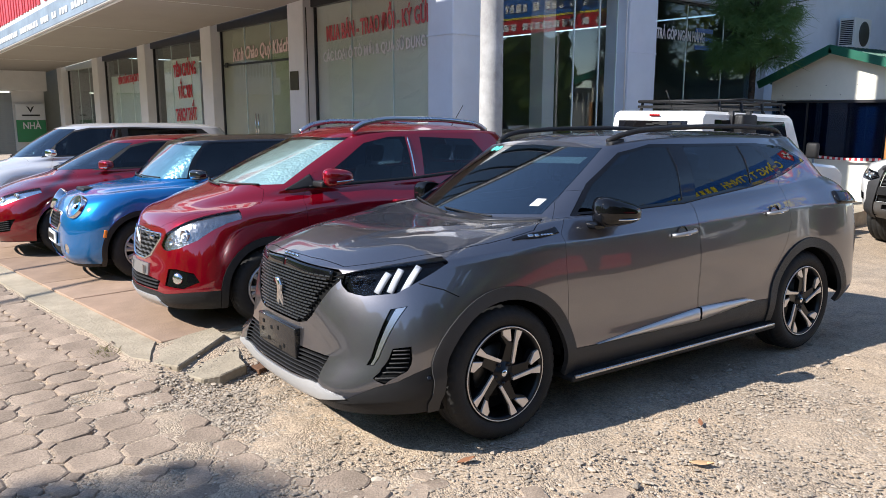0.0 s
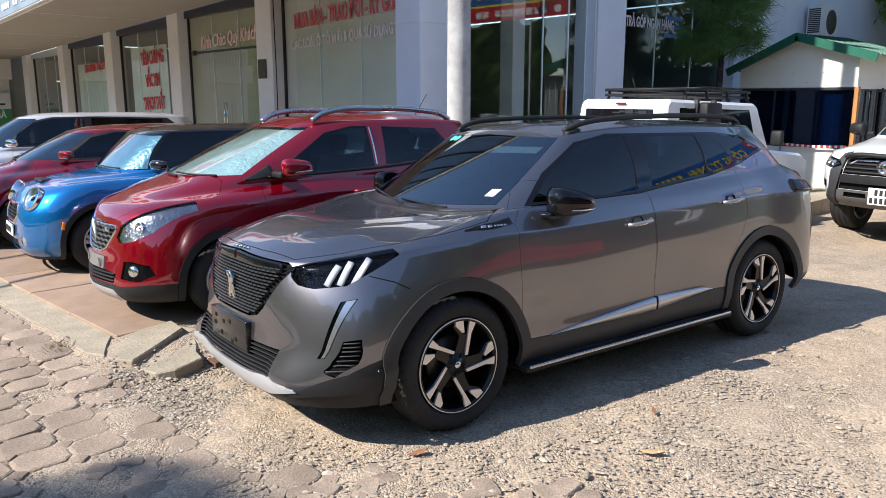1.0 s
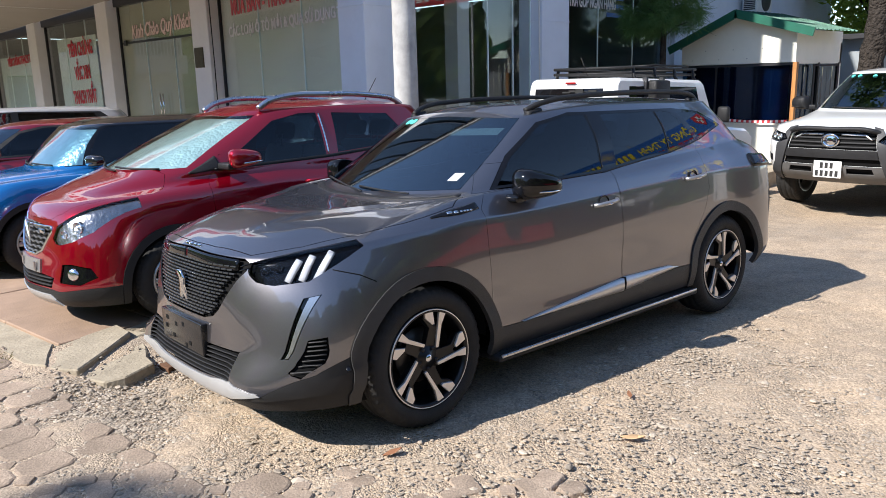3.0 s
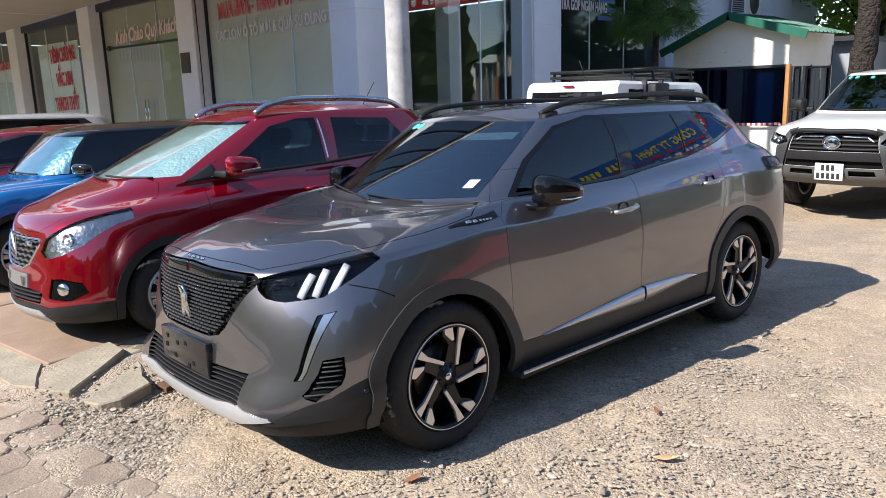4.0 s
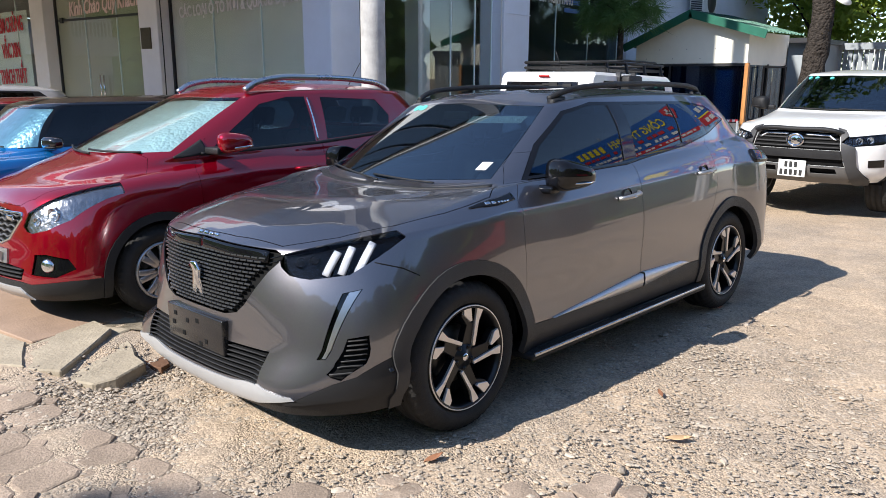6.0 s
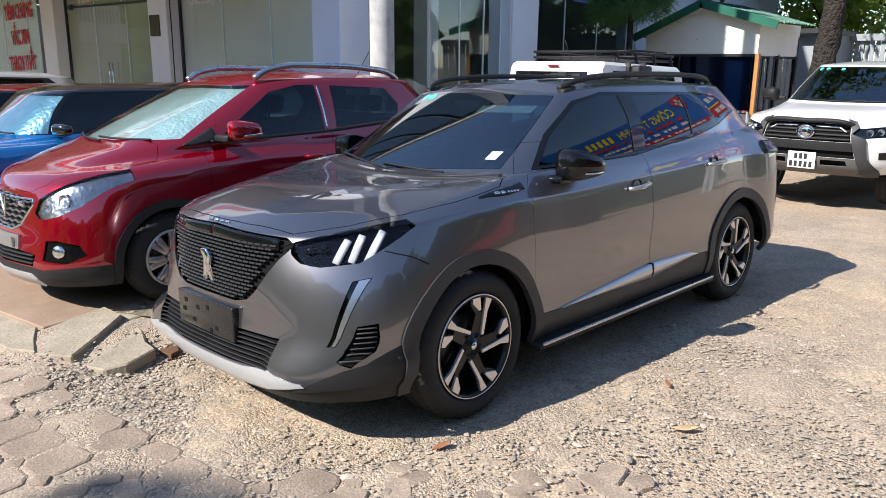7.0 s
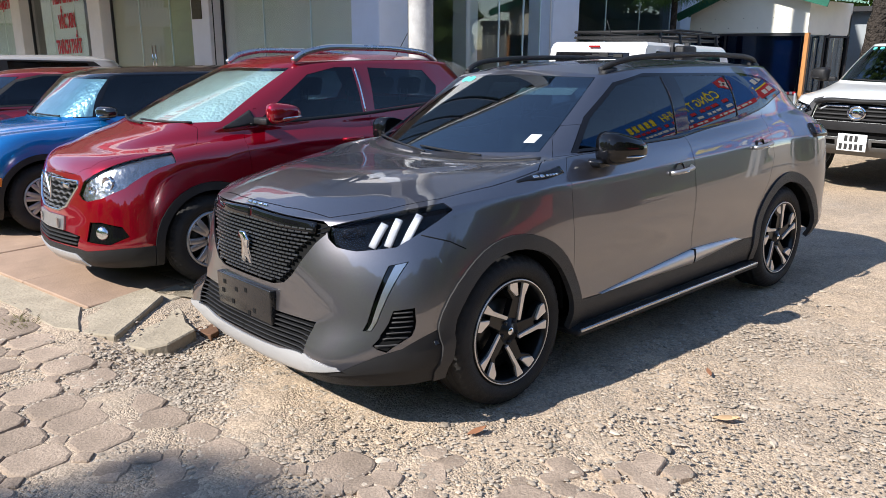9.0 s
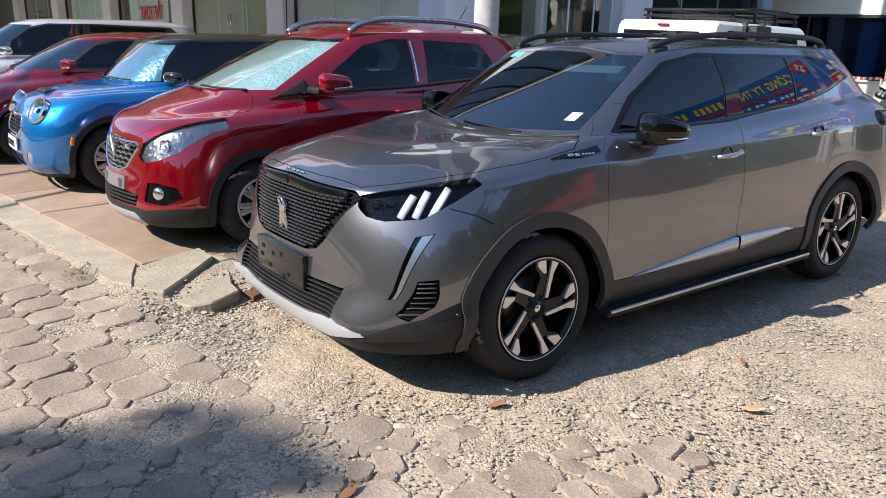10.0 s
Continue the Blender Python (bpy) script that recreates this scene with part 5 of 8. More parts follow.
def cabin(root, floor, y0, y1, w, belt, seats=((-0.36, 0.9), (0.36, 0.9)), rear=1.75, wheel_x=0.36, dash_y=0.62, dash_z=0.98, tall=1.0):
    """Floor tub, dashboard, steering wheel and seats behind the glass."""
    part("cabin_tub", boxes_bm([(-w, w, y0, y1, floor, floor + 0.03), (-w, -w + 0.03, y0, y1, floor, belt), (w - 0.03, w, y0, y1, floor, belt), (-w, w, y0 - 0.03, y0, floor, belt - 0.08), (-w, w, y1, y1 + 0.03, floor, belt)]), CABIN, root, smooth=False)
    d = box_bm(-w + 0.02, w - 0.02, dash_y - 0.42, dash_y, dash_z - 0.3, dash_z, 0.05)
    for v in d.verts:
        v.co.z += -0.06 * max(0, (dash_y - v.co.y) / 0.42) * (1 if v.co.z > dash_z - 0.15 else 0)
    part("dashboard", d, CABIN, root, "dark moulded dashboard")
    s = lathe_bm([(0.18 + 0.014 * math.cos(a), 0.014 * math.sin(a)) for a in [2 * math.pi * i / 8 for i in range(9)]], 32, "y")
    join_bm(s, box_bm(-0.17, 0.17, -0.01, 0.01, -0.03, 0.03, 0.008))
    st = part("steering_wheel", s, CABIN, root)
    st.matrix_basis = pose(wheel_x, dash_y + 0.14, dash_z - 0.02, -24)
    for x, y in seats:
        part("seat", seat_bm(), SEAT, root, "dark cloth front seat").matrix_basis = pose(x, y, floor + 0.22) @ Matrix.Diagonal((1, 1, tall, 1))
    b = seat_bm(1.15)
    for x in (-0.38, 0.38):
        h = box_bm(x - 0.13, x + 0.13, 0.02, 0.11, 0.62, 0.80, 0.04)
        bmesh.ops.transform(h, matrix=pose(0, 0.42, 0.10, -12), verts=h.verts[:])
        join_bm(b, h)
    part("rear_seat", b, SEAT, root, "dark cloth rear bench").matrix_basis = pose(0, rear, floor + 0.24) @ Matrix.Diagonal((1, 1, tall * 0.95, 1))


def underbody(root, w, wb, nose, tail, z, R, axle=0.0):
    part("underbody", boxes_bm([(-w + 0.1, w - 0.1, -R - 0.1, wb + R + 0.1, z, z + 0.05), (-w + 0.28, w - 0.28, nose + 0.12, tail - 0.12, z + 0.02, z + 0.3)]), UNDER, root, smooth=False)
    for y in (axle, wb):
        for s in (1, -1):
            b = lathe_bm([(R + 0.075, 0.0), (R + 0.075, -0.27), (0.05, -0.28)], 24, "x", math.pi)
            ob = part("wheel_liner", b, UNDER, root)
            ob.matrix_basis = pose(s * (w - 0.03), y, R, 0, 0, 0) if s > 0 else pose(s * (w - 0.03) - 0.0, y, R, 0, 0, 180)


def wheels(root, w, wb, R, r, tw, style, spokes=5, spin=(0, 0.4, 1.0, 2.0), axle=0.0):
    for i, (y, s) in enumerate(((axle, 1), (wb, 1), (axle, -1), (wb, -1))):
        wheel(root, pose(s * w, y, R, 0, 0, 0 if s > 0 else 180) @ pose(0, 0, 0, math.degrees(spin[i])), R, r, tw, style, spokes)


def mirror_shell(w=0.11, h=0.075, d=0.09, taper=0.16):
    bm = bmesh.new()
    bmesh.ops.create_uvsphere(bm, u_segments=20, v_segments=12, radius=1)
    for v in bm.verts:
        x, y, z = v.co
        f = lambda a: math.copysign(abs(a) ** 0.64, a)
        v.co = (f(x) * w, min(f(y), 0.35) * d + 0.02 * f(x), f(z) * h * (1.0 - taper * f(x)) - 0.02 * taper * f(x))
    return bm


def patch_mesh(root, name, bm, material, label="", push_by=0.0, t=0.005):
    if push_by:
        push(bm, push_by)
    return thick(part(name, bm, material, root, label), t)

# ---- the grey crossover ----
def grey_car(m):
    root = empty("parked_car", m, "dark grey compact crossover parked on gravel", "car")
    L = [
        [(0, -0.86, 0.235), (0.30, -0.85, 0.235), (0.60, -0.785, 0.235), (0.79, -0.54, 0.235), (0.85, 0, 0.26), (0.86, 0.75, 0.26), (0.86, 1.6, 0.27), (0.86, 2.6, 0.28), (0.80, 3.2, 0.30), (0.5, 3.36, 0.32), (0, 3.38, 0.32)],
        [(0, -0.905, 0.278), (0.30, -0.893, 0.278), (0.61, -0.822, 0.285), (0.82, -0.56, 0.32), (0.885, 0, 0.35), (0.885, 0.75, 0.34), (0.885, 1.6, 0.34), (0.885, 2.6, 0.36), (0.84, 3.24, 0.36), (0.5, 3.42, 0.36), (0, 3.44, 0.36)],
        [(0, -0.885, 0.49), (0.30, -0.868, 0.49), (0.60, -0.785, 0.50), (0.83, -0.55, 0.50), (0.885, 0, 0.55), (0.872, 0.75, 0.50), (0.872, 1.6, 0.50), (0.885, 2.6, 0.56), (0.85, 3.25, 0.55), (0.5, 3.41, 0.52), (0, 3.43, 0.52)],
        [(0, -0.86, 0.70), (0.30, -0.84, 0.70), (0.58, -0.745, 0.70), (0.80, -0.51, 0.71), (0.875, 0, 0.75), (0.878, 0.75, 0.72), (0.880, 1.6, 0.79), (0.884, 2.6, 0.78), (0.85, 3.25, 0.74), (0.5, 3.40, 0.72), (0, 3.42, 0.72)],
        [(0, -0.82, 0.885), (0.28, -0.80, 0.885), (0.50, -0.705, 0.89), (0.73, -0.44, 0.925), (0.84, 0, 0.955), (0.852, 0.75, 0.95), (0.856, 1.6, 0.97), (0.866, 2.6, 0.99), (0.83, 3.23, 0.99), (0.5, 3.36, 0.97), (0, 3.38, 0.97)],
        [(0, -0.62, 0.965), (0.26, -0.60, 0.965), (0.46, -0.50, 0.97), (0.66, -0.24, 0.985), (0.775, 0.10, 1.01), (0.80, 0.72, 1.035), (0.815, 1.6, 1.06), (0.81, 2.6, 1.10), (0.73, 3.18, 1.11), (0.45, 3.29, 1.08), (0, 3.31, 1.07)],
        [(0, 0.26, 1.03), (0.30, 0.28, 1.03), (0.52, 0.34, 1.04), (0.67, 0.44, 1.055), (0.74, 0.60, 1.065), (0.765, 0.85, 1.075), (0.775, 1.6, 1.10), (0.76, 2.6, 1.15), (0.67, 3.08, 1.17), (0.4, 3.18, 1.15), (0, 3.20, 1.15)],
        [(0, 0.62, 1.26), (0.28, 0.63, 1.26), (0.48, 0.68, 1.25), (0.60, 0.76, 1.25), (0.672, 0.95, 1.27), (0.701, 1.2, 1.29), (0.712, 1.7, 1.30), (0.690, 2.6, 1.32), (0.59, 2.98, 1.32), (0.36, 3.07, 1.30), (0, 3.09, 1.30)],
        [(0, 0.96, 1.455), (0.25, 0.965, 1.45), (0.42, 0.98, 1.435), (0.535, 1.02, 1.425), (0.575, 1.16, 1.445), (0.595, 1.38, 1.46), (0.605, 1.8, 1.47), (0.575, 2.55, 1.46), (0.50, 2.92, 1.445), (0.32, 3.04, 1.45), (0, 3.06, 1.455)],
        [(0, 1.10, 1.483), (0.14, 1.11, 1.483), (0.25, 1.14, 1.482), (0.33, 1.2, 1.482), (0.36, 1.33, 1.488), (0.37, 1.52, 1.495), (0.37, 1.85, 1.50), (0.34, 2.45, 1.49), (0.28, 2.75, 1.478), (0.16, 2.85, 1.475), (0, 2.87, 1.475)],
        [(0, 1.3, 1.50), (0.02, 1.31, 1.50), (0.04, 1.33, 1.50), (0.05, 1.36, 1.50), (0.06, 1.45, 1.503), (0.06, 1.6, 1.507), (0.06, 1.85, 1.51), (0.06, 2.3, 1.505), (0.04, 2.5, 1.50), (0.02, 2.58, 1.497), (0, 2.6, 1.495)],
    ]
    nose = lambda y: y if y > -0.55 else -0.55 + (y + 0.55) * 0.80
    L = [[(x, nose(y), z) for x, y, z in row] for row in L]
    sh = Shell(L, sharp=(4, 6, 8), nu=11, nv=7)
    for v in sh.bm.verts:                                   # raised middle of the bonnet
        x, y, z = v.co
        if z > 0.86 and -0.75 < y < 0.24 and z < 1.06:
            edge = 0.20 + 0.30 * (y + 0.62)
            s = min(1, max(0, (abs(x) - edge) / 0.035))
            v.co.z -= 0.013 * s * s * (3 - 2 * s) * min(1, max(0, (y + 0.70) / 0.12)) * min(1, max(0, (0.24 - y) / 0.1))
    step = lambda a, b, x: (lambda t: t * t * (3 - 2 * t))(min(1.0, max(0.0, (x - a) / (b - a))))
    for v in sh.bm.verts:                                   # the bumper's lower blade stands out as a shelf
        x, y, z = v.co
        if y < -0.2 and 0.3 < z < 0.62:
            k = 0.034 * step(0.42, 0.54, x) * step(0.50, 0.405, z) * step(0.285, 0.345, z) * step(-0.22, -0.5, y)
            v.co += Vector((x * 0.5, y, 0)).normalized() * k
        if y < -0.25 and 0.38 < z < 0.82 and x > 0.4:
            k = 0.040 * step(0.48, 0.57, x) * step(0.40, 0.445, z) * step(0.80, 0.74, z) * step(-0.26, -0.50, y)
            v.co -= Vector((x * 0.5, y, 0)).normalized() * k
    sh.settle()
    tree = BVHTree.FromBMesh(sh.bm)
    R, WB = 0.343, 2.605
    front = lambda c, n: c.y < 0.1 and n.y < -0.10 and c.x > -0.01
    hub = R - 0.012
    rim = lambda y, r, a0=-14, a1=194, n=26: [(y + r * math.cos(radians(a0 + (a1 - a0) * i / n)), hub + r * math.sin(radians(a0 + (a1 - a0) * i / n))) for i in range(n + 1)]
    for y in (0.0, WB):
        near = lambda c, n: abs(c.y - y) < 0.6 and c.x > 0.5 and c.z < 0.95
        sh.take(arch(y, hub, 0.385), "x", near, drop=True)
        trim = sh.take(rim(y, 0.452) + [(y - 0.452, 0.1), (y + 0.452, 0.1)], "x", near)
        pair("arch_trim", push(gap(trim, 0.0015), 0.010), ARCH_TRIM, root, "matt grey plastic wheel arch trim", 0.03)
    # glass
    ws = whole(sh.take([(-0.1, 1.046), (0.62, 1.078), (0.525, 1.416), (-0.1, 1.438)], "y", lambda c, n: c.y < 1.2 and c.z > 0.95 and n.y < 0))
    patch_mesh(root, "windscreen", calm(gap(ws, 0.003), calm_fit([ws], 0, 2)), GLASS_FRONT, "windscreen mirroring sky and building", 0, 0.004)
    rw = whole(sh.take([(-0.1, 1.17), (0.55, 1.19), (0.46, 1.40), (-0.1, 1.42)], "y", lambda c, n: c.y > 2.7 and c.z > 1.1 and n.y > 0))
    patch_mesh(root, "rear_window", gap(rw, 0.003), GLASS_DARK, "dark rear glass", 0, 0.004)
    fr = Shell(sh.take([(0.56, 1.070), (1.42, 1.083), (2.10, 1.145), (2.46, 1.20), (2.83, 1.283), (2.62, 1.385), (2.3, 1.416), (1.3, 1.432), (1.05, 1.388), (0.76, 1.228)], "x", lambda c, n: n.x > 0.2 and c.z > 1.0))
    def barrel(bm):
        """One gentle curve for all the side glass."""
        sn = skin_layer(bm)
        for v in bm.verts:
            y, z = v.co.y - 1.5, v.co.z - 1.25
            v[sn] = Vector((1, 0.028 + 0.041 * y, 0.35 + 0.486 * z + 0.015 * y)).normalized()
        return bm

    for o in ([(0.612, 1.086), (1.40, 1.100), (1.42, 1.414), (1.27, 1.414), (1.062, 1.374), (0.785, 1.222)], [(1.548, 1.112), (2.072, 1.163), (2.072, 1.404), (1.56, 1.412)]):
        pair("door_window", barrel(gap(fr.take(o, "x"), 0.001)), GLASS_SIDE, root, "dark tinted side glass", 0.004)
    pair("vent_window", barrel(fr.take([(2.098, 1.168), (2.395, 1.213), (2.235, 1.398), (2.098, 1.403)], "x")), GLASS_SIDE, root, "small dark vent glass", 0.004)
    pair("quarter_window", barrel(fr.take([(2.455, 1.222), (2.775, 1.287), (2.58, 1.372), (2.315, 1.396)], "x")), GLASS_SIDE, root, "dark quarter glass", 0.004)
    pair("window_frame", fr.bm, GLOSS, root, "gloss black window surround", 0.010)
    for o in ([(1.432, 1.408), (1.412, 1.106)], [(2.085, 1.402), (2.085, 1.168)], [(0.60, 1.073), (1.42, 1.086), (2.10, 1.148), (2.46, 1.203), (2.80, 1.278)]):
        for s in (1, -1):
            b = strip_bm(on(tree, o, "x", out=0.001), 0.006, 0.003)
            part("window_moulding", b if s > 0 else flip_x(b), GLOSS, root)
    # nose
    gr = whole(sh.take([(-0.1, 0.598), (0.22, 0.600), (0.30, 0.618), (0.345, 0.655), (0.455, 0.80), (0.492, 0.838), (0.494, 0.874), (0.468, 0.888), (-0.1, 0.902)], "y", front))
    patch_mesh(root, "grille", push(gap(gr, 0.002), -0.022), UNDER, "black grille with scale pattern")
    grille = root.children[-1]
    bars = bmesh.new()
    row = 0
    z = 0.612
    while z < 0.862:
        reach = 0.20 + 0.10 * min(1, (z - 0.605) / 0.03) + max(0, (z - 0.64)) * 0.72
        n = int(reach / 0.039) + 1
        for i in range(-n, n + 1):
            x = i * 0.039 + (0.0195 if row % 2 else 0)
            if abs(x) > reach - 0.012:
                continue
            hit, no, _, _ = tree.ray_cast(Vector((abs(x), -3, z)), Vector((0, 1, 0)))
            if hit is None:
                continue
            yaw = math.degrees(math.atan2(no.x, -no.y)) * (1 if x > 0 else -1)
            b = box_bm(-0.0175, 0.0175, -0.010, 0.006, -0.0042, 0.0034, 0.0014, 1)
            bmesh.ops.transform(b, matrix=pose(x, hit.y + 0.010, z, -14, 0, yaw), verts=b.verts[:])
            join_bm(bars, b)
        z += 0.0158
        row += 1
    part("grille_mesh", bars, GRILLE_BLACK, grille, "rows of dark scales", smooth=False)
    band = strip_bm([(p, n) for p, n in on(tree, [(0.001, 0.874), (0.44, 0.858)], "y", out=-0.004)], 0.050, 0.004)
    part("grille_band", whole(band), GLOSS, grille, "glossy black upper band")
    for k in (0, 1):
        for s in (1, -1):
            b = strip_bm(on(tree, [(0.455, 0.853 - 0.018 * k), (0.50, 0.868 - 0.018 * k)], "y", out=0.001), 0.005, 0.003)
            part("grille_fin", b if s > 0 else flip_x(b), GLOSS, grille)
    b = poly_bm([(-0.028, -0.062), (-0.010, -0.066), (0.0, -0.030), (0.014, -0.066), (0.030, -0.060), (0.022, 0.0), (0.030, 0.030), (0.012, 0.062), (-0.016, 0.060), (-0.032, 0.036), (-0.010, 0.022), (-0.018, -0.01)], (-0.010, 0.006), "y", 0.003)
    ey = tree.ray_cast(Vector((0.001, -3, 0.725)), Vector((0, 1, 0)))[0].y
    for v in b.verts:
        v.co = Vector((v.co.x * 1.55, v.co.y + ey - 0.008 - 0.10 * v.co.z, v.co.z * 1.16 + 0.725))
    part("emblem", b, CHROME, grille, "plain bright metal emblem")
    lamp = sh.take([(0.485, 0.868), (0.505, 0.825), (0.545, 0.792), (0.614, 0.778), (0.735, 0.797), (0.765, 0.832), (0.786, 0.882), (0.802, 0.948), (0.792, 0.957), (0.74, 0.943), (0.626, 0.912), (0.55, 0.887)], "y", lambda c, n: c.y < 0.0 and c.x > 0.3)
    lamp = Shell(lamp)
    join_bm(sh.bm, lamp.take([(-0.30, 0.5), (0.5, 0.5), (0.5, 1.3), (-0.27, 1.3)], "x"))
    lamp = lamp.bm
    for s in (1, -1):
        base = lamp.copy() if s > 0 else mirrored(lamp)
        lens = base.copy()
        hl = thick(part("headlight", push(base, -0.030), LAMP_DARK, root, "black headlamp with three white claws"), 0.02)
        thick(part("lens", gap(lens, 0.002), GLASS_LENS, hl, "clear headlamp cover"), 0.003)
        for a, b, c, d in (((0.660, 0.882), (0.679, 0.886), (0.675, 0.796), (0.655, 0.795)), ((0.692, 0.898), (0.712, 0.902), (0.721, 0.801), (0.700, 0.799)), ((0.728, 0.914), (0.749, 0.919), (0.764, 0.806), (0.741, 0.803))):
            up, dn = [((p[0] + q[0]) / 2, (p[1] + q[1]) / 2) for p, q in ((a, b), (d, c))]
            ends = on(tree, [dn, up], "y", out=-0.009)
            nn = sum((q for _, q in ends), Vector()).normalized()
            ends = [(ends[0][0].lerp(ends[-1][0], f / 6) + nn * 0.006 * math.sin(math.pi * f / 6), nn) for f in range(7)]
            bar = strip_bm(ends, 0.031, 0.006)
            part("light_claw", bar if s > 0 else flip_x(bar), LAMP_WHITE, hl, "white light bar")
        for x, z in ((0.56, 0.835), (0.605, 0.845)):
            hit, no, _, _ = tree.ray_cast(Vector((x, -3, z)), Vector((0, 1, 0)))
            p = lathe_bm([(0.0, -0.006), (0.014, -0.003), (0.020, 0.004), (0.022, 0.014)], 16, "y")
            bmesh.ops.transform(p, matrix=pose(x, hit.y + 0.016, z, 0, 0, 35), verts=p.verts[:])
            part("projector", p if s > 0 else flip_x(p), GLOSS, hl)
    pl = [thick(part("plate_holder", box_bm(-0.245, 0.245, -0.834, -0.79, 0.420, 0.575, 0.006), GLOSS_PLATE, root, "empty black number plate holder"), 0.0001)]
    for x, z in ((-0.17, 0.535), (-0.06, 0.52), (0.03, 0.535), (-0.19, 0.49), (-0.10, 0.455), (0.10, 0.455), (0.05, 0.435)):
        part("clip_hole", box_bm(x - 0.012, x + 0.012, -0.8355, -0.833, z - 0.010, z + 0.010), UNDER, pl[0], smooth=False)
    low = whole(sh.take([(-0.1, 0.345), (0.20, 0.345), (0.40, 0.352), (0.478, 0.358), (0.50, 0.488), (-0.1, 0.488)], "y", front))
    patch_mesh(root, "lower_grille", push(low, -0.028), UNDER, "black slatted lower grille")
    lg = root.children[-1]
    for i in range(7):
        z = 0.355 + 0.019 * i
        b = whole(strip_bm(on(tree, [(0.001, z), (0.478 + 0.018 * i / 7, z)], "y", out=-0.012), 0.007, 0.012))
        part("slat", b, TRIM, lg)
    lip = whole(sh.take([(-0.1, 0.250), (0.25, 0.252), (0.45, 0.270), (0.66, 0.322), (0.655, 0.338), (0.50, 0.368), (0.30, 0.340), (-0.1, 0.332)], "y", front))
    patch_mesh(root, "front_lip", push(gap(lip, 0.0015), 0.006), SILVER_PLASTIC, "satin silver bumper lip", 0, 0.02)
    blk = sh.take([(0.45, 0.1), (0.45, 0.270), (0.662, 0.323), (0.778, 0.392), (0.829, 0.414), (0.850, 0.45), (0.88, 0.49), (0.95, 0.49), (0.95, 0.1)], "y", lambda c, n: c.y < -0.3 and c.x > 0.3)
    pair("lower_bumper", gap(blk, 0.0012), TRIM, root, "black plastic lower bumper", 0.01)
    und = whole(sh.take([(-0.1, 0.1), (0.45, 0.1), (0.45, 0.270), (0.25, 0.252), (-0.1, 0.250)], "y", front))
    patch_mesh(root, "front_valance", und, TRIM, "", 0, 0.01)
    fang = sh.take([(0.724, 0.7255), (0.757, 0.735), (0.702, 0.468), (0.685, 0.467)], "y", front)
    pair("daytime_light", push(gap(fang, 0.003), 0.003), SATIN, root, "long silver daytime light strip", 0.012)
    dark = sh.take([(0.708, 0.720), (0.7245, 0.7257), (0.6855, 0.4672), (0.672, 0.4668)], "y", front)
    pair("light_recess", push(dark, -0.012), GLOSS, root, "", 0.01)
    vent = sh.take([(0.752, 0.546), (0.806, 0.557), (0.820, 0.450), (0.797, 0.403), (0.742, 0.424), (0.736, 0.458)], "y", front)
    for s in (1, -1):
        vb = vent.copy() if s > 0 else mirrored(vent)
        vo = thick(part("bumper_vent", push(vb, -0.022), UNDER, root, "slatted black bumper vent"), 0.01)
        for i in range(7):
            z = 0.425 + 0.0185 * i
            x0, x1 = (0.748 + 0.001 * i, 0.816 - 0.002 * i)
            b = strip_bm(on(tree, [(x0, z), (x1, z + 0.004)], "y", out=-0.008, step=0.012), 0.006, 0.008)
            part("slat", b if s > 0 else flip_x(b), ARCH_TRIM, vo)
    # sides
    sill = sh.take([(0.452, 0.2), (0.448, 0.398), (0.617, 0.391), (1.45, 0.384), (2.01, 0.43), (2.152, 0.425), (2.150, 0.2)], "x", lambda c, n: c.x > 0.6)
    pair("sill_cladding", gap(sill, 0.0015), ARCH_TRIM, root, "matt dark plastic sill", 0.01)
    hood = whole(sh.take([(-0.1, -0.716), (0.20, -0.708), (0.47, -0.662), (0.613, -0.485), (0.712, -0.262), (0.762, -0.024), (0.787, 0.25), (0.70, 0.40), (0.55, 0.315), (0.3, 0.245), (-0.1, 0.225)], "z", lambda c, n: n.z > 0.3))
    inner = push(hood.copy(), -0.014)
    part("bonnet_underside", inner, UNDER, root)
    patch_mesh(root, "bonnet", gap(hood, 0.0045), PAINT_GREY, "grey metallic bonnet with raised middle")
    for o in ([(0.41, 0.30), (1.462, 0.30), (1.470, 1.20), (0.62, 1.20), (0.40, 1.0), (0.392, 0.80)], [(1.467, 0.30), (2.16, 0.30), (2.17, 0.42), (2.215, 0.60), (2.33, 0.76), (2.395, 0.90), (2.37, 1.08), (2.44, 1.30), (1.475, 1.30)]):
        d = sh.take(o, "x", lambda c, n: n.x > 0.3 and c.z < 1.2)
        ins = push(d.copy(), -0.014)
        for s in (1, -1):
            dd = d.copy() if s > 0 else mirrored(d)
            door = thick(part("door", gap(dd, 0.0022), PAINT_GREY, root, "dark grey car door"), 0.006)
            part("door_shell", ins.copy() if s > 0 else mirrored(ins), UNDER, door)
            y, zh = (1.325, 0.925) if o[0][0] < 1 else (2.225, 0.985)
            hit, no, _, _ = tree.ray_cast(Vector((2, y, zh)), Vector((-1, 0, 0)))
            cup = lathe_bm([(0.0, -0.012), (0.026, -0.010), (0.036, 0.001), (0.040, 0.0025)], 24, "x")
            for v in cup.verts:
                v.co = Vector((v.co.x + hit.x, v.co.y * 1.15 + y - 0.01, v.co.z * 1.0 + zh))
            part("handle_recess", cup if s > 0 else flip_x(cup), GLOSS, door, "round dark handle recess")
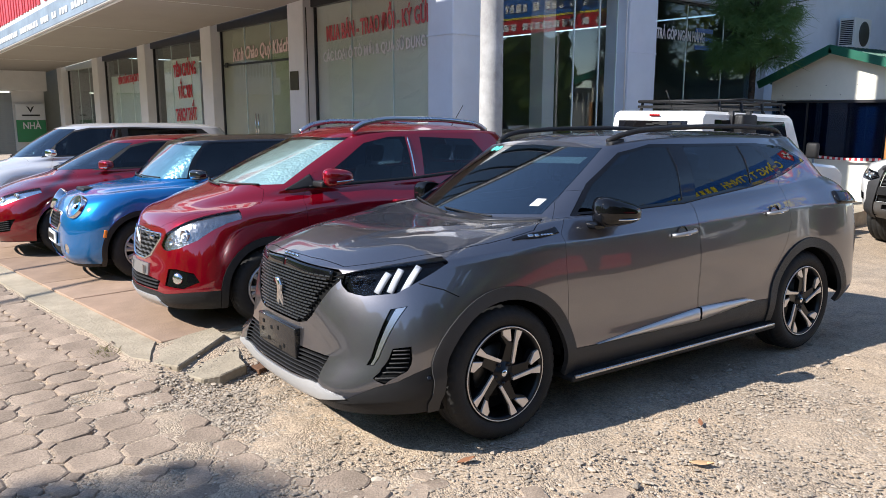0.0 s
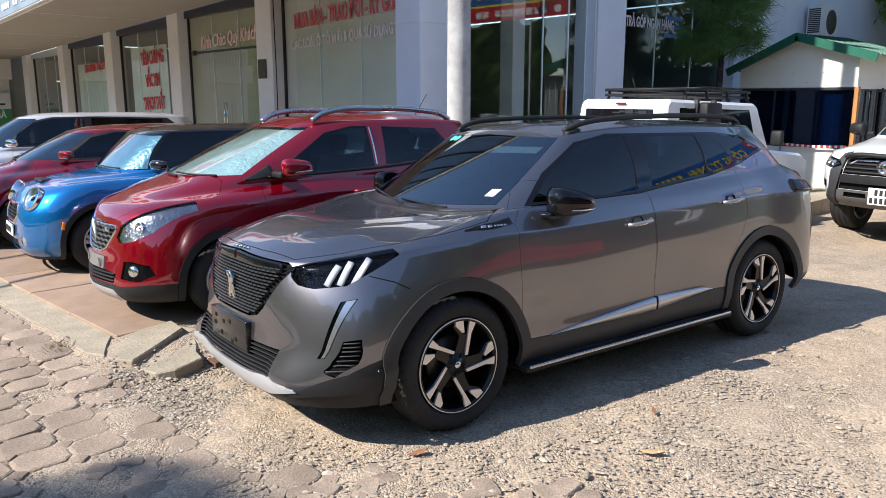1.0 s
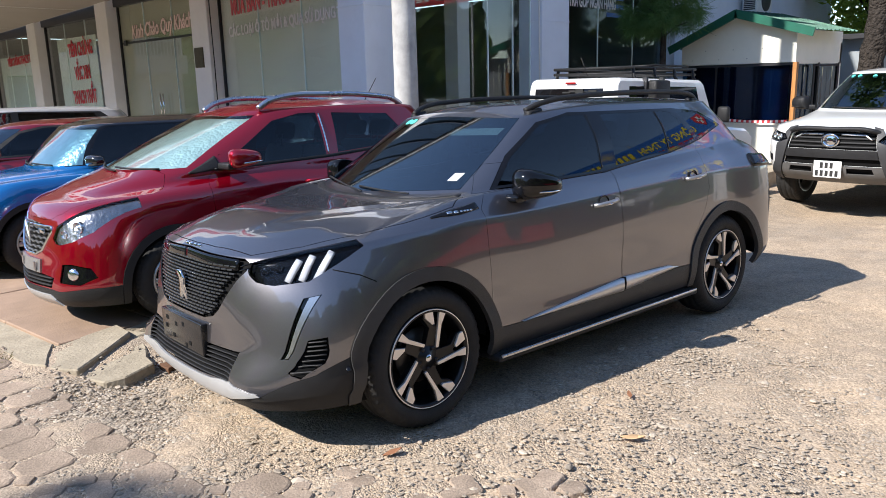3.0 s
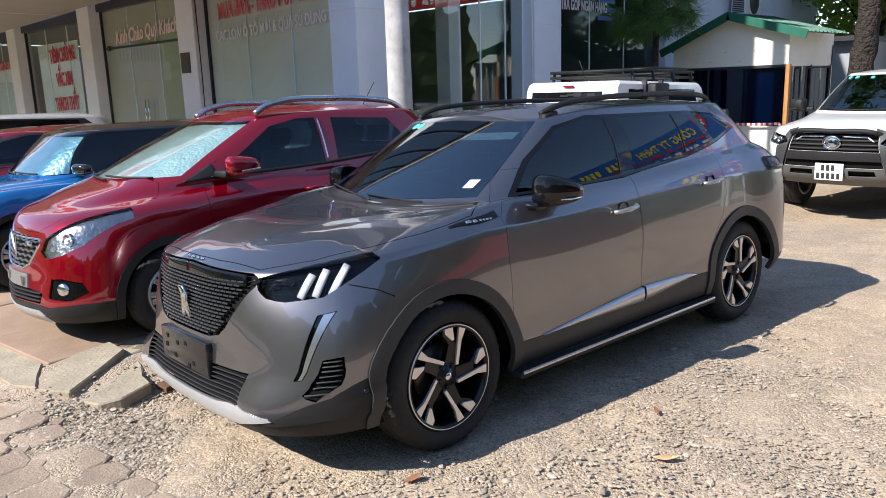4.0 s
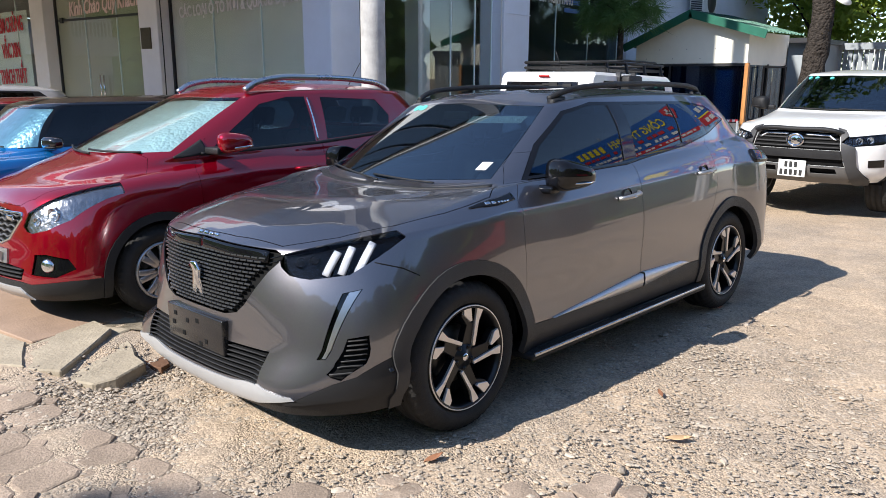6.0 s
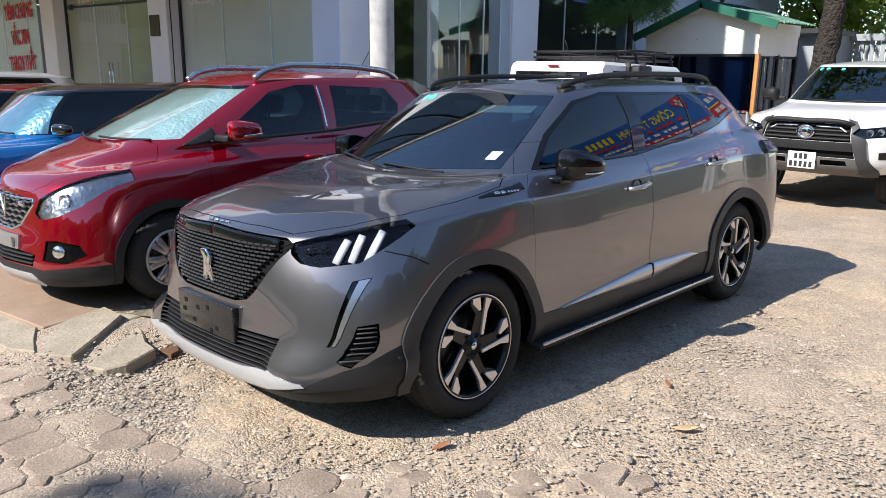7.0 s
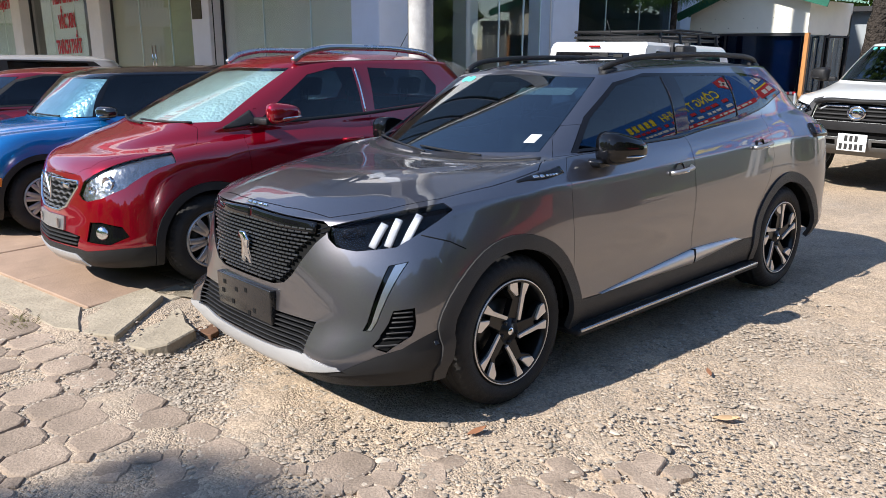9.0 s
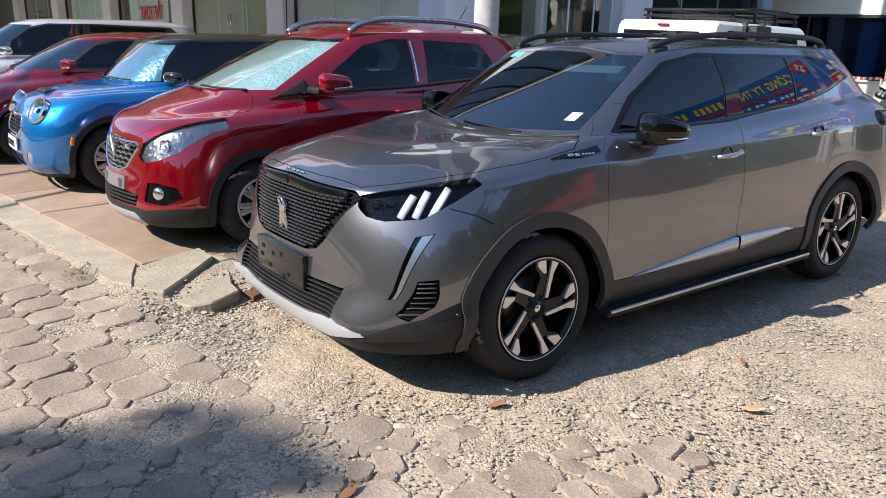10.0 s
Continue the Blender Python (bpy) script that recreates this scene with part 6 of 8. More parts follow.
            g = tube_bm([(hit.x + 0.006, y - 0.105, zh - 0.008), (hit.x + 0.030, y - 0.075, zh - 0.005), (hit.x + 0.036, y, zh), (hit.x + 0.032, y + 0.075, zh + 0.006), (hit.x + 0.006, y + 0.10, zh + 0.008)], 0.012, 10)
            part("handle", g if s > 0 else flip_x(g), ALLOY, door, "grey metal handle with chrome line")
            g = tube_bm([(hit.x + 0.02, y - 0.09, zh - 0.014), (hit.x + 0.044, y, zh - 0.006), (hit.x + 0.024, y + 0.085, zh - 0.000)], 0.006, 8)
            part("handle_chrome", g if s > 0 else flip_x(g), CHROME, door, "bright chrome handle edge")
    for o in ([(0.60, 0.396), (1.456, 0.462), (1.456, 0.388), (0.64, 0.392)], [(1.474, 0.466), (1.93, 0.456), (2.01, 0.436), (1.474, 0.390)]):
        for s in (1, -1):
            bm, rows, k = bmesh.new(), [], 24
            line = lambda ps, y: next(p[1] + (q[1] - p[1]) * (y - p[0]) / (q[0] - p[0]) for p, q in zip(ps, ps[1:]) if p[0] - 1e-6 <= y <= q[0] + 1e-6)
            tops, bots = ([o[0], o[1]], [o[0], o[2]]) if o[0][0] < 1 else ([o[0], o[1], o[2]], [o[3], o[2]])
            for i in range(k + 1):
                y = tops[0][0] + (tops[-1][0] - tops[0][0]) * i / k
                zt, zb = line(tops, y), line(bots, y)
                edge = [tree.ray_cast(Vector((2, y, z)), Vector((-1, 0, 0)))[0] for z in (zt, zb)]
                p, q = [Vector((max(e.x for e in edge) + 0.010, e.y, e.z)) for e in edge]
                mid = (p + q) / 2 + Vector((0.005, 0, 0))
                rows.append([bm.verts.new(x) for x in (p - Vector((0.03, 0, 0)), p, mid, q, q - Vector((0.03, 0, 0)))])
            for a, b in zip(rows, rows[1:]):
                for j in range(4):
                    bm.faces.new((a[j], b[j], b[j + 1], a[j + 1]))
            bmesh.ops.recalc_face_normals(bm, faces=bm.faces[:])
            part("door_strip", bm if s > 0 else flip_x(bm), STRIP, root, "tapered satin silver door strip")
    for s in (1, -1):
        st = box_bm(0.74, 0.925, 0.40, 2.20, 0.225, 0.262, 0.012)
        board = part("side_step", st if s > 0 else flip_x(st), TRIM, root, "black side step with silver edge")
        e = box_bm(0.914, 0.930, 0.415, 2.185, 0.248, 0.266, 0.005)
        part("step_edge", e if s > 0 else flip_x(e), SATIN, board, "satin silver step edge")
        for y0 in (0.5, 1.25):
            e = boxes_bm([(0.80 + 0.03 * i, 0.815 + 0.03 * i, y0, y0 + 0.65, 0.260, 0.266) for i in range(3)])
            part("step_tread", e if s > 0 else flip_x(e), RUBBER, board)
        # door mirror
        ms = mirror_shell(0.140, 0.070, 0.100, 0.34)
        put = pose(0.872, 0.750, 1.088, 0, 2, 72)
        bmesh.ops.transform(ms, matrix=put, verts=ms.verts[:])
        mo = part("door_mirror", ms if s > 0 else flip_x(ms), GLOSS, root, "gloss black door mirror folded in")
        line = strip_bm([(put @ Vector((-0.122 + 0.25 * f, -0.104 * math.sin(math.pi * (0.12 + 0.76 * f)), -0.034 + 0.004 * f)), put.to_3x3() @ Vector((0, -1, 0.1))) for f in [i / 14 for i in range(15)]], 0.008, 0.005)
        part("mirror_moulding", line if s > 0 else flip_x(line), CHROME, mo, "thin chrome line")
        arm = box_bm(0.74, 0.875, 0.60, 0.68, 1.005, 1.045, 0.014)
        part("mirror_arm", arm if s > 0 else flip_x(arm), GLOSS, mo)
        # wing badge plate
        bp = strip_bm(on(tree, [(0.105, 0.990), (0.17, 0.998), (0.30, 1.008), (0.385, 1.018)], "x", out=0.001), lambda f: 0.012 + 0.03 * min(1, f * 2.2), 0.003)
        bo = part("wing_badge", bp if s > 0 else flip_x(bp), GLOSS, root, "gloss black badge plate")
        for y0, y1 in ((0.195, 0.225), (0.232, 0.255), (0.268, 0.282), (0.289, 0.301), (0.308, 0.322), (0.329, 0.343)):
            b = strip_bm(on(tree, [(y0, 1.001), (y1, 1.003)], "x", out=0.004, step=0.01), 0.016 if y0 < 0.26 else 0.010, 0.002)
            part("badge_bar", b if s > 0 else flip_x(b), CHROME, bo)
        # roof rail
        rl = [(0.505, 1.06, 1.452), (0.525, 1.12, 1.478), (0.545, 1.22, 1.502), (0.560, 1.45, 1.520), (0.565, 1.9, 1.528), (0.548, 2.4, 1.520), (0.535, 2.62, 1.508), (0.520, 2.74, 1.488), (0.505, 2.80, 1.462)]
        rb = tube_bm(spline(rl, 4), 0.0165, 10)
        part("roof_rail", rb if s > 0 else flip_x(rb), TRIM, root, "black roof rail")
        for o in ([(0.52, 1.06), (0.524, 1.16)], [(0.52, 2.70), (0.515, 2.79)]):
            foot = strip_bm(on(tree, o, "z", out=0.004), 0.045, 0.012)
            part("rail_foot", foot if s > 0 else flip_x(foot), TRIM, root)
        # tail lamp
        tl = strip_bm(on(tree, [(2.93, 1.03), (3.05, 1.025), (3.17, 1.02)], "x", out=0.004), 0.10, 0.012)
        part("tail_lamp", tl if s > 0 else flip_x(tl), GLOSS, root, "smoked dark tail lamp")
        cap = strip_bm(on(tree, [(-0.47, 0.42), (-0.452, 0.42)], "x", out=0.001, step=0.006), 0.022, 0.002)
        part("parking_sensor", cap if s > 0 else flip_x(cap), GLOSS, root)
    b = lathe_bm([(0.0, 0.0), (0.012, -0.001), (0.014, 0.004)], 14, "y")
    for s in (1, -1):
        b = strip_bm(on(tree, [(-0.44, 0.838), (-0.338, 0.805), (-0.269, 0.766)], "x", out=0.0002), 0.005, 0.0012)
        part("bumper_seam", b if s > 0 else flip_x(b), UNDER, root)
    # model letters on the bonnet's edge, as plain bars
    for i in range(4):
        hit, no, _, _ = tree.ray_cast(Vector((0.02 + 0.045 * i, -3, 0.905)), Vector((0, 1, 0)))
        w = box_bm(-0.017, 0.017, -0.004, 0.003, -0.008, 0.008, 0.002, 1)
        bmesh.ops.transform(w, matrix=pose(0.02 + 0.045 * i - 0.09, hit.y - 0.001, 0.908, -25), verts=w.verts[:])
        part("bonnet_letter", w, CHROME, root)
    # windscreen furniture
    scr = lambda x, z, out: (lambda h: h[0] + h[1].normalized() * out * (1 if h[1].y < 0 else -1))(tree.ray_cast(Vector((x, -3, z)), Vector((0, 1, 0))))
    def flat_on_screen(name, x0, x1, z0, z1, material, label, out=-0.006, rounded=False):
        bm = bmesh.new()
        if rounded:
            cx, cz, rx, rz = (x0 + x1) / 2, (z0 + z1) / 2, (x1 - x0) / 2, (z1 - z0) / 2
            ps = [(cx + rx * math.cos(a), cz + rz * math.sin(a)) for a in [2 * math.pi * i / 20 for i in range(20)]]
        else:
            ps = [(x0, z0), (x1, z0), (x1, z1), (x0, z1)]
        bm.faces.new([bm.verts.new(Vector((math.copysign(1, x), 1, 1)) * scr(abs(x), z, out)) if x < 0 else bm.verts.new(scr(x, z, out)) for x, z in ps])
        thick(part(name, bm, material, root, label, smooth=False), 0.001)
    flat_on_screen("inspection_sticker", 0.505, 0.555, 1.115, 1.150, PLATE, "small white paper sticker", 0.001)
    flat_on_screen("toll_sticker", -0.40, -0.335, 1.39, 1.42, GREEN_STICKER, "round green sticker", 0.001, rounded=True)
    flat_on_screen("toll_sticker", -0.34, -0.275, 1.392, 1.422, GREEN_STICKER, "round green sticker", 0.001, rounded=True)
    flat_on_screen("sun_visor", 0.10, 0.45, 1.37, 1.405, SHADE_PALE, "pale sun visor", -0.05)
    mb = box_bm(-0.10, 0.10, 0.86, 0.885, 1.34, 1.39, 0.012)
    part("inner_mirror", mb, CABIN, root)
    for a in ([(-0.02, 0.27, 1.052), (-0.28, 0.335, 1.068), (-0.58, 0.42, 1.095)], [(0.36, 0.31, 1.056), (0.16, 0.30, 1.062), (-0.10, 0.315, 1.072)]):
        part("wiper", tube_bm(spline(a, 5), 0.0055, 6), TRIM, root, "black wiper arm")
    cw = whole(strip_bm(on(tree, [(0.001, 0.245), (0.3, 0.262), (0.55, 0.335), (0.66, 0.41)], "z", out=0.002), 0.05, 0.004))
    part("cowl", cw, TRIM, root, "black plastic cowl")
    tidy(sh.bm, 0.004)
    thick(part("body", whole(sh.bm), PAINT_GREY, root, "grey metallic bodywork"), 0.006)
    cabin(root, 0.35, 0.45, 2.5, 0.72, 1.02, tall=0.9)
    part("headliner", box_bm(-0.50, 0.50, 1.05, 2.7, 1.425, 1.435), CABIN, root, smooth=False)
    underbody(root, 0.84, WB, -0.72, 3.40, 0.20, R)
    # added plate that keeps sun from leaking under the bumper onto the ground
    part("undertray", poly_bm([(-0.80, -0.30), (-0.74, -0.50), (-0.56, -0.69), (-0.28, -0.755), (0.28, -0.755), (0.56, -0.69), (0.74, -0.50), (0.80, -0.30)], (0.215, 0.245), "z"), UNDER, root, smooth=False)
    wheels(root, 0.868, WB, R, 0.240, 0.215, "cut", 5, (0.0, 0.30, 1.0, 2.0))
    return root


ARCH_TRIM = mat("dusty_grey_plastic", (0.032, 0.031, 0.031), 0.5, 0, 0, 0.45, 0.3, 9, 0.2, 900, 0.1)
GRILLE_BLACK = mat("gloss_black_grille", (0.035, 0.035, 0.037), 0.28, 0, 0.3, 0.6, 0.3, 20)
GLOSS_PLATE = mat("scuffed_black_plastic", (0.016, 0.015, 0.015), 0.2, 0, 0, 0.5, 0.4, 16, 0.1, 60, 0.12)
STRIP = mat("pale_satin_strip", (0.66, 0.64, 0.62), 0.38, 0.75, 0, 0.5, 0.06, 20)
GLASS_LENS = glass_mat("smoked_lens", (0.86, 0.87, 0.89), 0, 0.008)
GREEN_STICKER = mat("green_sticker", (0.08, 0.5, 0.42), 0.5, 0, 0, 0.5, 0.1, 40)
SHADE_PALE = mat("pale_visor_cloth", (0.6, 0.62, 0.6), 0.8, 0, 0, 0.3, 0.1, 20)
GLASS_SIDE = glass_mat("deep_tinted_glass", (0.16, 0.22, 0.30), 0, 0.048)
grey_car(pose(0, 0, -0.0258, 0, -1.7, 0))

# ---- the other cars ----
FOIL = cells(mat("crinkled_foil_sunshade", (0.72, 0.88, 0.86), 0.3, 0.6, 0, 0.5, 0.25, 7, 0.6, 12), 44, 0.45)
FOIL_BLUE = cells(mat("bluish_foil_sunshade", (0.20, 0.36, 0.48), 0.3, 0.6, 0, 0.5, 0.45, 7, 0.5, 9), 30, 0.30)
GRILLE_GREY = mat("grey_grille_plastic", (0.17, 0.17, 0.175), 0.35, 0.6, 0, 0.5, 0.15, 20)
GLASS_RED = glass_mat("blue_tinted_car_glass", (0.42, 0.50, 0.56), 0, 0.045)
LAMP_GREY = mat("facetted_lamp_reflector", (0.34, 0.35, 0.37), 0.22, 0.9, 0, 0.5, 0.5, 26, 0.6, 34)
GLASS_SCREEN = glass_mat("clear_windscreen", (0.90, 0.95, 0.94), 0, 0.05)


def dress(root, sh, s, paint):
    """Cut and fit the panels, glass and lamps that a car's plan names, then its wheels and cabin."""
    tree = BVHTree.FromBMesh(sh.bm)
    R, wb, w = s["R"], s["wb"], s["w"]
    front = lambda c, n: c.y < 0.15 and n.y < -0.08
    both = lambda name, bm, m, label="", t=0.005: pair(name, bm, m, root, label, t)
    axle = s.get("axle", 0.0)
    for y in (axle, wb):
        near = lambda c, n: abs(c.y - y) < R + 0.3 and c.x > 0.4 and c.z < R * 2 + 0.3
        sh.take(arch(y, R - 0.01, R + 0.042), "x", near, drop=True)
        if s.get("arch"):
            rr = R + 0.042 + s["arch"]
            trim = sh.take([(y + rr * math.cos(a), R - 0.01 + rr * math.sin(a)) for a in [math.pi * (i / 20 * 1.12 - 0.06) for i in range(21)]] + [(y - rr, 0.05), (y + rr, 0.05)], "x", near)
            both("arch_trim", push(gap(trim, 0.0015), 0.008), TRIM, "black plastic wheel arch trim", 0.02)
    ws = whole(sh.take(s["screen"], "y", lambda c, n: c.y < s["screen_y"] and c.z > s["screen"][0][1] - 0.08 and n.y < 0.0))
    if s.get("shade"):
        thick(part("sunshade", push(ws.copy(), -0.03), s["shade"], root, "crinkled silver foil sunshade behind the windscreen"), 0.002)
    thick(part("windscreen", gap(ws, 0.003), s.get("screen_glass", GLASS_SCREEN), root, "car windscreen"), 0.004)
    if s.get("back"):
        rw = whole(sh.take(s["back"], "y", lambda c, n: c.y > wb and c.z > s["back"][0][1] - 0.08 and n.y > 0.0))
        thick(part("rear_window", gap(rw, 0.003), GLASS_DARK, root), 0.004)
    fr = Shell(sh.take(s["frame"], "x", lambda c, n: n.x > 0.2 and c.z > s["frame"][0][1] - 0.15))
    for o in s["windows"]:
        both("door_window", gap(fr.take(o, "x"), 0.001), s.get("side_glass", GLASS_DARK), "tinted side glass", 0.004)
    both("window_frame", fr.bm, s.get("frame_mat", TRIM), "black window surround", 0.008)
    for o in s.get("mouldings", []):
        for k in (1, -1):
            b = strip_bm(on(tree, o, "x", out=0.002), 0.012, 0.004)
            part("window_moulding", b if k > 0 else flip_x(b), CHROME, root)
    if s.get("lamp"):
        lamp = sh.take(s["lamp"], s.get("lamp_axis", "y"), lambda c, n: c.y < 0.1 and c.x > 0.15 and c.z > 0.4)
        if "lamp_end" in s:
            lamp = Shell(lamp)
            join_bm(sh.bm, lamp.take([(s["lamp_end"], 0.2), (1, 0.2), (1, 1.4), (s["lamp_end"], 1.4)], "x"))
            lamp = lamp.bm
        for k in (1, -1):
            lens = lamp.copy() if k > 0 else mirrored(lamp)
            base = lamp.copy() if k > 0 else mirrored(lamp)
            hl = thick(part("headlight", push(base, -0.020), s.get("lamp_in", LAMP_CHROME), root, s["lamp_label"]), 0.01)
            thick(part("lens", gap(lens, 0.002), GLASS_CLEAR, hl, "clear lamp cover"), 0.003)
            for x, z, r in s.get("bulbs", ()):
                hit, no, _, _ = tree.ray_cast(Vector((x, -3, z)), Vector((0, 1, 0)))
                if hit:
                    p = lathe_bm([(0.0, -0.002), (r * 0.16, 0.0), (r * 0.2, 0.022), (r * 0.6, 0.014), (r * 0.93, -0.002), (r, -0.004), (r * 1.03, 0.004), (r * 1.03, 0.024)], 24, "y")
                    bmesh.ops.transform(p, matrix=pose(x, hit.y + 0.014, z, 0, 0, 25), verts=p.verts[:])
                    part("reflector", p if k > 0 else flip_x(p), LAMP_CHROME, hl, "bright round reflector")
    if s.get("grille"):
        gr = whole(sh.take(s["grille"], "y", front))
        go = thick(part("grille", push(gap(gr, 0.002), -0.025), UNDER, root, s.get("grille_label", "black grille")), 0.006)
        z0, z1 = min(p[1] for p in s["grille"]), max(p[1] for p in s["grille"])
        n = s.get("grille_bars", 5)
        for i in range(n):
            z = z0 + (z1 - z0) * (i + 0.6) / (n + 0.2)
            xs = [p[0] + (q[0] - p[0]) * (z - p[1]) / (q[1] - p[1]) for p, q in zip(s["grille"], s["grille"][1:] + s["grille"][:1]) if (p[1] - z) * (q[1] - z) < 0]
            line = on(tree, [(0.001, z), (max(xs) - 0.004, z)], "y", out=-0.010)
            if s.get("wavy"):
                line = [(p + Vector((0, 0, 0.006 * math.sin(p.x * 70 + i * 3.1))), nn) for p, nn in on(tree, [(0.001, z), (max(xs) - 0.004, z)], "y", out=-0.010, step=0.01)]
            part("grille_bar", whole(strip_bm(line, s.get("bar_w", 0.012), 0.006)), s.get("bar_mat", TRIM), go)
        if s.get("grille_rim"):
            o = s["grille"][1:-1] if s["grille"][0][0] < 0 else s["grille"]
            part("grille_rim", whole(strip_bm(on(tree, [(0.001, o[0][1]), *o, (0.001, o[-1][1])], "y", out=0.003, step=0.012), s["grille_rim"], 0.006)), CHROME, go, "bright grille surround")
    for name, o, m, label, d in s.get("nose", ()):
        q = sh.take(o, "y", front)
        if min(p[0] for p in o) < 0:
            thick(part(name, push(gap(whole(q), 0.0015), d), m, root, label), 0.012)
        else:
            both(name, push(gap(q, 0.0015), d), m, label, 0.012)
    if s.get("bonnet"):
        hood = whole(sh.take(s["bonnet"], "z", lambda c, n: n.z > 0.3))
        part("bonnet_underside", push(hood.copy(), -0.012), UNDER, root)
        thick(part("bonnet", gap(hood, 0.0025), s.get("bonnet_paint", paint), root, "car bonnet"), 0.006)
    if s.get("sill"):
        both("sill_cladding", gap(sh.take(s["sill"], "x", lambda c, n: c.x > 0.5), 0.0015), TRIM, "black plastic sill", 0.008)
    for o in s.get("doors", ()):
        d = sh.take(o, "x", lambda c, n: n.x > 0.3)
        ins = push(d.copy(), -0.012)
        y, z = o[-1]
        for k in (1, -1):
            door = thick(part("door", gap(d.copy() if k > 0 else mirrored(d), 0.0022), paint, root, "car door"), 0.006)
            part("door_shell", ins.copy() if k > 0 else mirrored(ins), UNDER, door)
            hy, hz = max(p[0] for p in o) - 0.20, s["handle_z"]
            hit, _, _, _ = tree.ray_cast(Vector((2, hy, hz)), Vector((-1, 0, 0)))
            g = tube_bm([(hit.x, hy - 0.09, hz - 0.004), (hit.x + 0.03, hy - 0.06, hz), (hit.x + 0.034, hy, hz), (hit.x + 0.03, hy + 0.06, hz), (hit.x, hy + 0.09, hz + 0.004)], 0.012, 8)
            part("handle", g if k > 0 else flip_x(g), s.get("handle_mat", paint), door, "door handle")
    mx, my, mz, mw, mh = s["mirror"]
    for k in (1, -1):
        ms = mirror_shell(mw, mh, mh * 1.25, 0.30 if s.get("folded") else 0.16)
        if s.get("folded"):
            put = pose(mx, my, mz, 0, -4, 74)
            bmesh.ops.transform(ms, matrix=put, verts=ms.verts[:])
            mo = part("door_mirror", ms if k > 0 else flip_x(ms), s.get("mirror_paint", paint), root, "car door mirror folded in")
            arm = box_bm(mx - 0.16, mx + 0.01, my - mw - 0.02, my - mw * 0.35, mz - mh - 0.012, mz - mh * 0.45, 0.012)
            part("mirror_arm", arm if k > 0 else flip_x(arm), TRIM, mo)
            st = strip_bm([(put @ Vector((-mw * 0.9 + 1.85 * mw * f, -mh * 1.22 * math.sin(math.pi * (0.1 + 0.8 * f)), -mh * 0.5)), put.to_3x3() @ Vector((0, -1, 0))) for f in [i / 12 for i in range(13)]], 0.012, 0.006)
            part("mirror_strip", st if k > 0 else flip_x(st), CHROME, mo)
            rb = tube_bm(spline(s["rail"], 4), 0.023, 10)
            part("roof_rail", rb if k > 0 else flip_x(rb), SATIN, root, "silver roof rail")
            continue
        bmesh.ops.transform(ms, matrix=pose(mx, my, mz, 0, -4, 10), verts=ms.verts[:])
        mo = part("door_mirror", ms if k > 0 else flip_x(ms), s.get("mirror_paint", paint), root, "car door mirror")
        arm = box_bm(mx - mw - 0.08, mx - mw * 0.3, my - 0.02, my + 0.03, mz - mh - 0.01, mz - mh * 0.4, 0.01)
        part("mirror_arm", arm if k > 0 else flip_x(arm), TRIM, mo)
        st = strip_bm([(Vector((mx - mw * 0.9 + 1.85 * mw * f, my - mh * 1.25 * math.sin(math.pi * (0.1 + 0.8 * f)), mz - mh * 0.62)), Vector((0, -1, 0))) for f in [i / 12 for i in range(13)]], 0.014, 0.006)
        part("mirror_strip", st if k > 0 else flip_x(st), CHROME if s.get("mirror_strip") else TRIM, mo)
        gl = box_bm(mx - mw * 0.75, mx + mw * 0.75, my + mh * 0.42, my + mh * 0.46, mz - mh * 0.7, mz + mh * 0.7, 0.002, 1)
        part("mirror_glass", gl if k > 0 else flip_x(gl), CHROME, mo)
    for a in s.get("wipers", ()):
        ps = []
        for x, z in a:
            hit, _, _, _ = tree.ray_cast(Vector((abs(x), -3, z)), Vector((0, 1, 0)))
            ps.append((x, hit.y - 0.014, z + 0.006))
        part("wiper", tube_bm(spline(ps, 4), 0.008, 6), TRIM, root, "black wiper arm")
    tidy(sh.bm, 0.004)
    body = whole(sh.bm)
    mats = [paint]
    if s.get("roof_paint"):
        mats.append(s["roof_paint"])
        for f in body.faces:
            if f.calc_center_median().z > s["roof_z"]:
                f.material_index = 1
    thick(part("body", body, mats, root, "painted bodywork"), 0.006)
    cabin(root, 0.33, s["screen_y"] - 0.55, wb - 0.05, w * 0.80, s["belt"] - 0.04, ((-0.34, s["screen_y"] - 0.05), (0.34, s["screen_y"] - 0.05)), s["screen_y"] + 0.75, 0.34, s["screen_y"] - 0.42, s["belt"] - 0.02, min(1.1, (max(p[1] for p in s["screen"]) - 0.64) / 0.88))
    underbody(root, w - 0.04, wb, s["nose_y"], s["tail_y"], s.get("under", 0.17), R, axle)
    wheels(root, w - 0.022, wb, R, s.get("rim", R * 0.64), s.get("tyre_w", 0.18), s.get("wheel", "alloy"), s.get("spokes", 6), s.get("spin", (0.2, 0.9, 1.4, 2.0)), axle)
    return tree


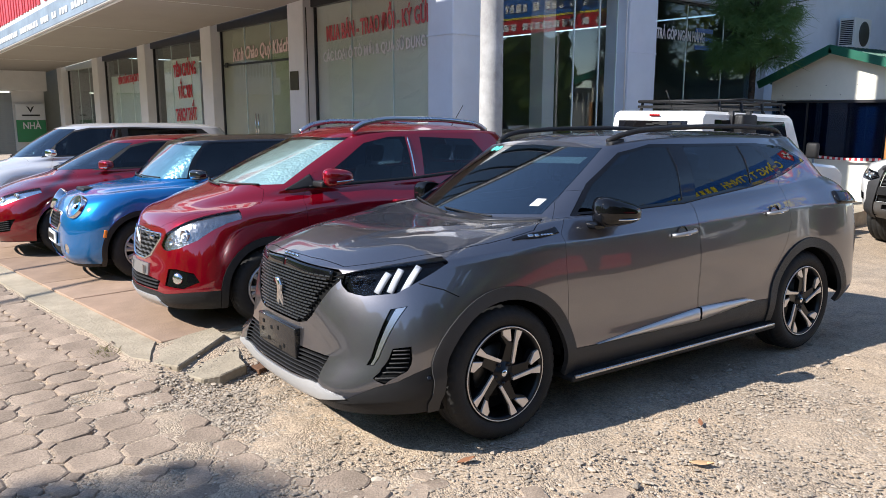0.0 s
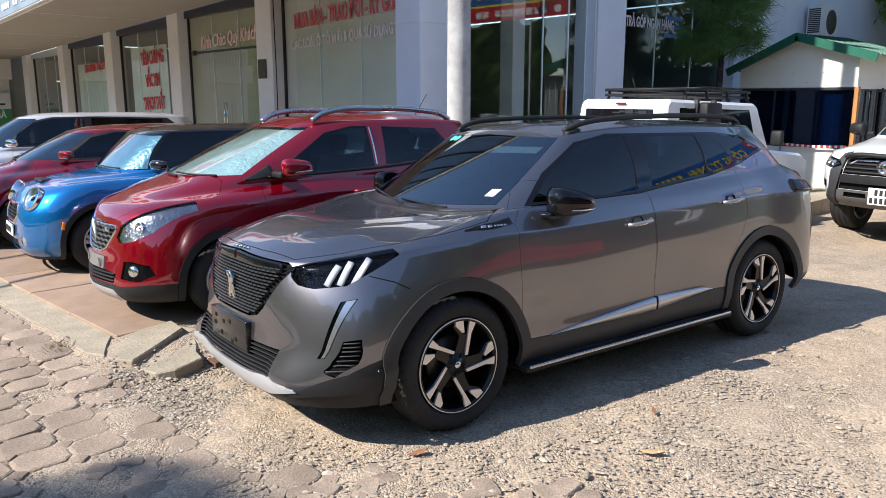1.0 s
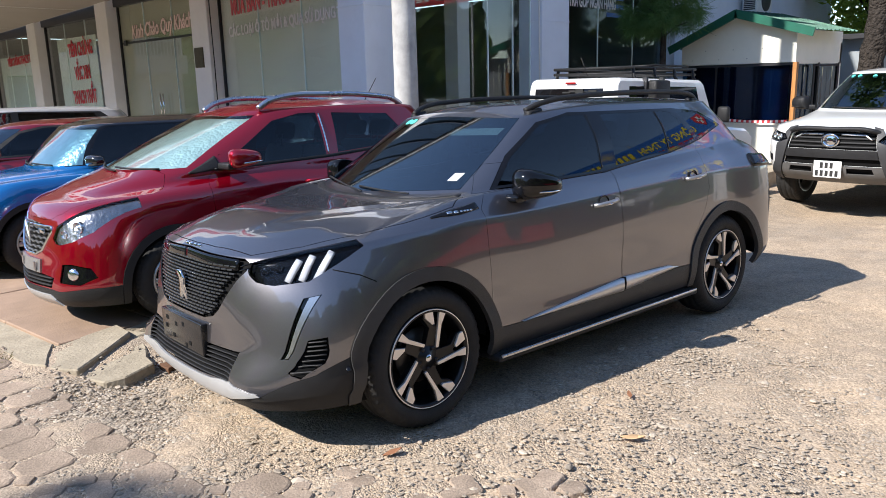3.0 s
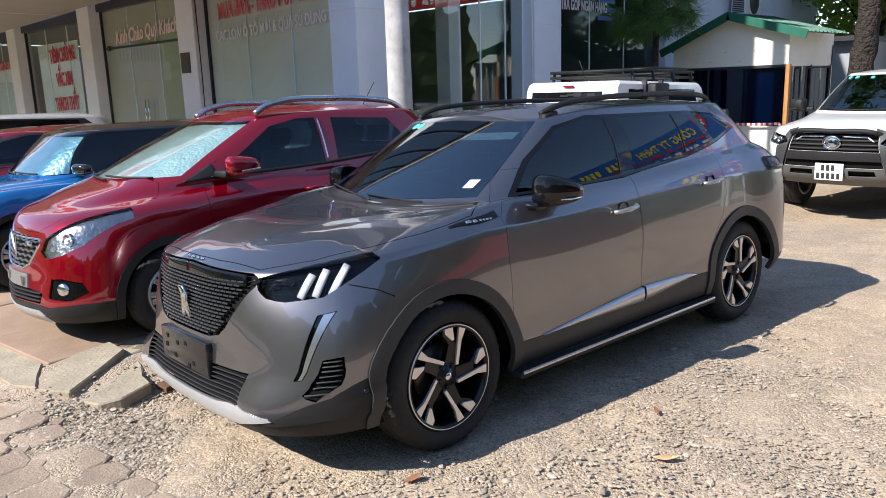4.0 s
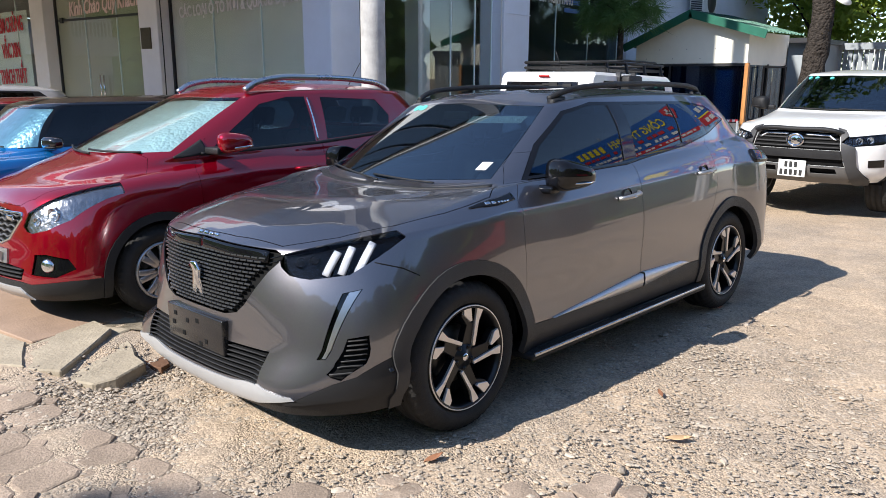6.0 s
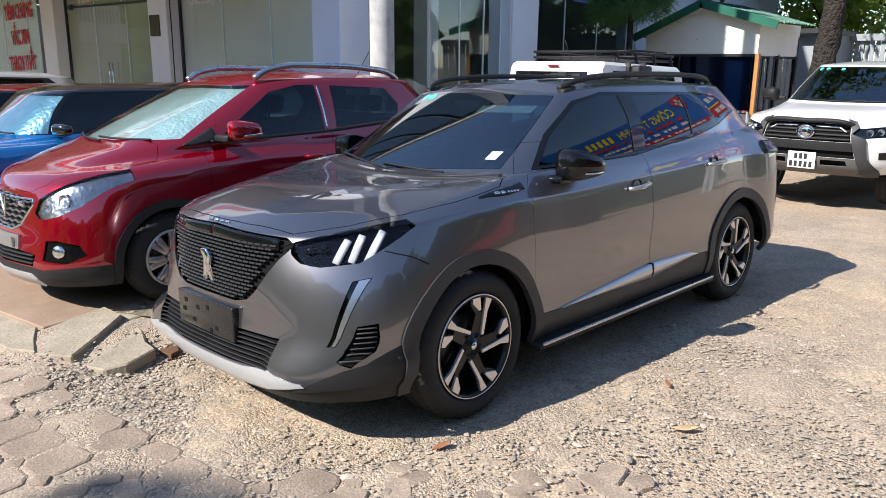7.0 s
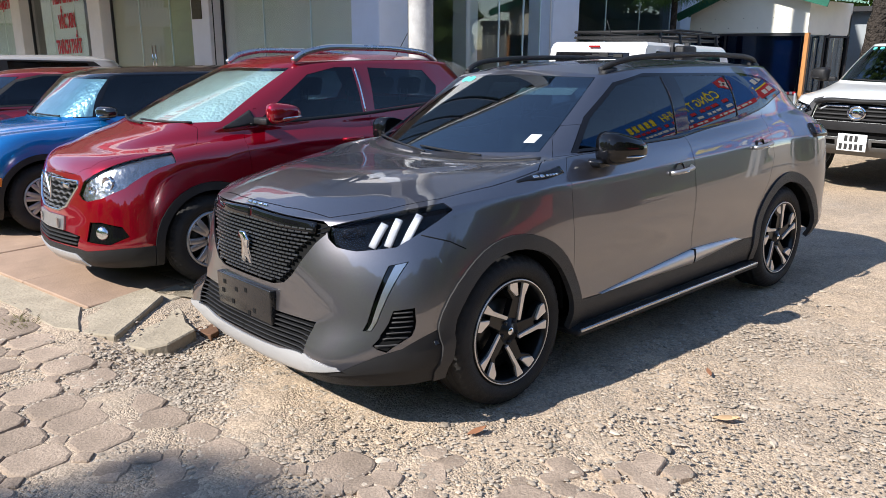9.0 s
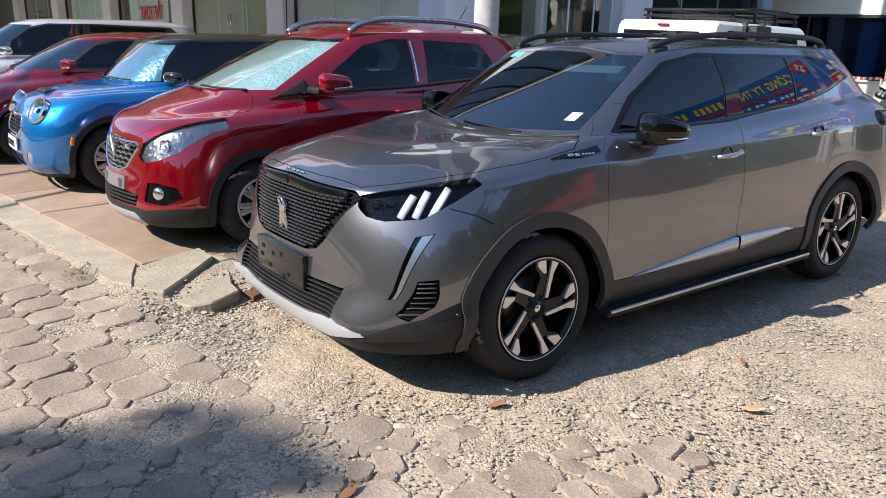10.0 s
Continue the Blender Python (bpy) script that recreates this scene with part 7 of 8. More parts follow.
def red_hatch(m):
    root = empty("parked_car", m, "glossy red small hatchback with silver roof rails", "car", "parked cars")
    w = 0.812
    sh = Shell([ring(-0.745, 2.84, 0.77, 0.18, 0.19, 0.22), ring(-0.79, 2.89, w * 0.985, 0.225, 0.26, 0.32), ring(-0.775, 2.90, w, 0.45, 0.48, 0.5), ring(-0.745, 2.88, w * 0.995, 0.62, 0.66, 0.68, kf=0.33), ring(-0.68, 2.85, w * 0.975, 0.79, 0.86, 0.88, kf=0.42), ring(-0.46, 2.80, w * 0.91, 0.885, 0.95, 0.98, 0.90, 1, 0.46), ring(-0.08, 2.72, 0.725, 1.000, 1.0, 1.06, 0.95, 0.95, 0.30, 0.2), ring(0.36, 2.62, 0.655, 1.21, 1.215, 1.25, 0.95, 0.95, 0.27, 0.18), ring(0.76, 2.50, 0.572, 1.385, 1.40, 1.38, 0.95, 0.95, 0.20, 0.15), ring(0.95, 2.3, 0.36, 1.438, 1.448, 1.42, 0.92, 0.9, 0.15, 0.1), ring(1.15, 2.1, 0.06, 1.455, 1.463, 1.445, 1, 1, 0.05, 0.05)], sharp=(6, 8), nu=9, nv=6)
    for v in sh.bm.verts:                                   # short, round nose
        if v.co.y < -0.25:
            v.co.y = -0.25 + (v.co.y + 0.25) * (0.80 - 0.10 * min(1, v.co.x / 0.7))
    sh.settle()
    s = dict(R=0.292, axle=0.08, wb=2.385, w=w, nose_y=-0.70, tail_y=2.88, arch=0.055, belt=1.0, handle_z=0.86,
             screen=[(-0.1, 1.018), (0.63, 1.025), (0.505, 1.360), (-0.1, 1.376)], screen_y=1.0, shade=FOIL, back=[(-0.1, 1.08), (0.55, 1.1), (0.47, 1.32), (-0.1, 1.34)],
             frame=[(0.30, 0.985), (1.50, 1.02), (2.24, 1.075), (2.36, 1.20), (2.18, 1.335), (1.5, 1.376), (1.17, 1.370), (0.93, 1.318)],
             windows=[[(0.50, 1.010), (1.35, 1.032), (1.35, 1.358), (1.20, 1.358), (0.97, 1.312), (0.62, 1.095)], [(1.46, 1.045), (2.08, 1.085), (2.12, 1.20), (2.02, 1.325), (1.49, 1.353)]],
             mouldings=[[(1.372, 1.35), (1.372, 1.04)]], frame_mat=PAINT_RED,
             lamp=[(0.40, 0.625), (0.44, 0.595), (0.50, 0.588), (0.60, 0.612), (0.70, 0.672), (0.765, 0.765), (0.800, 0.845), (0.815, 0.905), (0.74, 0.880), (0.64, 0.826), (0.54, 0.768), (0.43, 0.705)], lamp_end=-0.12, lamp_label="large clear headlamp with bright reflector", lamp_in=LAMP_GREY, side_glass=GLASS_RED, bulbs=((0.50, 0.655, 0.026), (0.60, 0.70, 0.040)),
             grille=[(-0.1, 0.50), (0.15, 0.505), (0.26, 0.54), (0.375, 0.665), (0.37, 0.70), (-0.1, 0.735)], grille_bars=7, wavy=True, bar_mat=GRILLE_GREY, bar_w=0.010, grille_rim=0.014, grille_label="dark wavy grille with chrome rim",
             nose=[("plate_holder", [(-0.1, 0.385), (0.245, 0.385), (0.245, 0.475), (-0.1, 0.475)], ALLOY, "bare grey plate holder", 0.012), ("intake_grille", [(-0.1, 0.295), (0.40, 0.30), (0.43, 0.37), (0.27, 0.382), (-0.1, 0.382)], UNDER, "black lower intake", -0.02),
                   ("front_lip", [(-0.1, 0.15), (0.46, 0.15), (0.42, 0.225), (0.38, 0.255), (-0.1, 0.25)], SILVER_PLASTIC, "silver bumper lip", 0.012), ("fog_lamp_recess", [(0.50, 0.345), (0.66, 0.335), (0.745, 0.385), (0.71, 0.445), (0.60, 0.47), (0.52, 0.465)], GLOSS, "black fog lamp recess", -0.012), ("lower_bumper", [(-0.1, 0.10), (0.95, 0.10), (0.95, 0.33), (0.72, 0.315), (0.50, 0.285), (0.40, 0.292), (-0.1, 0.292)], TRIM, "black plastic lower bumper", 0.004)],
             bonnet=[(-0.1, -0.625), (0.30, -0.59), (0.46, -0.52), (0.60, -0.355), (0.70, -0.10), (0.69, 0.06), (0.60, 0.12), (0.3, -0.04), (-0.1, -0.09)],
             sill=[(0.40, 0.10), (0.40, 0.29), (1.98, 0.31), (1.98, 0.10)],
             doors=[[(0.38, 0.30), (1.40, 0.30), (1.40, 1.10), (0.50, 1.10), (0.36, 0.9)], [(1.406, 0.30), (1.98, 0.31), (2.12, 0.56), (2.18, 0.72), (2.20, 1.10), (1.406, 1.10)]],
             mirror=(0.855, 0.60, 1.072, 0.118, 0.062), folded=True, mirror_strip=True, rail=[(0.50, 0.91, 1.405), (0.508, 0.99, 1.455), (0.518, 1.12, 1.488), (0.52, 1.5, 1.498), (0.508, 1.95, 1.478), (0.49, 2.2, 1.435), (0.48, 2.27, 1.395)], wipers=(((0.15, 1.01), (-0.15, 1.02), (-0.42, 1.035)), ((0.55, 1.02), (0.30, 1.025), (0.05, 1.03))), spokes=7, tyre_w=0.17)
    tree = dress(root, sh, s, PAINT_RED)
    for k in (1, -1):
        hit, _, _, _ = tree.ray_cast(Vector((0.615, -3, 0.40)), Vector((0, 1, 0)))
        p = lathe_bm([(0.0, -0.012), (0.03, -0.010), (0.042, 0.0), (0.046, 0.02)], 20, "y")
        bmesh.ops.transform(p, matrix=pose(0.60, hit.y - 0.002, 0.40, 0, 0, 30), verts=p.verts[:])
        part("fog_lamp", p if k > 0 else flip_x(p), LAMP_CHROME, root, "round clear fog lamp")
    for k in (1, -1):
        sail = strip_bm(on(tree, [(0.26, 0.985), (0.36, 1.010), (0.48, 1.045)], "x", out=0.004, step=0.012), lambda f: 0.012 + 0.10 * f, 0.004)
        part("mirror_sail", sail if k > 0 else flip_x(sail), TRIM, root, "black triangle before the mirror")
        belt = strip_bm(on(tree, [(0.44, 0.998), (1.38, 1.024), (2.10, 1.075)], "x", out=0.003), 0.022, 0.005)
        part("belt_moulding", belt if k > 0 else flip_x(belt), TRIM, root, "black belt moulding")
    for z in (0.312, 0.336, 0.360):
        part("intake_slat", whole(strip_bm(on(tree, [(0.001, z), (0.40, z + 0.004)], "y", out=-0.004), 0.011, 0.008)), TRIM, root)
    hit, _, _, _ = tree.ray_cast(Vector((0.0, -3, 0.65)), Vector((0, 1, 0)))
    part("emblem", poly_bm([(-0.06, 0.715), (-0.035, 0.72), (0.0, 0.60), (0.035, 0.72), (0.06, 0.715), (0.008, 0.565), (-0.008, 0.565)], (hit.y - 0.014, hit.y - 0.002), "y", 0.003), CHROME, root, "plain bright V-shaped emblem")
    part("grille_badge", box_bm(0.20, 0.31, hit.y + 0.01, hit.y + 0.03, 0.655, 0.685, 0.004), CHROME, root)
    part("antenna", tube_bm([(0.1, 2.15, 1.42), (0.1, 2.30, 1.63)], 0.004, 6, 0.003), TRIM, root, "short black roof aerial")
    for x in (-0.16, 0.17):
        part("plate_clip", box_bm(x, x + 0.03, hit.y - 0.045, hit.y - 0.035, 0.40, 0.46), SATIN, root, smooth=False)


def blue_hatch(m):
    root = empty("parked_car", m, "bright blue retro hatchback with black roof", "car", "parked cars")
    w = 0.842
    sh = Shell([ring(-0.60, 2.95, 0.79, 0.15, 0.17, 0.2), ring(-0.68, 3.01, w * 0.98, 0.25, 0.27, 0.3, kf=0.24), ring(-0.69, 3.03, w, 0.44, 0.45, 0.5, kf=0.22), ring(-0.67, 3.0, w, 0.60, 0.66, 0.68, kf=0.22), ring(-0.58, 2.97, w * 0.975, 0.765, 0.84, 0.86, kf=0.26), ring(-0.38, 2.93, w * 0.91, 0.865, 0.91, 0.93, 0.93, 1, 0.44), ring(0.16, 2.88, 0.755, 0.94, 0.95, 0.97, 0.96, 0.97, 0.26, 0.2), ring(0.36, 2.84, 0.70, 1.14, 1.15, 1.16, 0.97, 0.97, 0.18, 0.16), ring(0.56, 2.80, 0.64, 1.325, 1.335, 1.33, 0.97, 0.97, 0.14, 0.14), ring(0.75, 2.6, 0.42, 1.375, 1.385, 1.37, 0.95, 0.95, 0.1, 0.1), ring(1.15, 2.4, 0.06, 1.392, 1.40, 1.385, 1, 1, 0.05, 0.05)], sharp=(6, 8), nu=9, nv=6)
    lamp = [(0.585 + 0.105 * math.cos(a), 0.735 + 0.118 * math.sin(a)) for a in [2 * math.pi * i / 20 for i in range(20)]]
    s = dict(R=0.302, wb=2.467, w=w, nose_y=-0.66, tail_y=3.0, arch=0.05, belt=0.95, handle_z=0.80,
             screen=[(-0.1, 0.955), (0.69, 0.965), (0.595, 1.305), (-0.1, 1.318)], screen_y=0.8, shade=FOIL_BLUE, back=[(-0.1, 1.0), (0.6, 1.0), (0.54, 1.29), (-0.1, 1.30)],
             frame=[(0.36, 0.955), (2.70, 0.965), (2.66, 1.315), (0.74, 1.318), (0.64, 1.29)], windows=[[(0.50, 0.97), (1.62, 0.975), (1.62, 1.305), (0.77, 1.305), (0.68, 1.27)], [(1.68, 0.975), (2.62, 0.985), (2.58, 1.30), (1.68, 1.305)]], frame_mat=GLOSS,
                          grille=[(-0.1, 0.50), (0.26, 0.50), (0.34, 0.57), (0.30, 0.67), (-0.1, 0.70)], grille_bars=6, bar_mat=TRIM, grille_rim=0.028, grille_label="dark mesh grille with chrome surround",
             nose=[("number_plate", [(-0.1, 0.36), (0.24, 0.36), (0.24, 0.47), (-0.1, 0.47)], PLATE, "white number plate", 0.02), ("intake_grille", [(-0.1, 0.22), (0.36, 0.22), (0.34, 0.34), (-0.1, 0.34)], UNDER, "black lower intake", -0.02), ("fog_lamp", [(0.52 + 0.05 * math.cos(a), 0.335 + 0.05 * math.sin(a)) for a in [2 * math.pi * i / 14 for i in range(14)]], LAMP_CHROME, "round clear fog lamp", -0.004), ("front_valance", [(-0.1, 0.08), (0.95, 0.08), (0.95, 0.19), (0.6, 0.185), (-0.1, 0.18)], TRIM, "black lower edge", 0.002)],
             bonnet=[(-0.1, -0.62), (0.30, -0.58), (0.50, -0.46), (0.70, -0.30), (0.76, -0.05), (0.76, 0.20), (0.66, 0.27), (0.3, 0.16), (-0.1, 0.14)],
             sill=[(0.36, 0.08), (0.36, 0.25), (2.1, 0.25), (2.1, 0.08)], doors=[[(0.46, 0.26), (1.62, 0.26), (1.65, 1.05), (0.60, 1.05), (0.44, 0.8)]], handle_mat=CHROME,
             mirror=(0.87, 0.55, 1.0, 0.09, 0.055), mirror_paint=PAINT_BLACK, roof_paint=PAINT_BLACK, roof_z=0.957, wipers=(((0.10, 0.965), (-0.2, 0.975), (-0.48, 0.985)), ((0.52, 0.968), (0.28, 0.975), (0.02, 0.98))), spokes=8, tyre_w=0.185)
    tree = dress(root, sh, s, PAINT_BLUE)
    for k in (1, -1):
        hit, no, _, _ = tree.ray_cast(Vector((0.575, -3, 0.735)), Vector((0, 1, 0)))
        turn = Matrix.Translation(hit + Vector((0.42, -0.80, 0.42)).normalized() * 0.012) @ Vector((0.36, -0.80, 0.50)).to_track_quat("Z", "Y").to_matrix().to_4x4() @ Matrix.Diagonal((0.92, 1.06, 0.8, 1))
        rows = (("headlight", [(0.0, -0.045), (0.03, -0.04), (0.075, -0.015), (0.103, 0.012), (0.108, 0.012), (0.108, -0.08)], LAMP_CHROME, "round clear headlamp with chrome ring"), ("lamp_ring", [(0.098, 0.010), (0.101, 0.020), (0.109, 0.022), (0.114, 0.012), (0.114, -0.05)], CHROME, "chrome lamp ring"), ("lens", [(0.0, 0.034), (0.05, 0.030), (0.085, 0.022), (0.101, 0.013)], GLASS_CLEAR, "clear domed lens"), ("bulb_cap", [(0.0, 0.004), (0.02, 0.0), (0.026, -0.02), (0.026, -0.045)], LAMP_DARK, ""))
        hl = root
        for name, prof, m2, lab in rows:
            b = lathe_bm(prof, 28, "z")
            bmesh.ops.transform(b, matrix=turn, verts=b.verts[:])
            bmesh.ops.recalc_face_normals(b, faces=b.faces[:])
            p = part(name, b if k > 0 else flip_x(b), m2, hl, lab)
            hl = p if name == "headlight" else hl
        mk = strip_bm(on(tree, [(-0.36, 0.45), (-0.345, 0.52)], "x", out=0.006, step=0.01), 0.03, 0.006)
        part("side_marker", mk if k > 0 else flip_x(mk), LAMP_AMBER, root, "amber side marker")
    sc = box_bm(-0.20, 0.20, -0.42, -0.30, 0.845, 0.885, 0.018)
    part("bonnet_scoop", sc, TRIM, root, "black bonnet air scoop")
    for i in range(5):
        hit, _, _, _ = tree.ray_cast(Vector((0.0, -3, 0.415)), Vector((0, 1, 0)))
        part("plate_bar", box_bm(-0.19 + 0.075 * i, -0.145 + 0.075 * i, hit.y - 0.024, hit.y - 0.02, 0.385, 0.445), INK, root, smooth=False)


def plain_hatch(m, label, paint, k, lampmat, mpaint, shade=None, long=0.0, high=0.0, group="parked cars"):
    """A rounder car of which mostly nose, bonnet and glass show."""
    root = empty("parked_car", m, label, "car", group)
    w, h, e = 0.855, high, long
    sh = Shell([ring(-0.74, 3.2 + e, 0.81, 0.19, 0.2, 0.25), ring(-0.82, 3.27 + e, w * 0.985, 0.29, 0.3, 0.34), ring(-0.83, 3.28 + e, w, 0.46, 0.48, 0.55), ring(-0.79, 3.26 + e, w, 0.62, 0.68, 0.75, kf=0.36), ring(-0.68, 3.22 + e, w * 0.975, 0.78 + h / 2, 0.87 + h / 2, 0.95 + h / 2, kf=0.46), ring(-0.45, 3.17 + e, w * 0.91, 0.885 + h / 2, 0.96 + h / 2, 1.02 + h / 2, 0.88, 1, 0.5), ring(-0.04, 3.08 + e, 0.755, 1.0 + h / 2, 1.02 + h / 2, 1.10 + h / 2, 0.95, 0.95, 0.40, 0.25), ring(0.30, 3.0 + e, 0.67, 1.21 + h * 0.8, 1.23 + h * 0.8, 1.28 + h, 0.95, 0.95, 0.34, 0.22), ring(0.66, 2.92 + e, 0.58, 1.40 + h, 1.42 + h, 1.38 + h, 0.95, 0.95, 0.26, 0.2), ring(0.88, 2.7 + e, 0.36, 1.45 + h, 1.46 + h, 1.43 + h, 0.92, 0.9, 0.15, 0.1), ring(1.1, 2.5 + e, 0.06, 1.465 + h, 1.475 + h, 1.45 + h, 1, 1, 0.05, 0.05)], sharp=(6, 8), nu=8, nv=5)
    b = 1.02 + h / 2
    s = dict(R=0.305, wb=2.55 + e * 0.6, w=w, nose_y=-0.8, tail_y=3.2 + e, belt=b, handle_z=0.90 + h / 2, screen=[(-0.1, b), (0.655, b + 0.015), (0.525, 1.375 + h), (-0.1, 1.39 + h)], screen_y=0.95, shade=shade, screen_glass=GLASS_FRONT if not shade else GLASS_SCREEN,
             frame=[(0.34, b), (1.6, b + 0.02), (2.55 + e, b + 0.075), (2.80 + e, b + 0.16), (2.5 + e, 1.36 + h), (1.7, 1.398 + h), (1.07, 1.395 + h), (0.78, 1.34 + h)], windows=[[(0.50, b + 0.022), (1.52, b + 0.04), (1.52, 1.375 + h), (1.08, 1.375 + h), (0.81, 1.32 + h), (0.57, 1.15 + h)], [(1.60, b + 0.045), (2.50 + e, b + 0.095), (2.40 + e, 1.34 + h), (1.62, 1.378 + h)]],
             lamp=[(0.46, 0.655), (0.52, 0.61), (0.66, 0.63), (0.76, 0.70), (0.83, 0.80), (0.83, 0.87), (0.74, 0.83), (0.56, 0.73)], lamp_end=-0.25, lamp_label="long clear headlamp", lamp_in=lampmat, bulbs=((0.58, 0.67, 0.04), (0.68, 0.72, 0.035)),
             grille=[(-0.1, 0.55), (0.26, 0.56), (0.36, 0.62), (0.30, 0.655), (-0.1, 0.665)], grille_bars=2, bar_mat=CHROME, bar_w=0.014, nose=[("intake_grille", [(-0.1, 0.27), (0.42, 0.27), (0.36, 0.42), (-0.1, 0.44)], UNDER, "black lower intake", -0.02), ("fog_recess", [(0.56, 0.30), (0.74, 0.33), (0.79, 0.47), (0.74, 0.46), (0.58, 0.38)], UNDER, "slatted black fog recess", -0.012), ("front_valance", [(-0.1, 0.1), (0.95, 0.1), (0.95, 0.2), (-0.1, 0.2)], TRIM, "", 0.002)],
             bonnet=[(-0.1, -0.74), (0.30, -0.71), (0.50, -0.60), (0.66, -0.40), (0.74, -0.08), (0.735, 0.12), (0.63, 0.17), (0.3, 0.0), (-0.1, -0.03)], doors=[[(0.46, 0.30), (1.54, 0.30), (1.56, b + 0.1), (0.56, b + 0.1), (0.42, 0.9)], [(1.548, 0.30), (2.12 + e * 0.6, 0.30), (2.3 + e * 0.6, 0.7), (2.4 + e * 0.6, b + 0.15), (1.568, b + 0.1)]], mirror=(0.90, 0.46, b + 0.07, 0.10, 0.055), mirror_paint=mpaint, mirror_strip=True, wipers=(((0.15, b + 0.012), (-0.15, b + 0.02), (-0.45, b + 0.035)),), spokes=k)
    tree = dress(root, sh, s, paint)
    for side in (1, -1):
        for i in range(5):
            z = 0.335 + 0.024 * i
            st = strip_bm(on(tree, [(0.60 + 0.012 * i, z), (0.75, z + 0.014)], "y", out=-0.002, step=0.015), 0.008, 0.006)
            part("recess_slat", st if side > 0 else flip_x(st), TRIM, root)


red_hatch(pose(-2.30, -0.33, 0.033, 0, -1.7, 0))
blue_hatch(pose(-4.80, -0.57, -0.042, 0, -1.7, 0))
plain_hatch(pose(-7.00, -0.93, -0.108, 0, -1.7, 0), "deep red compact car with tinted glass", PAINT_RED_DEEP, 6, LAMP_CHROME, PAINT_RED_DEEP, None, 0.0, -0.07)
plain_hatch(pose(-9.9, -1.15, -0.195, 0, -1.7, 0), "silver white people carrier with dark glass", PAINT_SILVER, 6, LAMP_CHROME, CHROME, None, 0.3, 0.13)


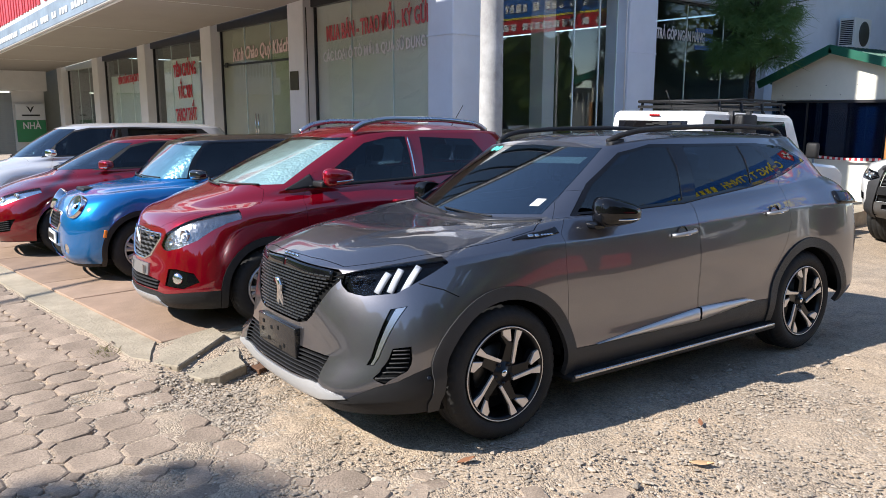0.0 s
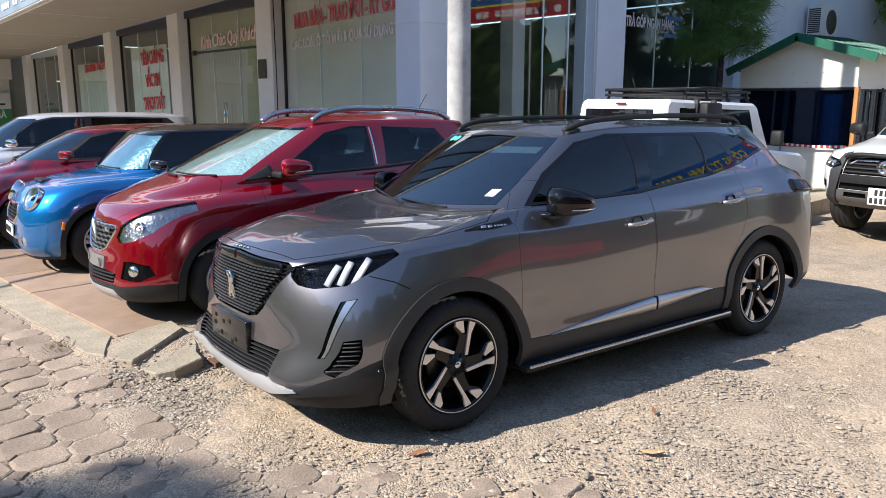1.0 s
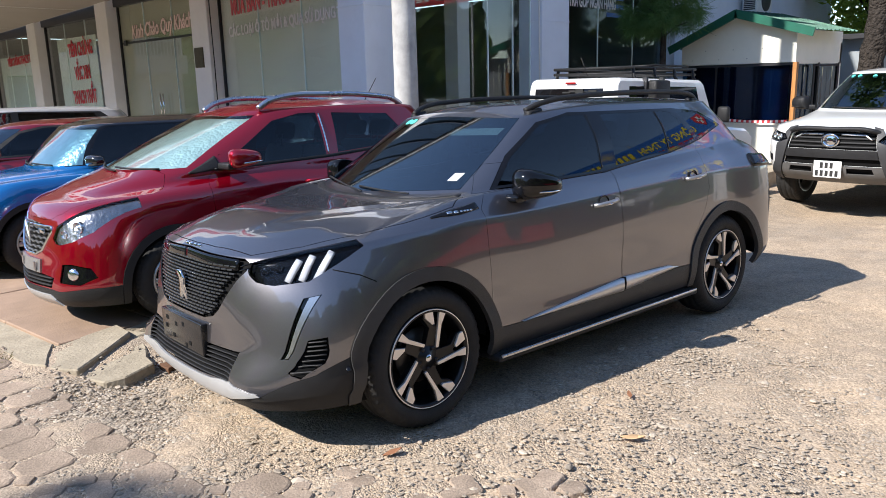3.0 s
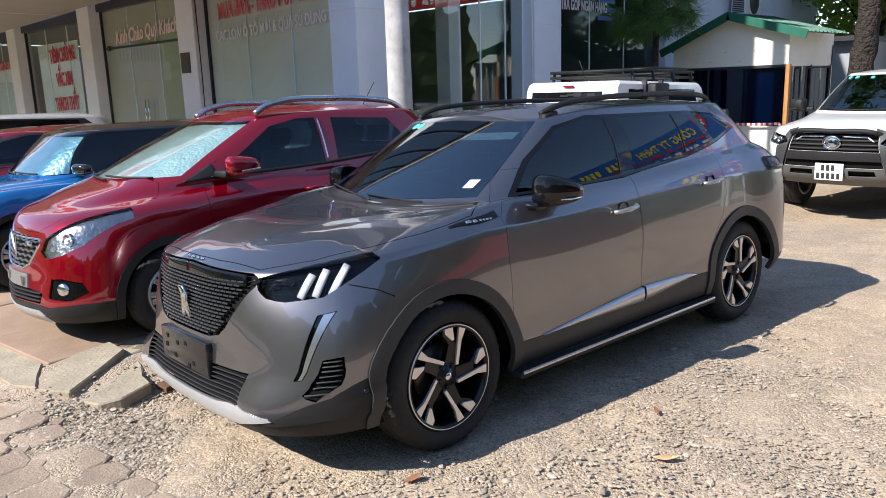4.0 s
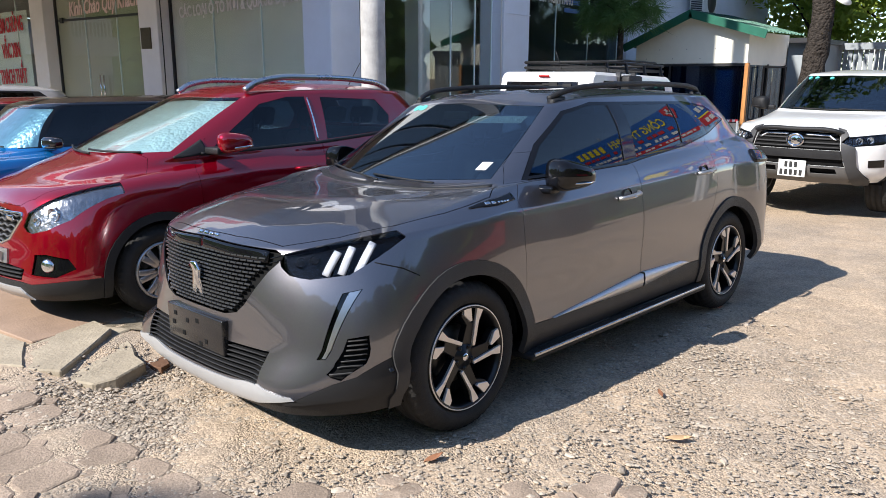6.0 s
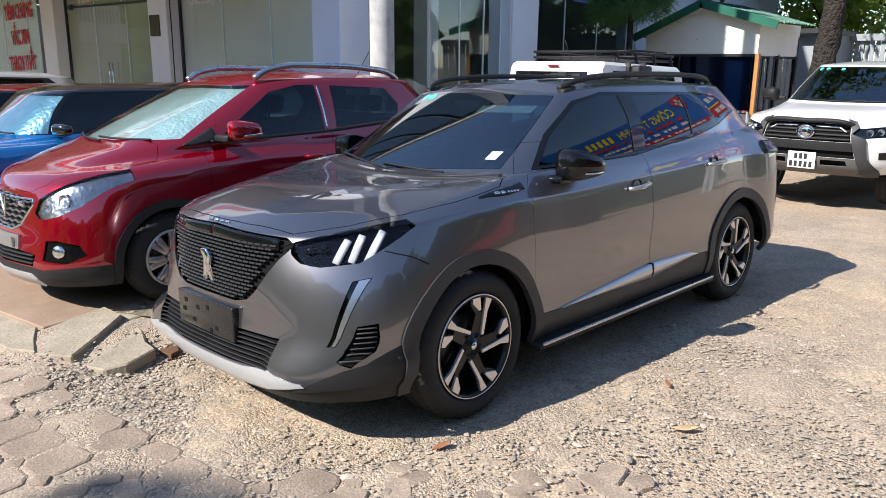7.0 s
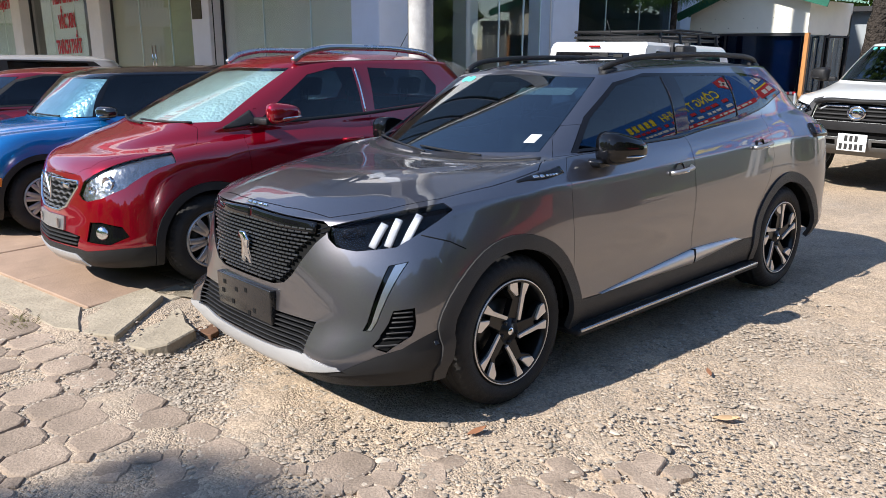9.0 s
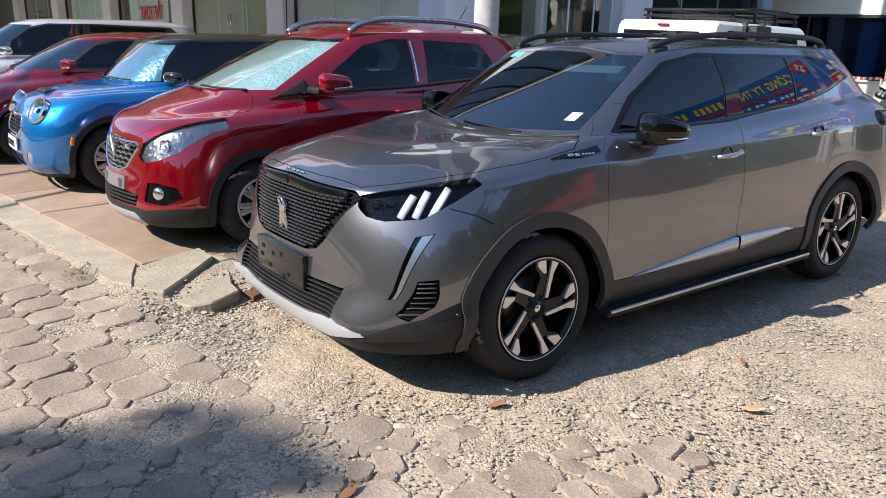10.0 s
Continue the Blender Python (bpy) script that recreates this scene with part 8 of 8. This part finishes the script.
def pickup(m):
    root = empty("pickup_truck", m, "white pickup truck with black front frame", "truck")
    w = 0.925
    sh = Shell([ring(-0.78, 4.25, 0.86, 0.40, 0.42, 0.5), ring(-0.90, 4.32, 0.905, 0.50, 0.5, 0.6, kf=0.32), ring(-0.95, 4.35, w, 0.66, 0.7, 0.75, kf=0.32), ring(-0.95, 4.35, w, 0.86, 0.88, 0.95, kf=0.32), ring(-0.88, 4.34, w * 0.975, 1.015, 1.04, 1.05, kf=0.38), ring(-0.60, 4.3, w * 0.92, 1.09, 1.09, 1.10, 0.95, 1, 0.42), ring(0.14, 2.75, 0.84, 1.18, 1.18, 1.2, 0.97, 0.97, 0.26, 0.2), ring(0.48, 2.65, 0.76, 1.42, 1.43, 1.44, 0.97, 0.97, 0.24, 0.18), ring(0.86, 2.55, 0.67, 1.655, 1.665, 1.66, 0.96, 0.97, 0.2, 0.15), ring(1.25, 2.4, 0.4, 1.70, 1.71, 1.70, 0.92, 0.9, 0.15, 0.1), ring(1.45, 2.2, 0.06, 1.715, 1.72, 1.71, 1, 1, 0.05, 0.05)], sharp=(4, 6, 8), nu=8, nv=5)
    s = dict(R=0.375, wb=3.085, under=0.40, w=w, nose_y=-0.9, tail_y=4.3, arch=0.05, belt=1.18, handle_z=1.0, screen=[(-0.1, 1.190), (0.755, 1.203), (0.615, 1.63), (-0.1, 1.642)], screen_y=1.15, screen_glass=GLASS_FRONT,
             frame=[(0.42, 1.185), (2.5, 1.21), (2.45, 1.62), (1.18, 1.63), (0.97, 1.58)], windows=[[(0.62, 1.205), (1.60, 1.215), (1.60, 1.61), (1.20, 1.61), (1.00, 1.55)], [(1.68, 1.22), (2.42, 1.23), (2.38, 1.60), (1.68, 1.61)]],
             lamp=[(0.50, 0.875), (0.62, 0.835), (0.86, 0.86), (0.93, 0.91), (0.93, 0.985), (0.80, 0.975), (0.56, 0.945)], lamp_end=-0.42, lamp_in=LAMP_DARK, lamp_label="dark slim headlamp with bright projector", bulbs=((0.66, 0.90, 0.035), (0.75, 0.91, 0.035)),
             grille=[(-0.1, 0.785), (0.50, 0.785), (0.47, 0.95), (0.42, 0.985), (-0.1, 0.995)], grille_bars=4, bar_mat=TRIM, bar_w=0.022, grille_label="black slatted trapezoid grille",
             nose=[("bumper_bar", [(-0.1, 0.685), (0.528, 0.685), (0.504, 0.783), (-0.1, 0.783)], TRIM, "dark bumper crossbar", 0.025), ("lower_grille", [(-0.1, 0.60), (0.553, 0.60), (0.529, 0.683), (-0.1, 0.683)], UNDER, "black lower grille slot", -0.02), ("bumper_frame", [(0.425, 1.02), (0.52, 1.0), (0.64, 0.82), (0.66, 0.62), (0.76, 0.46), (0.70, 0.36), (0.62, 0.36), (0.566, 0.573), (0.536, 0.675), (0.506, 0.785), (0.475, 0.95)], GREY_FRAME, "matt dark grey bumper frame", 0.035), ("bumper_slot", [(0.20, 0.515), (0.48, 0.515), (0.46, 0.575), (0.20, 0.575)], UNDER, "black bumper slot", -0.015), ("skid_band", [(-0.1, 0.34), (0.62, 0.34), (0.565, 0.598), (-0.1, 0.598)], GREY_BUMPER, "grey lower bumper band", 0.02), ("fog_lamp", [(0.76, 0.60), (0.88, 0.60), (0.88, 0.69), (0.76, 0.68)], GLOSS, "square black fog lamp", 0.004), ("skid_plate", [(-0.1, 0.2), (0.62, 0.2), (0.62, 0.338), (-0.1, 0.338)], UNDER, "black skid plate", 0.0)],
             bonnet=[(-0.1, -0.84), (0.40, -0.80), (0.62, -0.66), (0.79, -0.40), (0.83, 0.18), (0.76, 0.28), (0.3, 0.15), (-0.1, 0.13)], doors=[[(0.5, 0.5), (1.62, 0.5), (1.64, 1.3), (0.66, 1.3), (0.5, 1.0)]], mirror=(1.03, 0.50, 1.27, 0.12, 0.085), mirror_paint=TRIM, wipers=(((0.2, 1.20), (-0.15, 1.205), (-0.5, 1.215)), ((0.6, 1.205), (0.35, 1.21), (0.1, 1.215))), spokes=6, tyre_w=0.26)
    tree = dress(root, sh, s, PAINT_WHITE)
    ym = tree.ray_cast(Vector((0.0, -3, 0.88)), Vector((0, 1, 0)))[0].y
    tb = tube_bm(spline([(-0.53, ym + 0.10, 0.965), (-0.42, ym + 0.03, 1.005), (0, ym + 0.0, 1.015), (0.42, ym + 0.03, 1.005), (0.53, ym + 0.10, 0.965)], 6), 0.028, 8)
    part("frame_bar", tb, TRIM, root, "matt black upper frame bar")
    for k in (1, -1):
        c = strip_bm(on(tree, [(0.10, 0.955), (0.36, 0.95), (0.44, 0.90)], "y", out=-0.004), 0.02, 0.008)
        part("grille_chrome", c if k > 0 else flip_x(c), SATIN, root)
    ring_b = lathe_bm([(0.075 + 0.016 * math.cos(a), 0.012 * math.sin(a)) for a in [2 * math.pi * i / 8 for i in range(9)]], 26, "y")
    for v in ring_b.verts:
        v.co = Vector((v.co.x * 1.15, v.co.y + ym - 0.012, v.co.z * 0.92 + 0.885))
    part("emblem", ring_b, CHROME, root, "plain chrome oval emblem")
    disc = lathe_bm([(0.0, -0.004), (0.06, -0.002), (0.07, 0.004)], 24, "y")
    for v in disc.verts:
        v.co = Vector((v.co.x * 1.15, v.co.y + ym - 0.006, v.co.z * 0.92 + 0.885))
    part("emblem_disc", disc, CHROME, root)
    yp = tree.ray_cast(Vector((0.0, -3, 0.55)), Vector((0, 1, 0)))[0].y - 0.052
    part("number_plate", box_bm(-0.158, 0.158, yp, yp + 0.008, 0.455, 0.650, 0.003, 1), PLATE, root, "white square number plate", smooth=False)
    part("plate_bracket", box_bm(-0.08, 0.08, yp + 0.008, yp + 0.12, 0.48, 0.60), UNDER, root, smooth=False)
    for z0, n, x0 in ((0.565, 3, -0.085), (0.472, 5, -0.135)):
        for i in range(n):
            part("plate_bar", box_bm(x0 + 0.056 * i, x0 + 0.056 * i + 0.034, yp - 0.004, yp + 0.002, z0, z0 + 0.066), INK, root, smooth=False)
    for x, z in ((-0.52, 1.60), (-0.42, 1.602), (-0.22, 1.598)):
        hit = tree.ray_cast(Vector((abs(x), -3, z)), Vector((0, 1, 0)))[0]
        p = lathe_bm([(0.0, -0.001), (0.027, -0.001), (0.028, 0.0)], 16, "y")
        bmesh.ops.transform(p, matrix=pose(x, hit.y + 0.002, z, -36), verts=p.verts[:])
        part("toll_sticker", p, GREEN_STICKER, root, "round green sticker")


def small_jeep(m):
    """A boxy off-roader, its tail towards the camera."""
    root = empty("off_road_car", m, "boxy white off-roader with black roof rack", "car")
    prof = [(0.0, 0.42), (0.0, 0.98), (0.06, 1.60), (0.12, 1.665), (1.86, 1.655), (1.92, 1.62), (2.22, 1.06), (3.05, 1.0), (3.22, 0.9), (3.22, 0.42)]
    b = poly_bm(prof, (-0.72, 0.72), "x", 0.035)
    for v in b.verts:
        if v.co.z > 1.0:
            v.co.x *= 1 - 0.06 * (v.co.z - 1.0) / 0.66
    part("body", b, PAINT_WHITE, root, "white boxy bodywork", smooth=False)
    glass = box_bm(-0.56, 0.50, -0.012, 0.02, 1.14, 1.545, 0.008)
    for v in glass.verts:
        v.co.y += (v.co.z - 0.98) * 0.0968
    rw = part("rear_window", glass, GLOSS, root, "dark rear window")
    for k in range(5):
        part("leaf_print", box_bm(-0.1 + 0.1 * k, 0.02 + 0.1 * k, 0.028, 0.036, 1.49 + 0.012 * (k % 2), 1.51 + 0.015 * (k % 3)), INK, rw, smooth=False)
    part("brake_light", box_bm(-0.07, 0.09, 0.035, 0.06, 1.598, 1.622, 0.008, 1), LAMP_RED, root, "small red high brake light", smooth=False)
    for y0, y1 in ((0.30, 0.86), (0.98, 1.72)):
        for s in (1, -1):
            g = poly_bm([(y0, 1.14), (y1 + (0.16 if y0 > 0.5 else 0), 1.14), (y1, 1.57), (y0, 1.57)], (0.690, 0.708), "x", 0.008)
            for v in g.verts:
                v.co.x -= 0.027 * (v.co.z - 1.3) / 0.4
            part("side_window", g if s > 0 else flip_x(g), GLOSS, root, "dark side window", smooth=False)
    for s in (1, -1):
        for yy in (0.62, 2.72):
            fl = lathe_bm([(0.40, 0.70), (0.43, 0.76), (0.40, 0.78), (0.37, 0.72)], 20, "x", math.pi)
            bmesh.ops.translate(fl, vec=(0, yy, 0.36), verts=fl.verts[:])
            part("arch_flare", fl if s > 0 else flip_x(fl), TRIM, root, "black wheel arch flare")
            wheel(root, pose(s * 0.76, yy, 0.345, 0, 0, 0 if s > 0 else 180), 0.345, 0.20, 0.2, "alloy", 5)
        mi = box_bm(0.80, 0.96, 2.06, 2.14, 1.12, 1.32, 0.03)
        part("door_mirror", mi if s > 0 else flip_x(mi), TRIM, root, "square black door mirror")
        can = box_bm(0.70, 0.84, 0.62, 0.92, 1.30, 1.64, 0.03)
        if s > 0:
            part("jerrycan", can, TRIM, root, "black side storage case")
            for yb in (0.585, 0.925):
                part("case_bracket", box_bm(0.66, 0.72, yb, yb + 0.035, 1.25, 1.68), DARK_ALU, root, smooth=False)
        else:
            can.free()
    rack = part("roof_rack", tube_bm([(-0.58, 0.42, 1.79), (0.58, 0.42, 1.79), (0.58, 1.85, 1.79), (-0.58, 1.85, 1.79), (-0.58, 0.42, 1.79)], 0.018, 6), TRIM, root, "black tubular roof rack")
    part("rack_rail", tube_bm([(-0.58, 0.42, 1.725), (0.58, 0.42, 1.725), (0.58, 1.85, 1.725), (-0.58, 1.85, 1.725), (-0.58, 0.42, 1.725)], 0.016, 6), TRIM, rack)
    part("rack_rail", tube_bm([(-0.50, 1.80, 1.83), (-0.50, 1.05, 1.83), (-0.40, 0.95, 1.82), (0.40, 0.95, 1.82), (0.50, 1.05, 1.83), (0.50, 1.80, 1.83)], 0.014, 6), TRIM, rack)
    for k in range(8):
        y = 0.50 + 0.18 * k
        part("rack_slat", box_bm(-0.57, 0.57, y, y + 0.05, 1.715, 1.735), TRIM, rack, smooth=False)
    for x in (-0.58, 0.58):
        for y in (0.5, 0.93, 1.36, 1.78):
            part("rack_foot", tube_bm([(x * 1.12, y, 1.62), (x * 1.03, y, 1.69), (x, y, 1.79)], 0.02, 6), TRIM, rack)
    part("antenna", tube_bm([(0.22, 0.12, 1.67), (0.16, 0.05, 1.90)], 0.005, 5), TRIM, root)
    part("rear_bumper", box_bm(-0.72, 0.72, -0.10, 0.06, 0.40, 0.60, 0.03), TRIM, root)
    part("tail_lamp", box_bm(0.54, 0.68, -0.115, -0.09, 0.46, 0.56, 0.01), LAMP_RED, root)


GREY_FRAME = mat("dark_grey_frame_plastic", (0.040, 0.040, 0.042), 0.5, 0, 0, 0.4, 0.25, 10, 0.15, 300)
GREY_BUMPER = mat("grey_bumper_plastic", (0.11, 0.107, 0.105), 0.5, 0.2, 0, 0.5, 0.25, 10)
pickup(pose(-0.34, 7.98, -0.04))
small_jeep(pose(-2.66, 5.05, -0.04, -1.6, 0, 0))

# ---- paving, piece by piece ----
paved = empty("forecourt_pavement", pose(0, 0, 0), "worn terracotta slabs with a cement edge", "pavement", kind="structure")
ang = math.atan(0.142)
KERB = pose(-1.48, -1.30, 0, 0, -1.7, math.degrees(ang))
part("bed", box_bm(-60, 0.0, 0.02, 16, -0.3, 0.040), CEMENT, paved, smooth=False).matrix_basis = KERB
part("bed", box_bm(0.0, 0.62, 0.86, 16, -0.3, 0.036), CEMENT, paved, smooth=False).matrix_basis = KERB
rp = random.Random(12)


def slab_mesh(lx, ly):
    bm = box_bm(0.004, lx - 0.004, 0.004, ly - 0.004, -0.02, 0.018, 0.006, 1)
    return bm


tile_data = {}
for i in range(-11, 1):
    for j in range(0, 7):
        lx, ly = 0.98, 0.66
        x, y = i * lx - (0.42 if j % 2 else 0.0), 0.26 + j * ly
        if x + lx > (-0.06 if j < 1 else 0.62):
            lx = (-0.06 if j < 1 else 0.62) - x
            if lx < 0.15:
                continue
        key = round(lx, 3)
        if key not in tile_data:
            ob = part("slab", slab_mesh(lx, ly), SLAB, paved, smooth=False)
            tile_data[key] = ob.data
        else:
            ob = new("slab", tile_data[key])
            ob.parent = paved
        ob.matrix_basis = KERB @ pose(x, y, 0.040 + rp.uniform(-0.003, 0.003), rp.uniform(-0.3, 0.3), rp.uniform(-0.3, 0.3), 0)
x = -12.0
while x < -0.02:
    lx = min(rp.uniform(0.7, 1.3), -0.0 - x)
    b = box_bm(0.003, lx - 0.003, 0, 0.25, -0.15, 0.034, 0.012, 1)
    for v in b.verts:
        v.co.y += 0.02 * noise.noise(Vector((v.co.x * 3 + x, 0, 4))) if v.co.y < 0.1 else 0
    part("kerb_piece", b, CEMENT, paved, "pale worn cement edge", smooth=False).matrix_basis = KERB @ pose(x, 0, 0)
    x += lx
# broken cement pieces at the end of the slabs
for pts, z in (([(-0.09, 0.26), (-0.10, 0.66), (0.14, 0.637), (0.31, 0.40), (0.48, 0.15), (0.279, 0.066), (0.08, 0.16)], 0.048), ([(0.165, 0.632), (0.168, 0.69), (0.40, 0.61), (0.566, 0.532), (0.70, 0.50), (0.748, 0.30), (0.70, 0.20), (0.51, 0.16), (0.34, 0.395)], 0.040), ([(-0.12, 0.0), (0.10, 0.0), (0.26, 0.06), (0.07, 0.15), (-0.10, 0.25)], 0.034), ([(-0.09, 0.67), (0.155, 0.65), (0.158, 0.92), (0.62, 0.70), (0.62, 0.86), (-0.09, 0.86)], 0.042)):
    b = poly_bm(pts, (-0.20, z), "z", 0.008)
    cx, cy = (sum(p[k] for p in pts) / len(pts) for k in (0, 1))
    mid = KERB @ Vector((cx, cy, z))
    drop = mid.z - float(ground_z(mid.x, mid.y)) - 0.15 * z
    for v in b.verts:                                       # leaning down into the gravel
        v.co += Vector((noise.noise(v.co * 9), noise.noise(v.co * 9 + Vector((3, 3, 0))), 0)) * 0.016
        v.co.z += 0.085 * (v.co.y - cy) - drop
    part("broken_slab", b, CEMENT, paved, "broken pale cement piece", smooth=False).matrix_basis = KERB
part("iron_cover", poly_bm([(0.172, 0.70), (0.172, 0.895), (0.60, 0.69), (0.72, 0.63), (0.745, 0.56), (0.58, 0.545)], (-0.15, -0.024), "z", 0.003), RUST, paved, "rusty brown iron cover", smooth=False).matrix_basis = KERB

# octagonal pavers with small squares between, worn and part buried
pave = empty("paver_pavement", pose(0, 0, 0), "worn octagonal concrete pavers sinking into dirt", "pavement", kind="structure")


def paver_mesh(seed, hu, hv, cut):
    """One worn piece: an octagon, or a small square where cut is nothing."""
    r = random.Random(seed)
    bm = bmesh.new()
    if cut:
        rim = [(hu, -hv + cut), (hu, hv - cut), (hu - cut, hv), (-hu + cut, hv), (-hu, hv - cut), (-hu, -hv + cut), (-hu + cut, -hv), (hu - cut, -hv)]
    else:
        rim = [(hu, 0), (0, hv), (-hu, 0), (0, -hv)]
    rim = [(a * (1 + r.uniform(-0.07, 0.02)), b * (1 + r.uniform(-0.07, 0.02))) for a, b in rim]
    fine = []
    for (a, b), (c, d) in zip(rim, rim[1:] + rim[:1]):
        for f in (0.10, 0.5, 0.90):
            q = 1 + r.uniform(-0.030, 0.012)
            fine.append(((a + (c - a) * f) * q, (b + (d - b) * f) * q))
    rings = []
    for k, z in ((1.01, -0.06), (1.0, -0.014), (0.965, -0.0055), (0.88, -0.001)):
        rings.append([bm.verts.new((x * k, y * k, z + (r.uniform(-0.0018, 0.0018) if -0.05 < z < -0.002 else 0))) for x, y in fine])
    for p, q in zip(rings, rings[1:]):
        for k in range(len(p)):
            bm.faces.new((p[k], p[(k + 1) % len(p)], q[(k + 1) % len(p)], q[k]))
    mid = bm.verts.new((r.uniform(-0.02, 0.02), r.uniform(-0.02, 0.02), 0.001))
    for k in range(len(fine)):
        bm.faces.new((rings[-1][k], rings[-1][(k + 1) % len(fine)], mid))
    me = bpy.data.meshes.new("paver")
    bm.to_mesh(me)
    bm.free()
    me.materials.append(PAVER)
    return me


PU, PV = 0.212, 0.247
octagons = [paver_mesh(50 + k, PU / 2 + 0.001, PV / 2 + 0.001, 0.050) for k in range(10)]
squares = [paver_mesh(80 + k, 0.052, 0.052, 0) for k in range(6)]
shards = [paver_mesh(90 + k, 0.055 + 0.004 * k, 0.042 + 0.005 * (k % 4), 0.022) for k in range(8)]
rp = random.Random(77)
for j in range(-8, 14):
    for i in range(-30, 10):
        for small in (0, 1):
            u, v = (i + 0.5 * small) * PU, -1.46 + (j + 0.5 * small) * PV
            x, y = 0.18 + u * math.cos(ang) - (v + 1.46) * 0.03, v + u * math.sin(ang)
            if x > 1.75 or x < -5.6 or y > slab_edge(x) - 0.10 and x < -1.35 or y < -2.75:
                continue
            bound = -1.20 if x < -0.9 else -1.12 if x < -0.5 else -1.12 - 0.05 * (x + 0.5) if x < 0.5 else -1.17 + 0.95 * (x - 0.5)
            if x > -1.5 and y > bound + (0.10 if x > 0.6 else 0.0):
                continue
            sink = max(0.0, min(1.0, (y - (bound - 0.45)) / 0.45)) if x > -1.5 else 0.0
            broken = x > 0.16 and y < -1.25 or x > 0.45
            if rp.random() < (0.05 if small else 0.06) + 0.22 * sink + (0.12 if broken else 0):
                continue
            lift = 0.010 - 0.008 * min(sink, 0.8) + rp.uniform(-0.004, 0.003)
            rows = [(rp.choice(squares if small else octagons), 0, 0, math.degrees(ang) + (180 if rp.random() < 0.5 else 0) + rp.uniform(-3, 3))]
            if broken and not small and rp.random() < 0.72:
                rows = [(rp.choice(shards), rp.uniform(-0.07, -0.03) + 0.10 * (k % 2), rp.uniform(-0.08, -0.04) + 0.12 * (k // 2), rp.uniform(0, 360)) for k in range(4) if rp.random() < 0.8]
            for data, du, dv, turn in rows:
                ob = new("paver", data)
                ob.parent = pave
                ob.matrix_basis = pose(x + du + rp.uniform(-0.006, 0.006), y + dv + rp.uniform(-0.006, 0.006), lift + float(ground_z(x, y)), rp.uniform(-1.2, 1.2), rp.uniform(-1.2, 1.2), turn)

# tuft of grass at the kerb, and fallen leaves
rg = np.random.RandomState(9)
vs, fs = [], []
for k in range(200):
    a, r = rg.uniform(0, 6.28), 0.12 * rg.rand() ** 0.7
    x, y, h, d = -1.60 + r * np.cos(a) * 1.3, -1.40 + r * np.sin(a) * 0.6, 0.035 + 0.035 * rg.rand(), rg.normal(size=2) * 0.03
    n = len(vs)
    vs += [(x - 0.002, y, 0.0), (x + 0.002, y, 0.0), (x + d[0] * 0.6, y + d[1] * 0.6, h * 0.7), (x + d[0], y + d[1], h)]
    fs += [(n, n + 1, n + 2), (n, n + 2, n + 3)]
me = bpy.data.meshes.new("grass_tuft")
me.from_pydata(vs, [], fs)
me.materials.append(DRY_GRASS)
tagged(new("grass_tuft", me), "small dry grass tuft at the kerb", "grass", kind="stuff")
for x, y, s, a, m in ((1.597, 0.567, 0.055, 30, LEAF_TAN), (1.149, -1.129, 0.05, 110, LEAF_BROWN), (0.961, -0.314, 0.045, 75, LEAF_BROWN), (1.30, 0.95, 0.03, 140, LEAF_BROWN)):
    bm = bmesh.new()
    rows = []
    for k in range(7):
        f = k / 6
        w = s * 0.42 * math.sin(math.pi * min(1, f * 0.95 + 0.04))
        rows.append([bm.verts.new((s * (2 * f - 1), e * w, 0.008 * abs(e) + 0.012 * f * f)) for e in (-1, 0, 1)])
    for p, q in zip(rows, rows[1:]):
        for e in (0, 1):
            bm.faces.new((p[e], p[e + 1], q[e + 1], q[e]))
    ob = obj("fallen_leaf", bm, m)
    thick(ob, 0.0008)
    ob.matrix_basis = pose(x, y, 0.009, 2, -3, a)
    tagged(ob, "dry brown fallen leaf on gravel", "leaf", "fallen leaves")
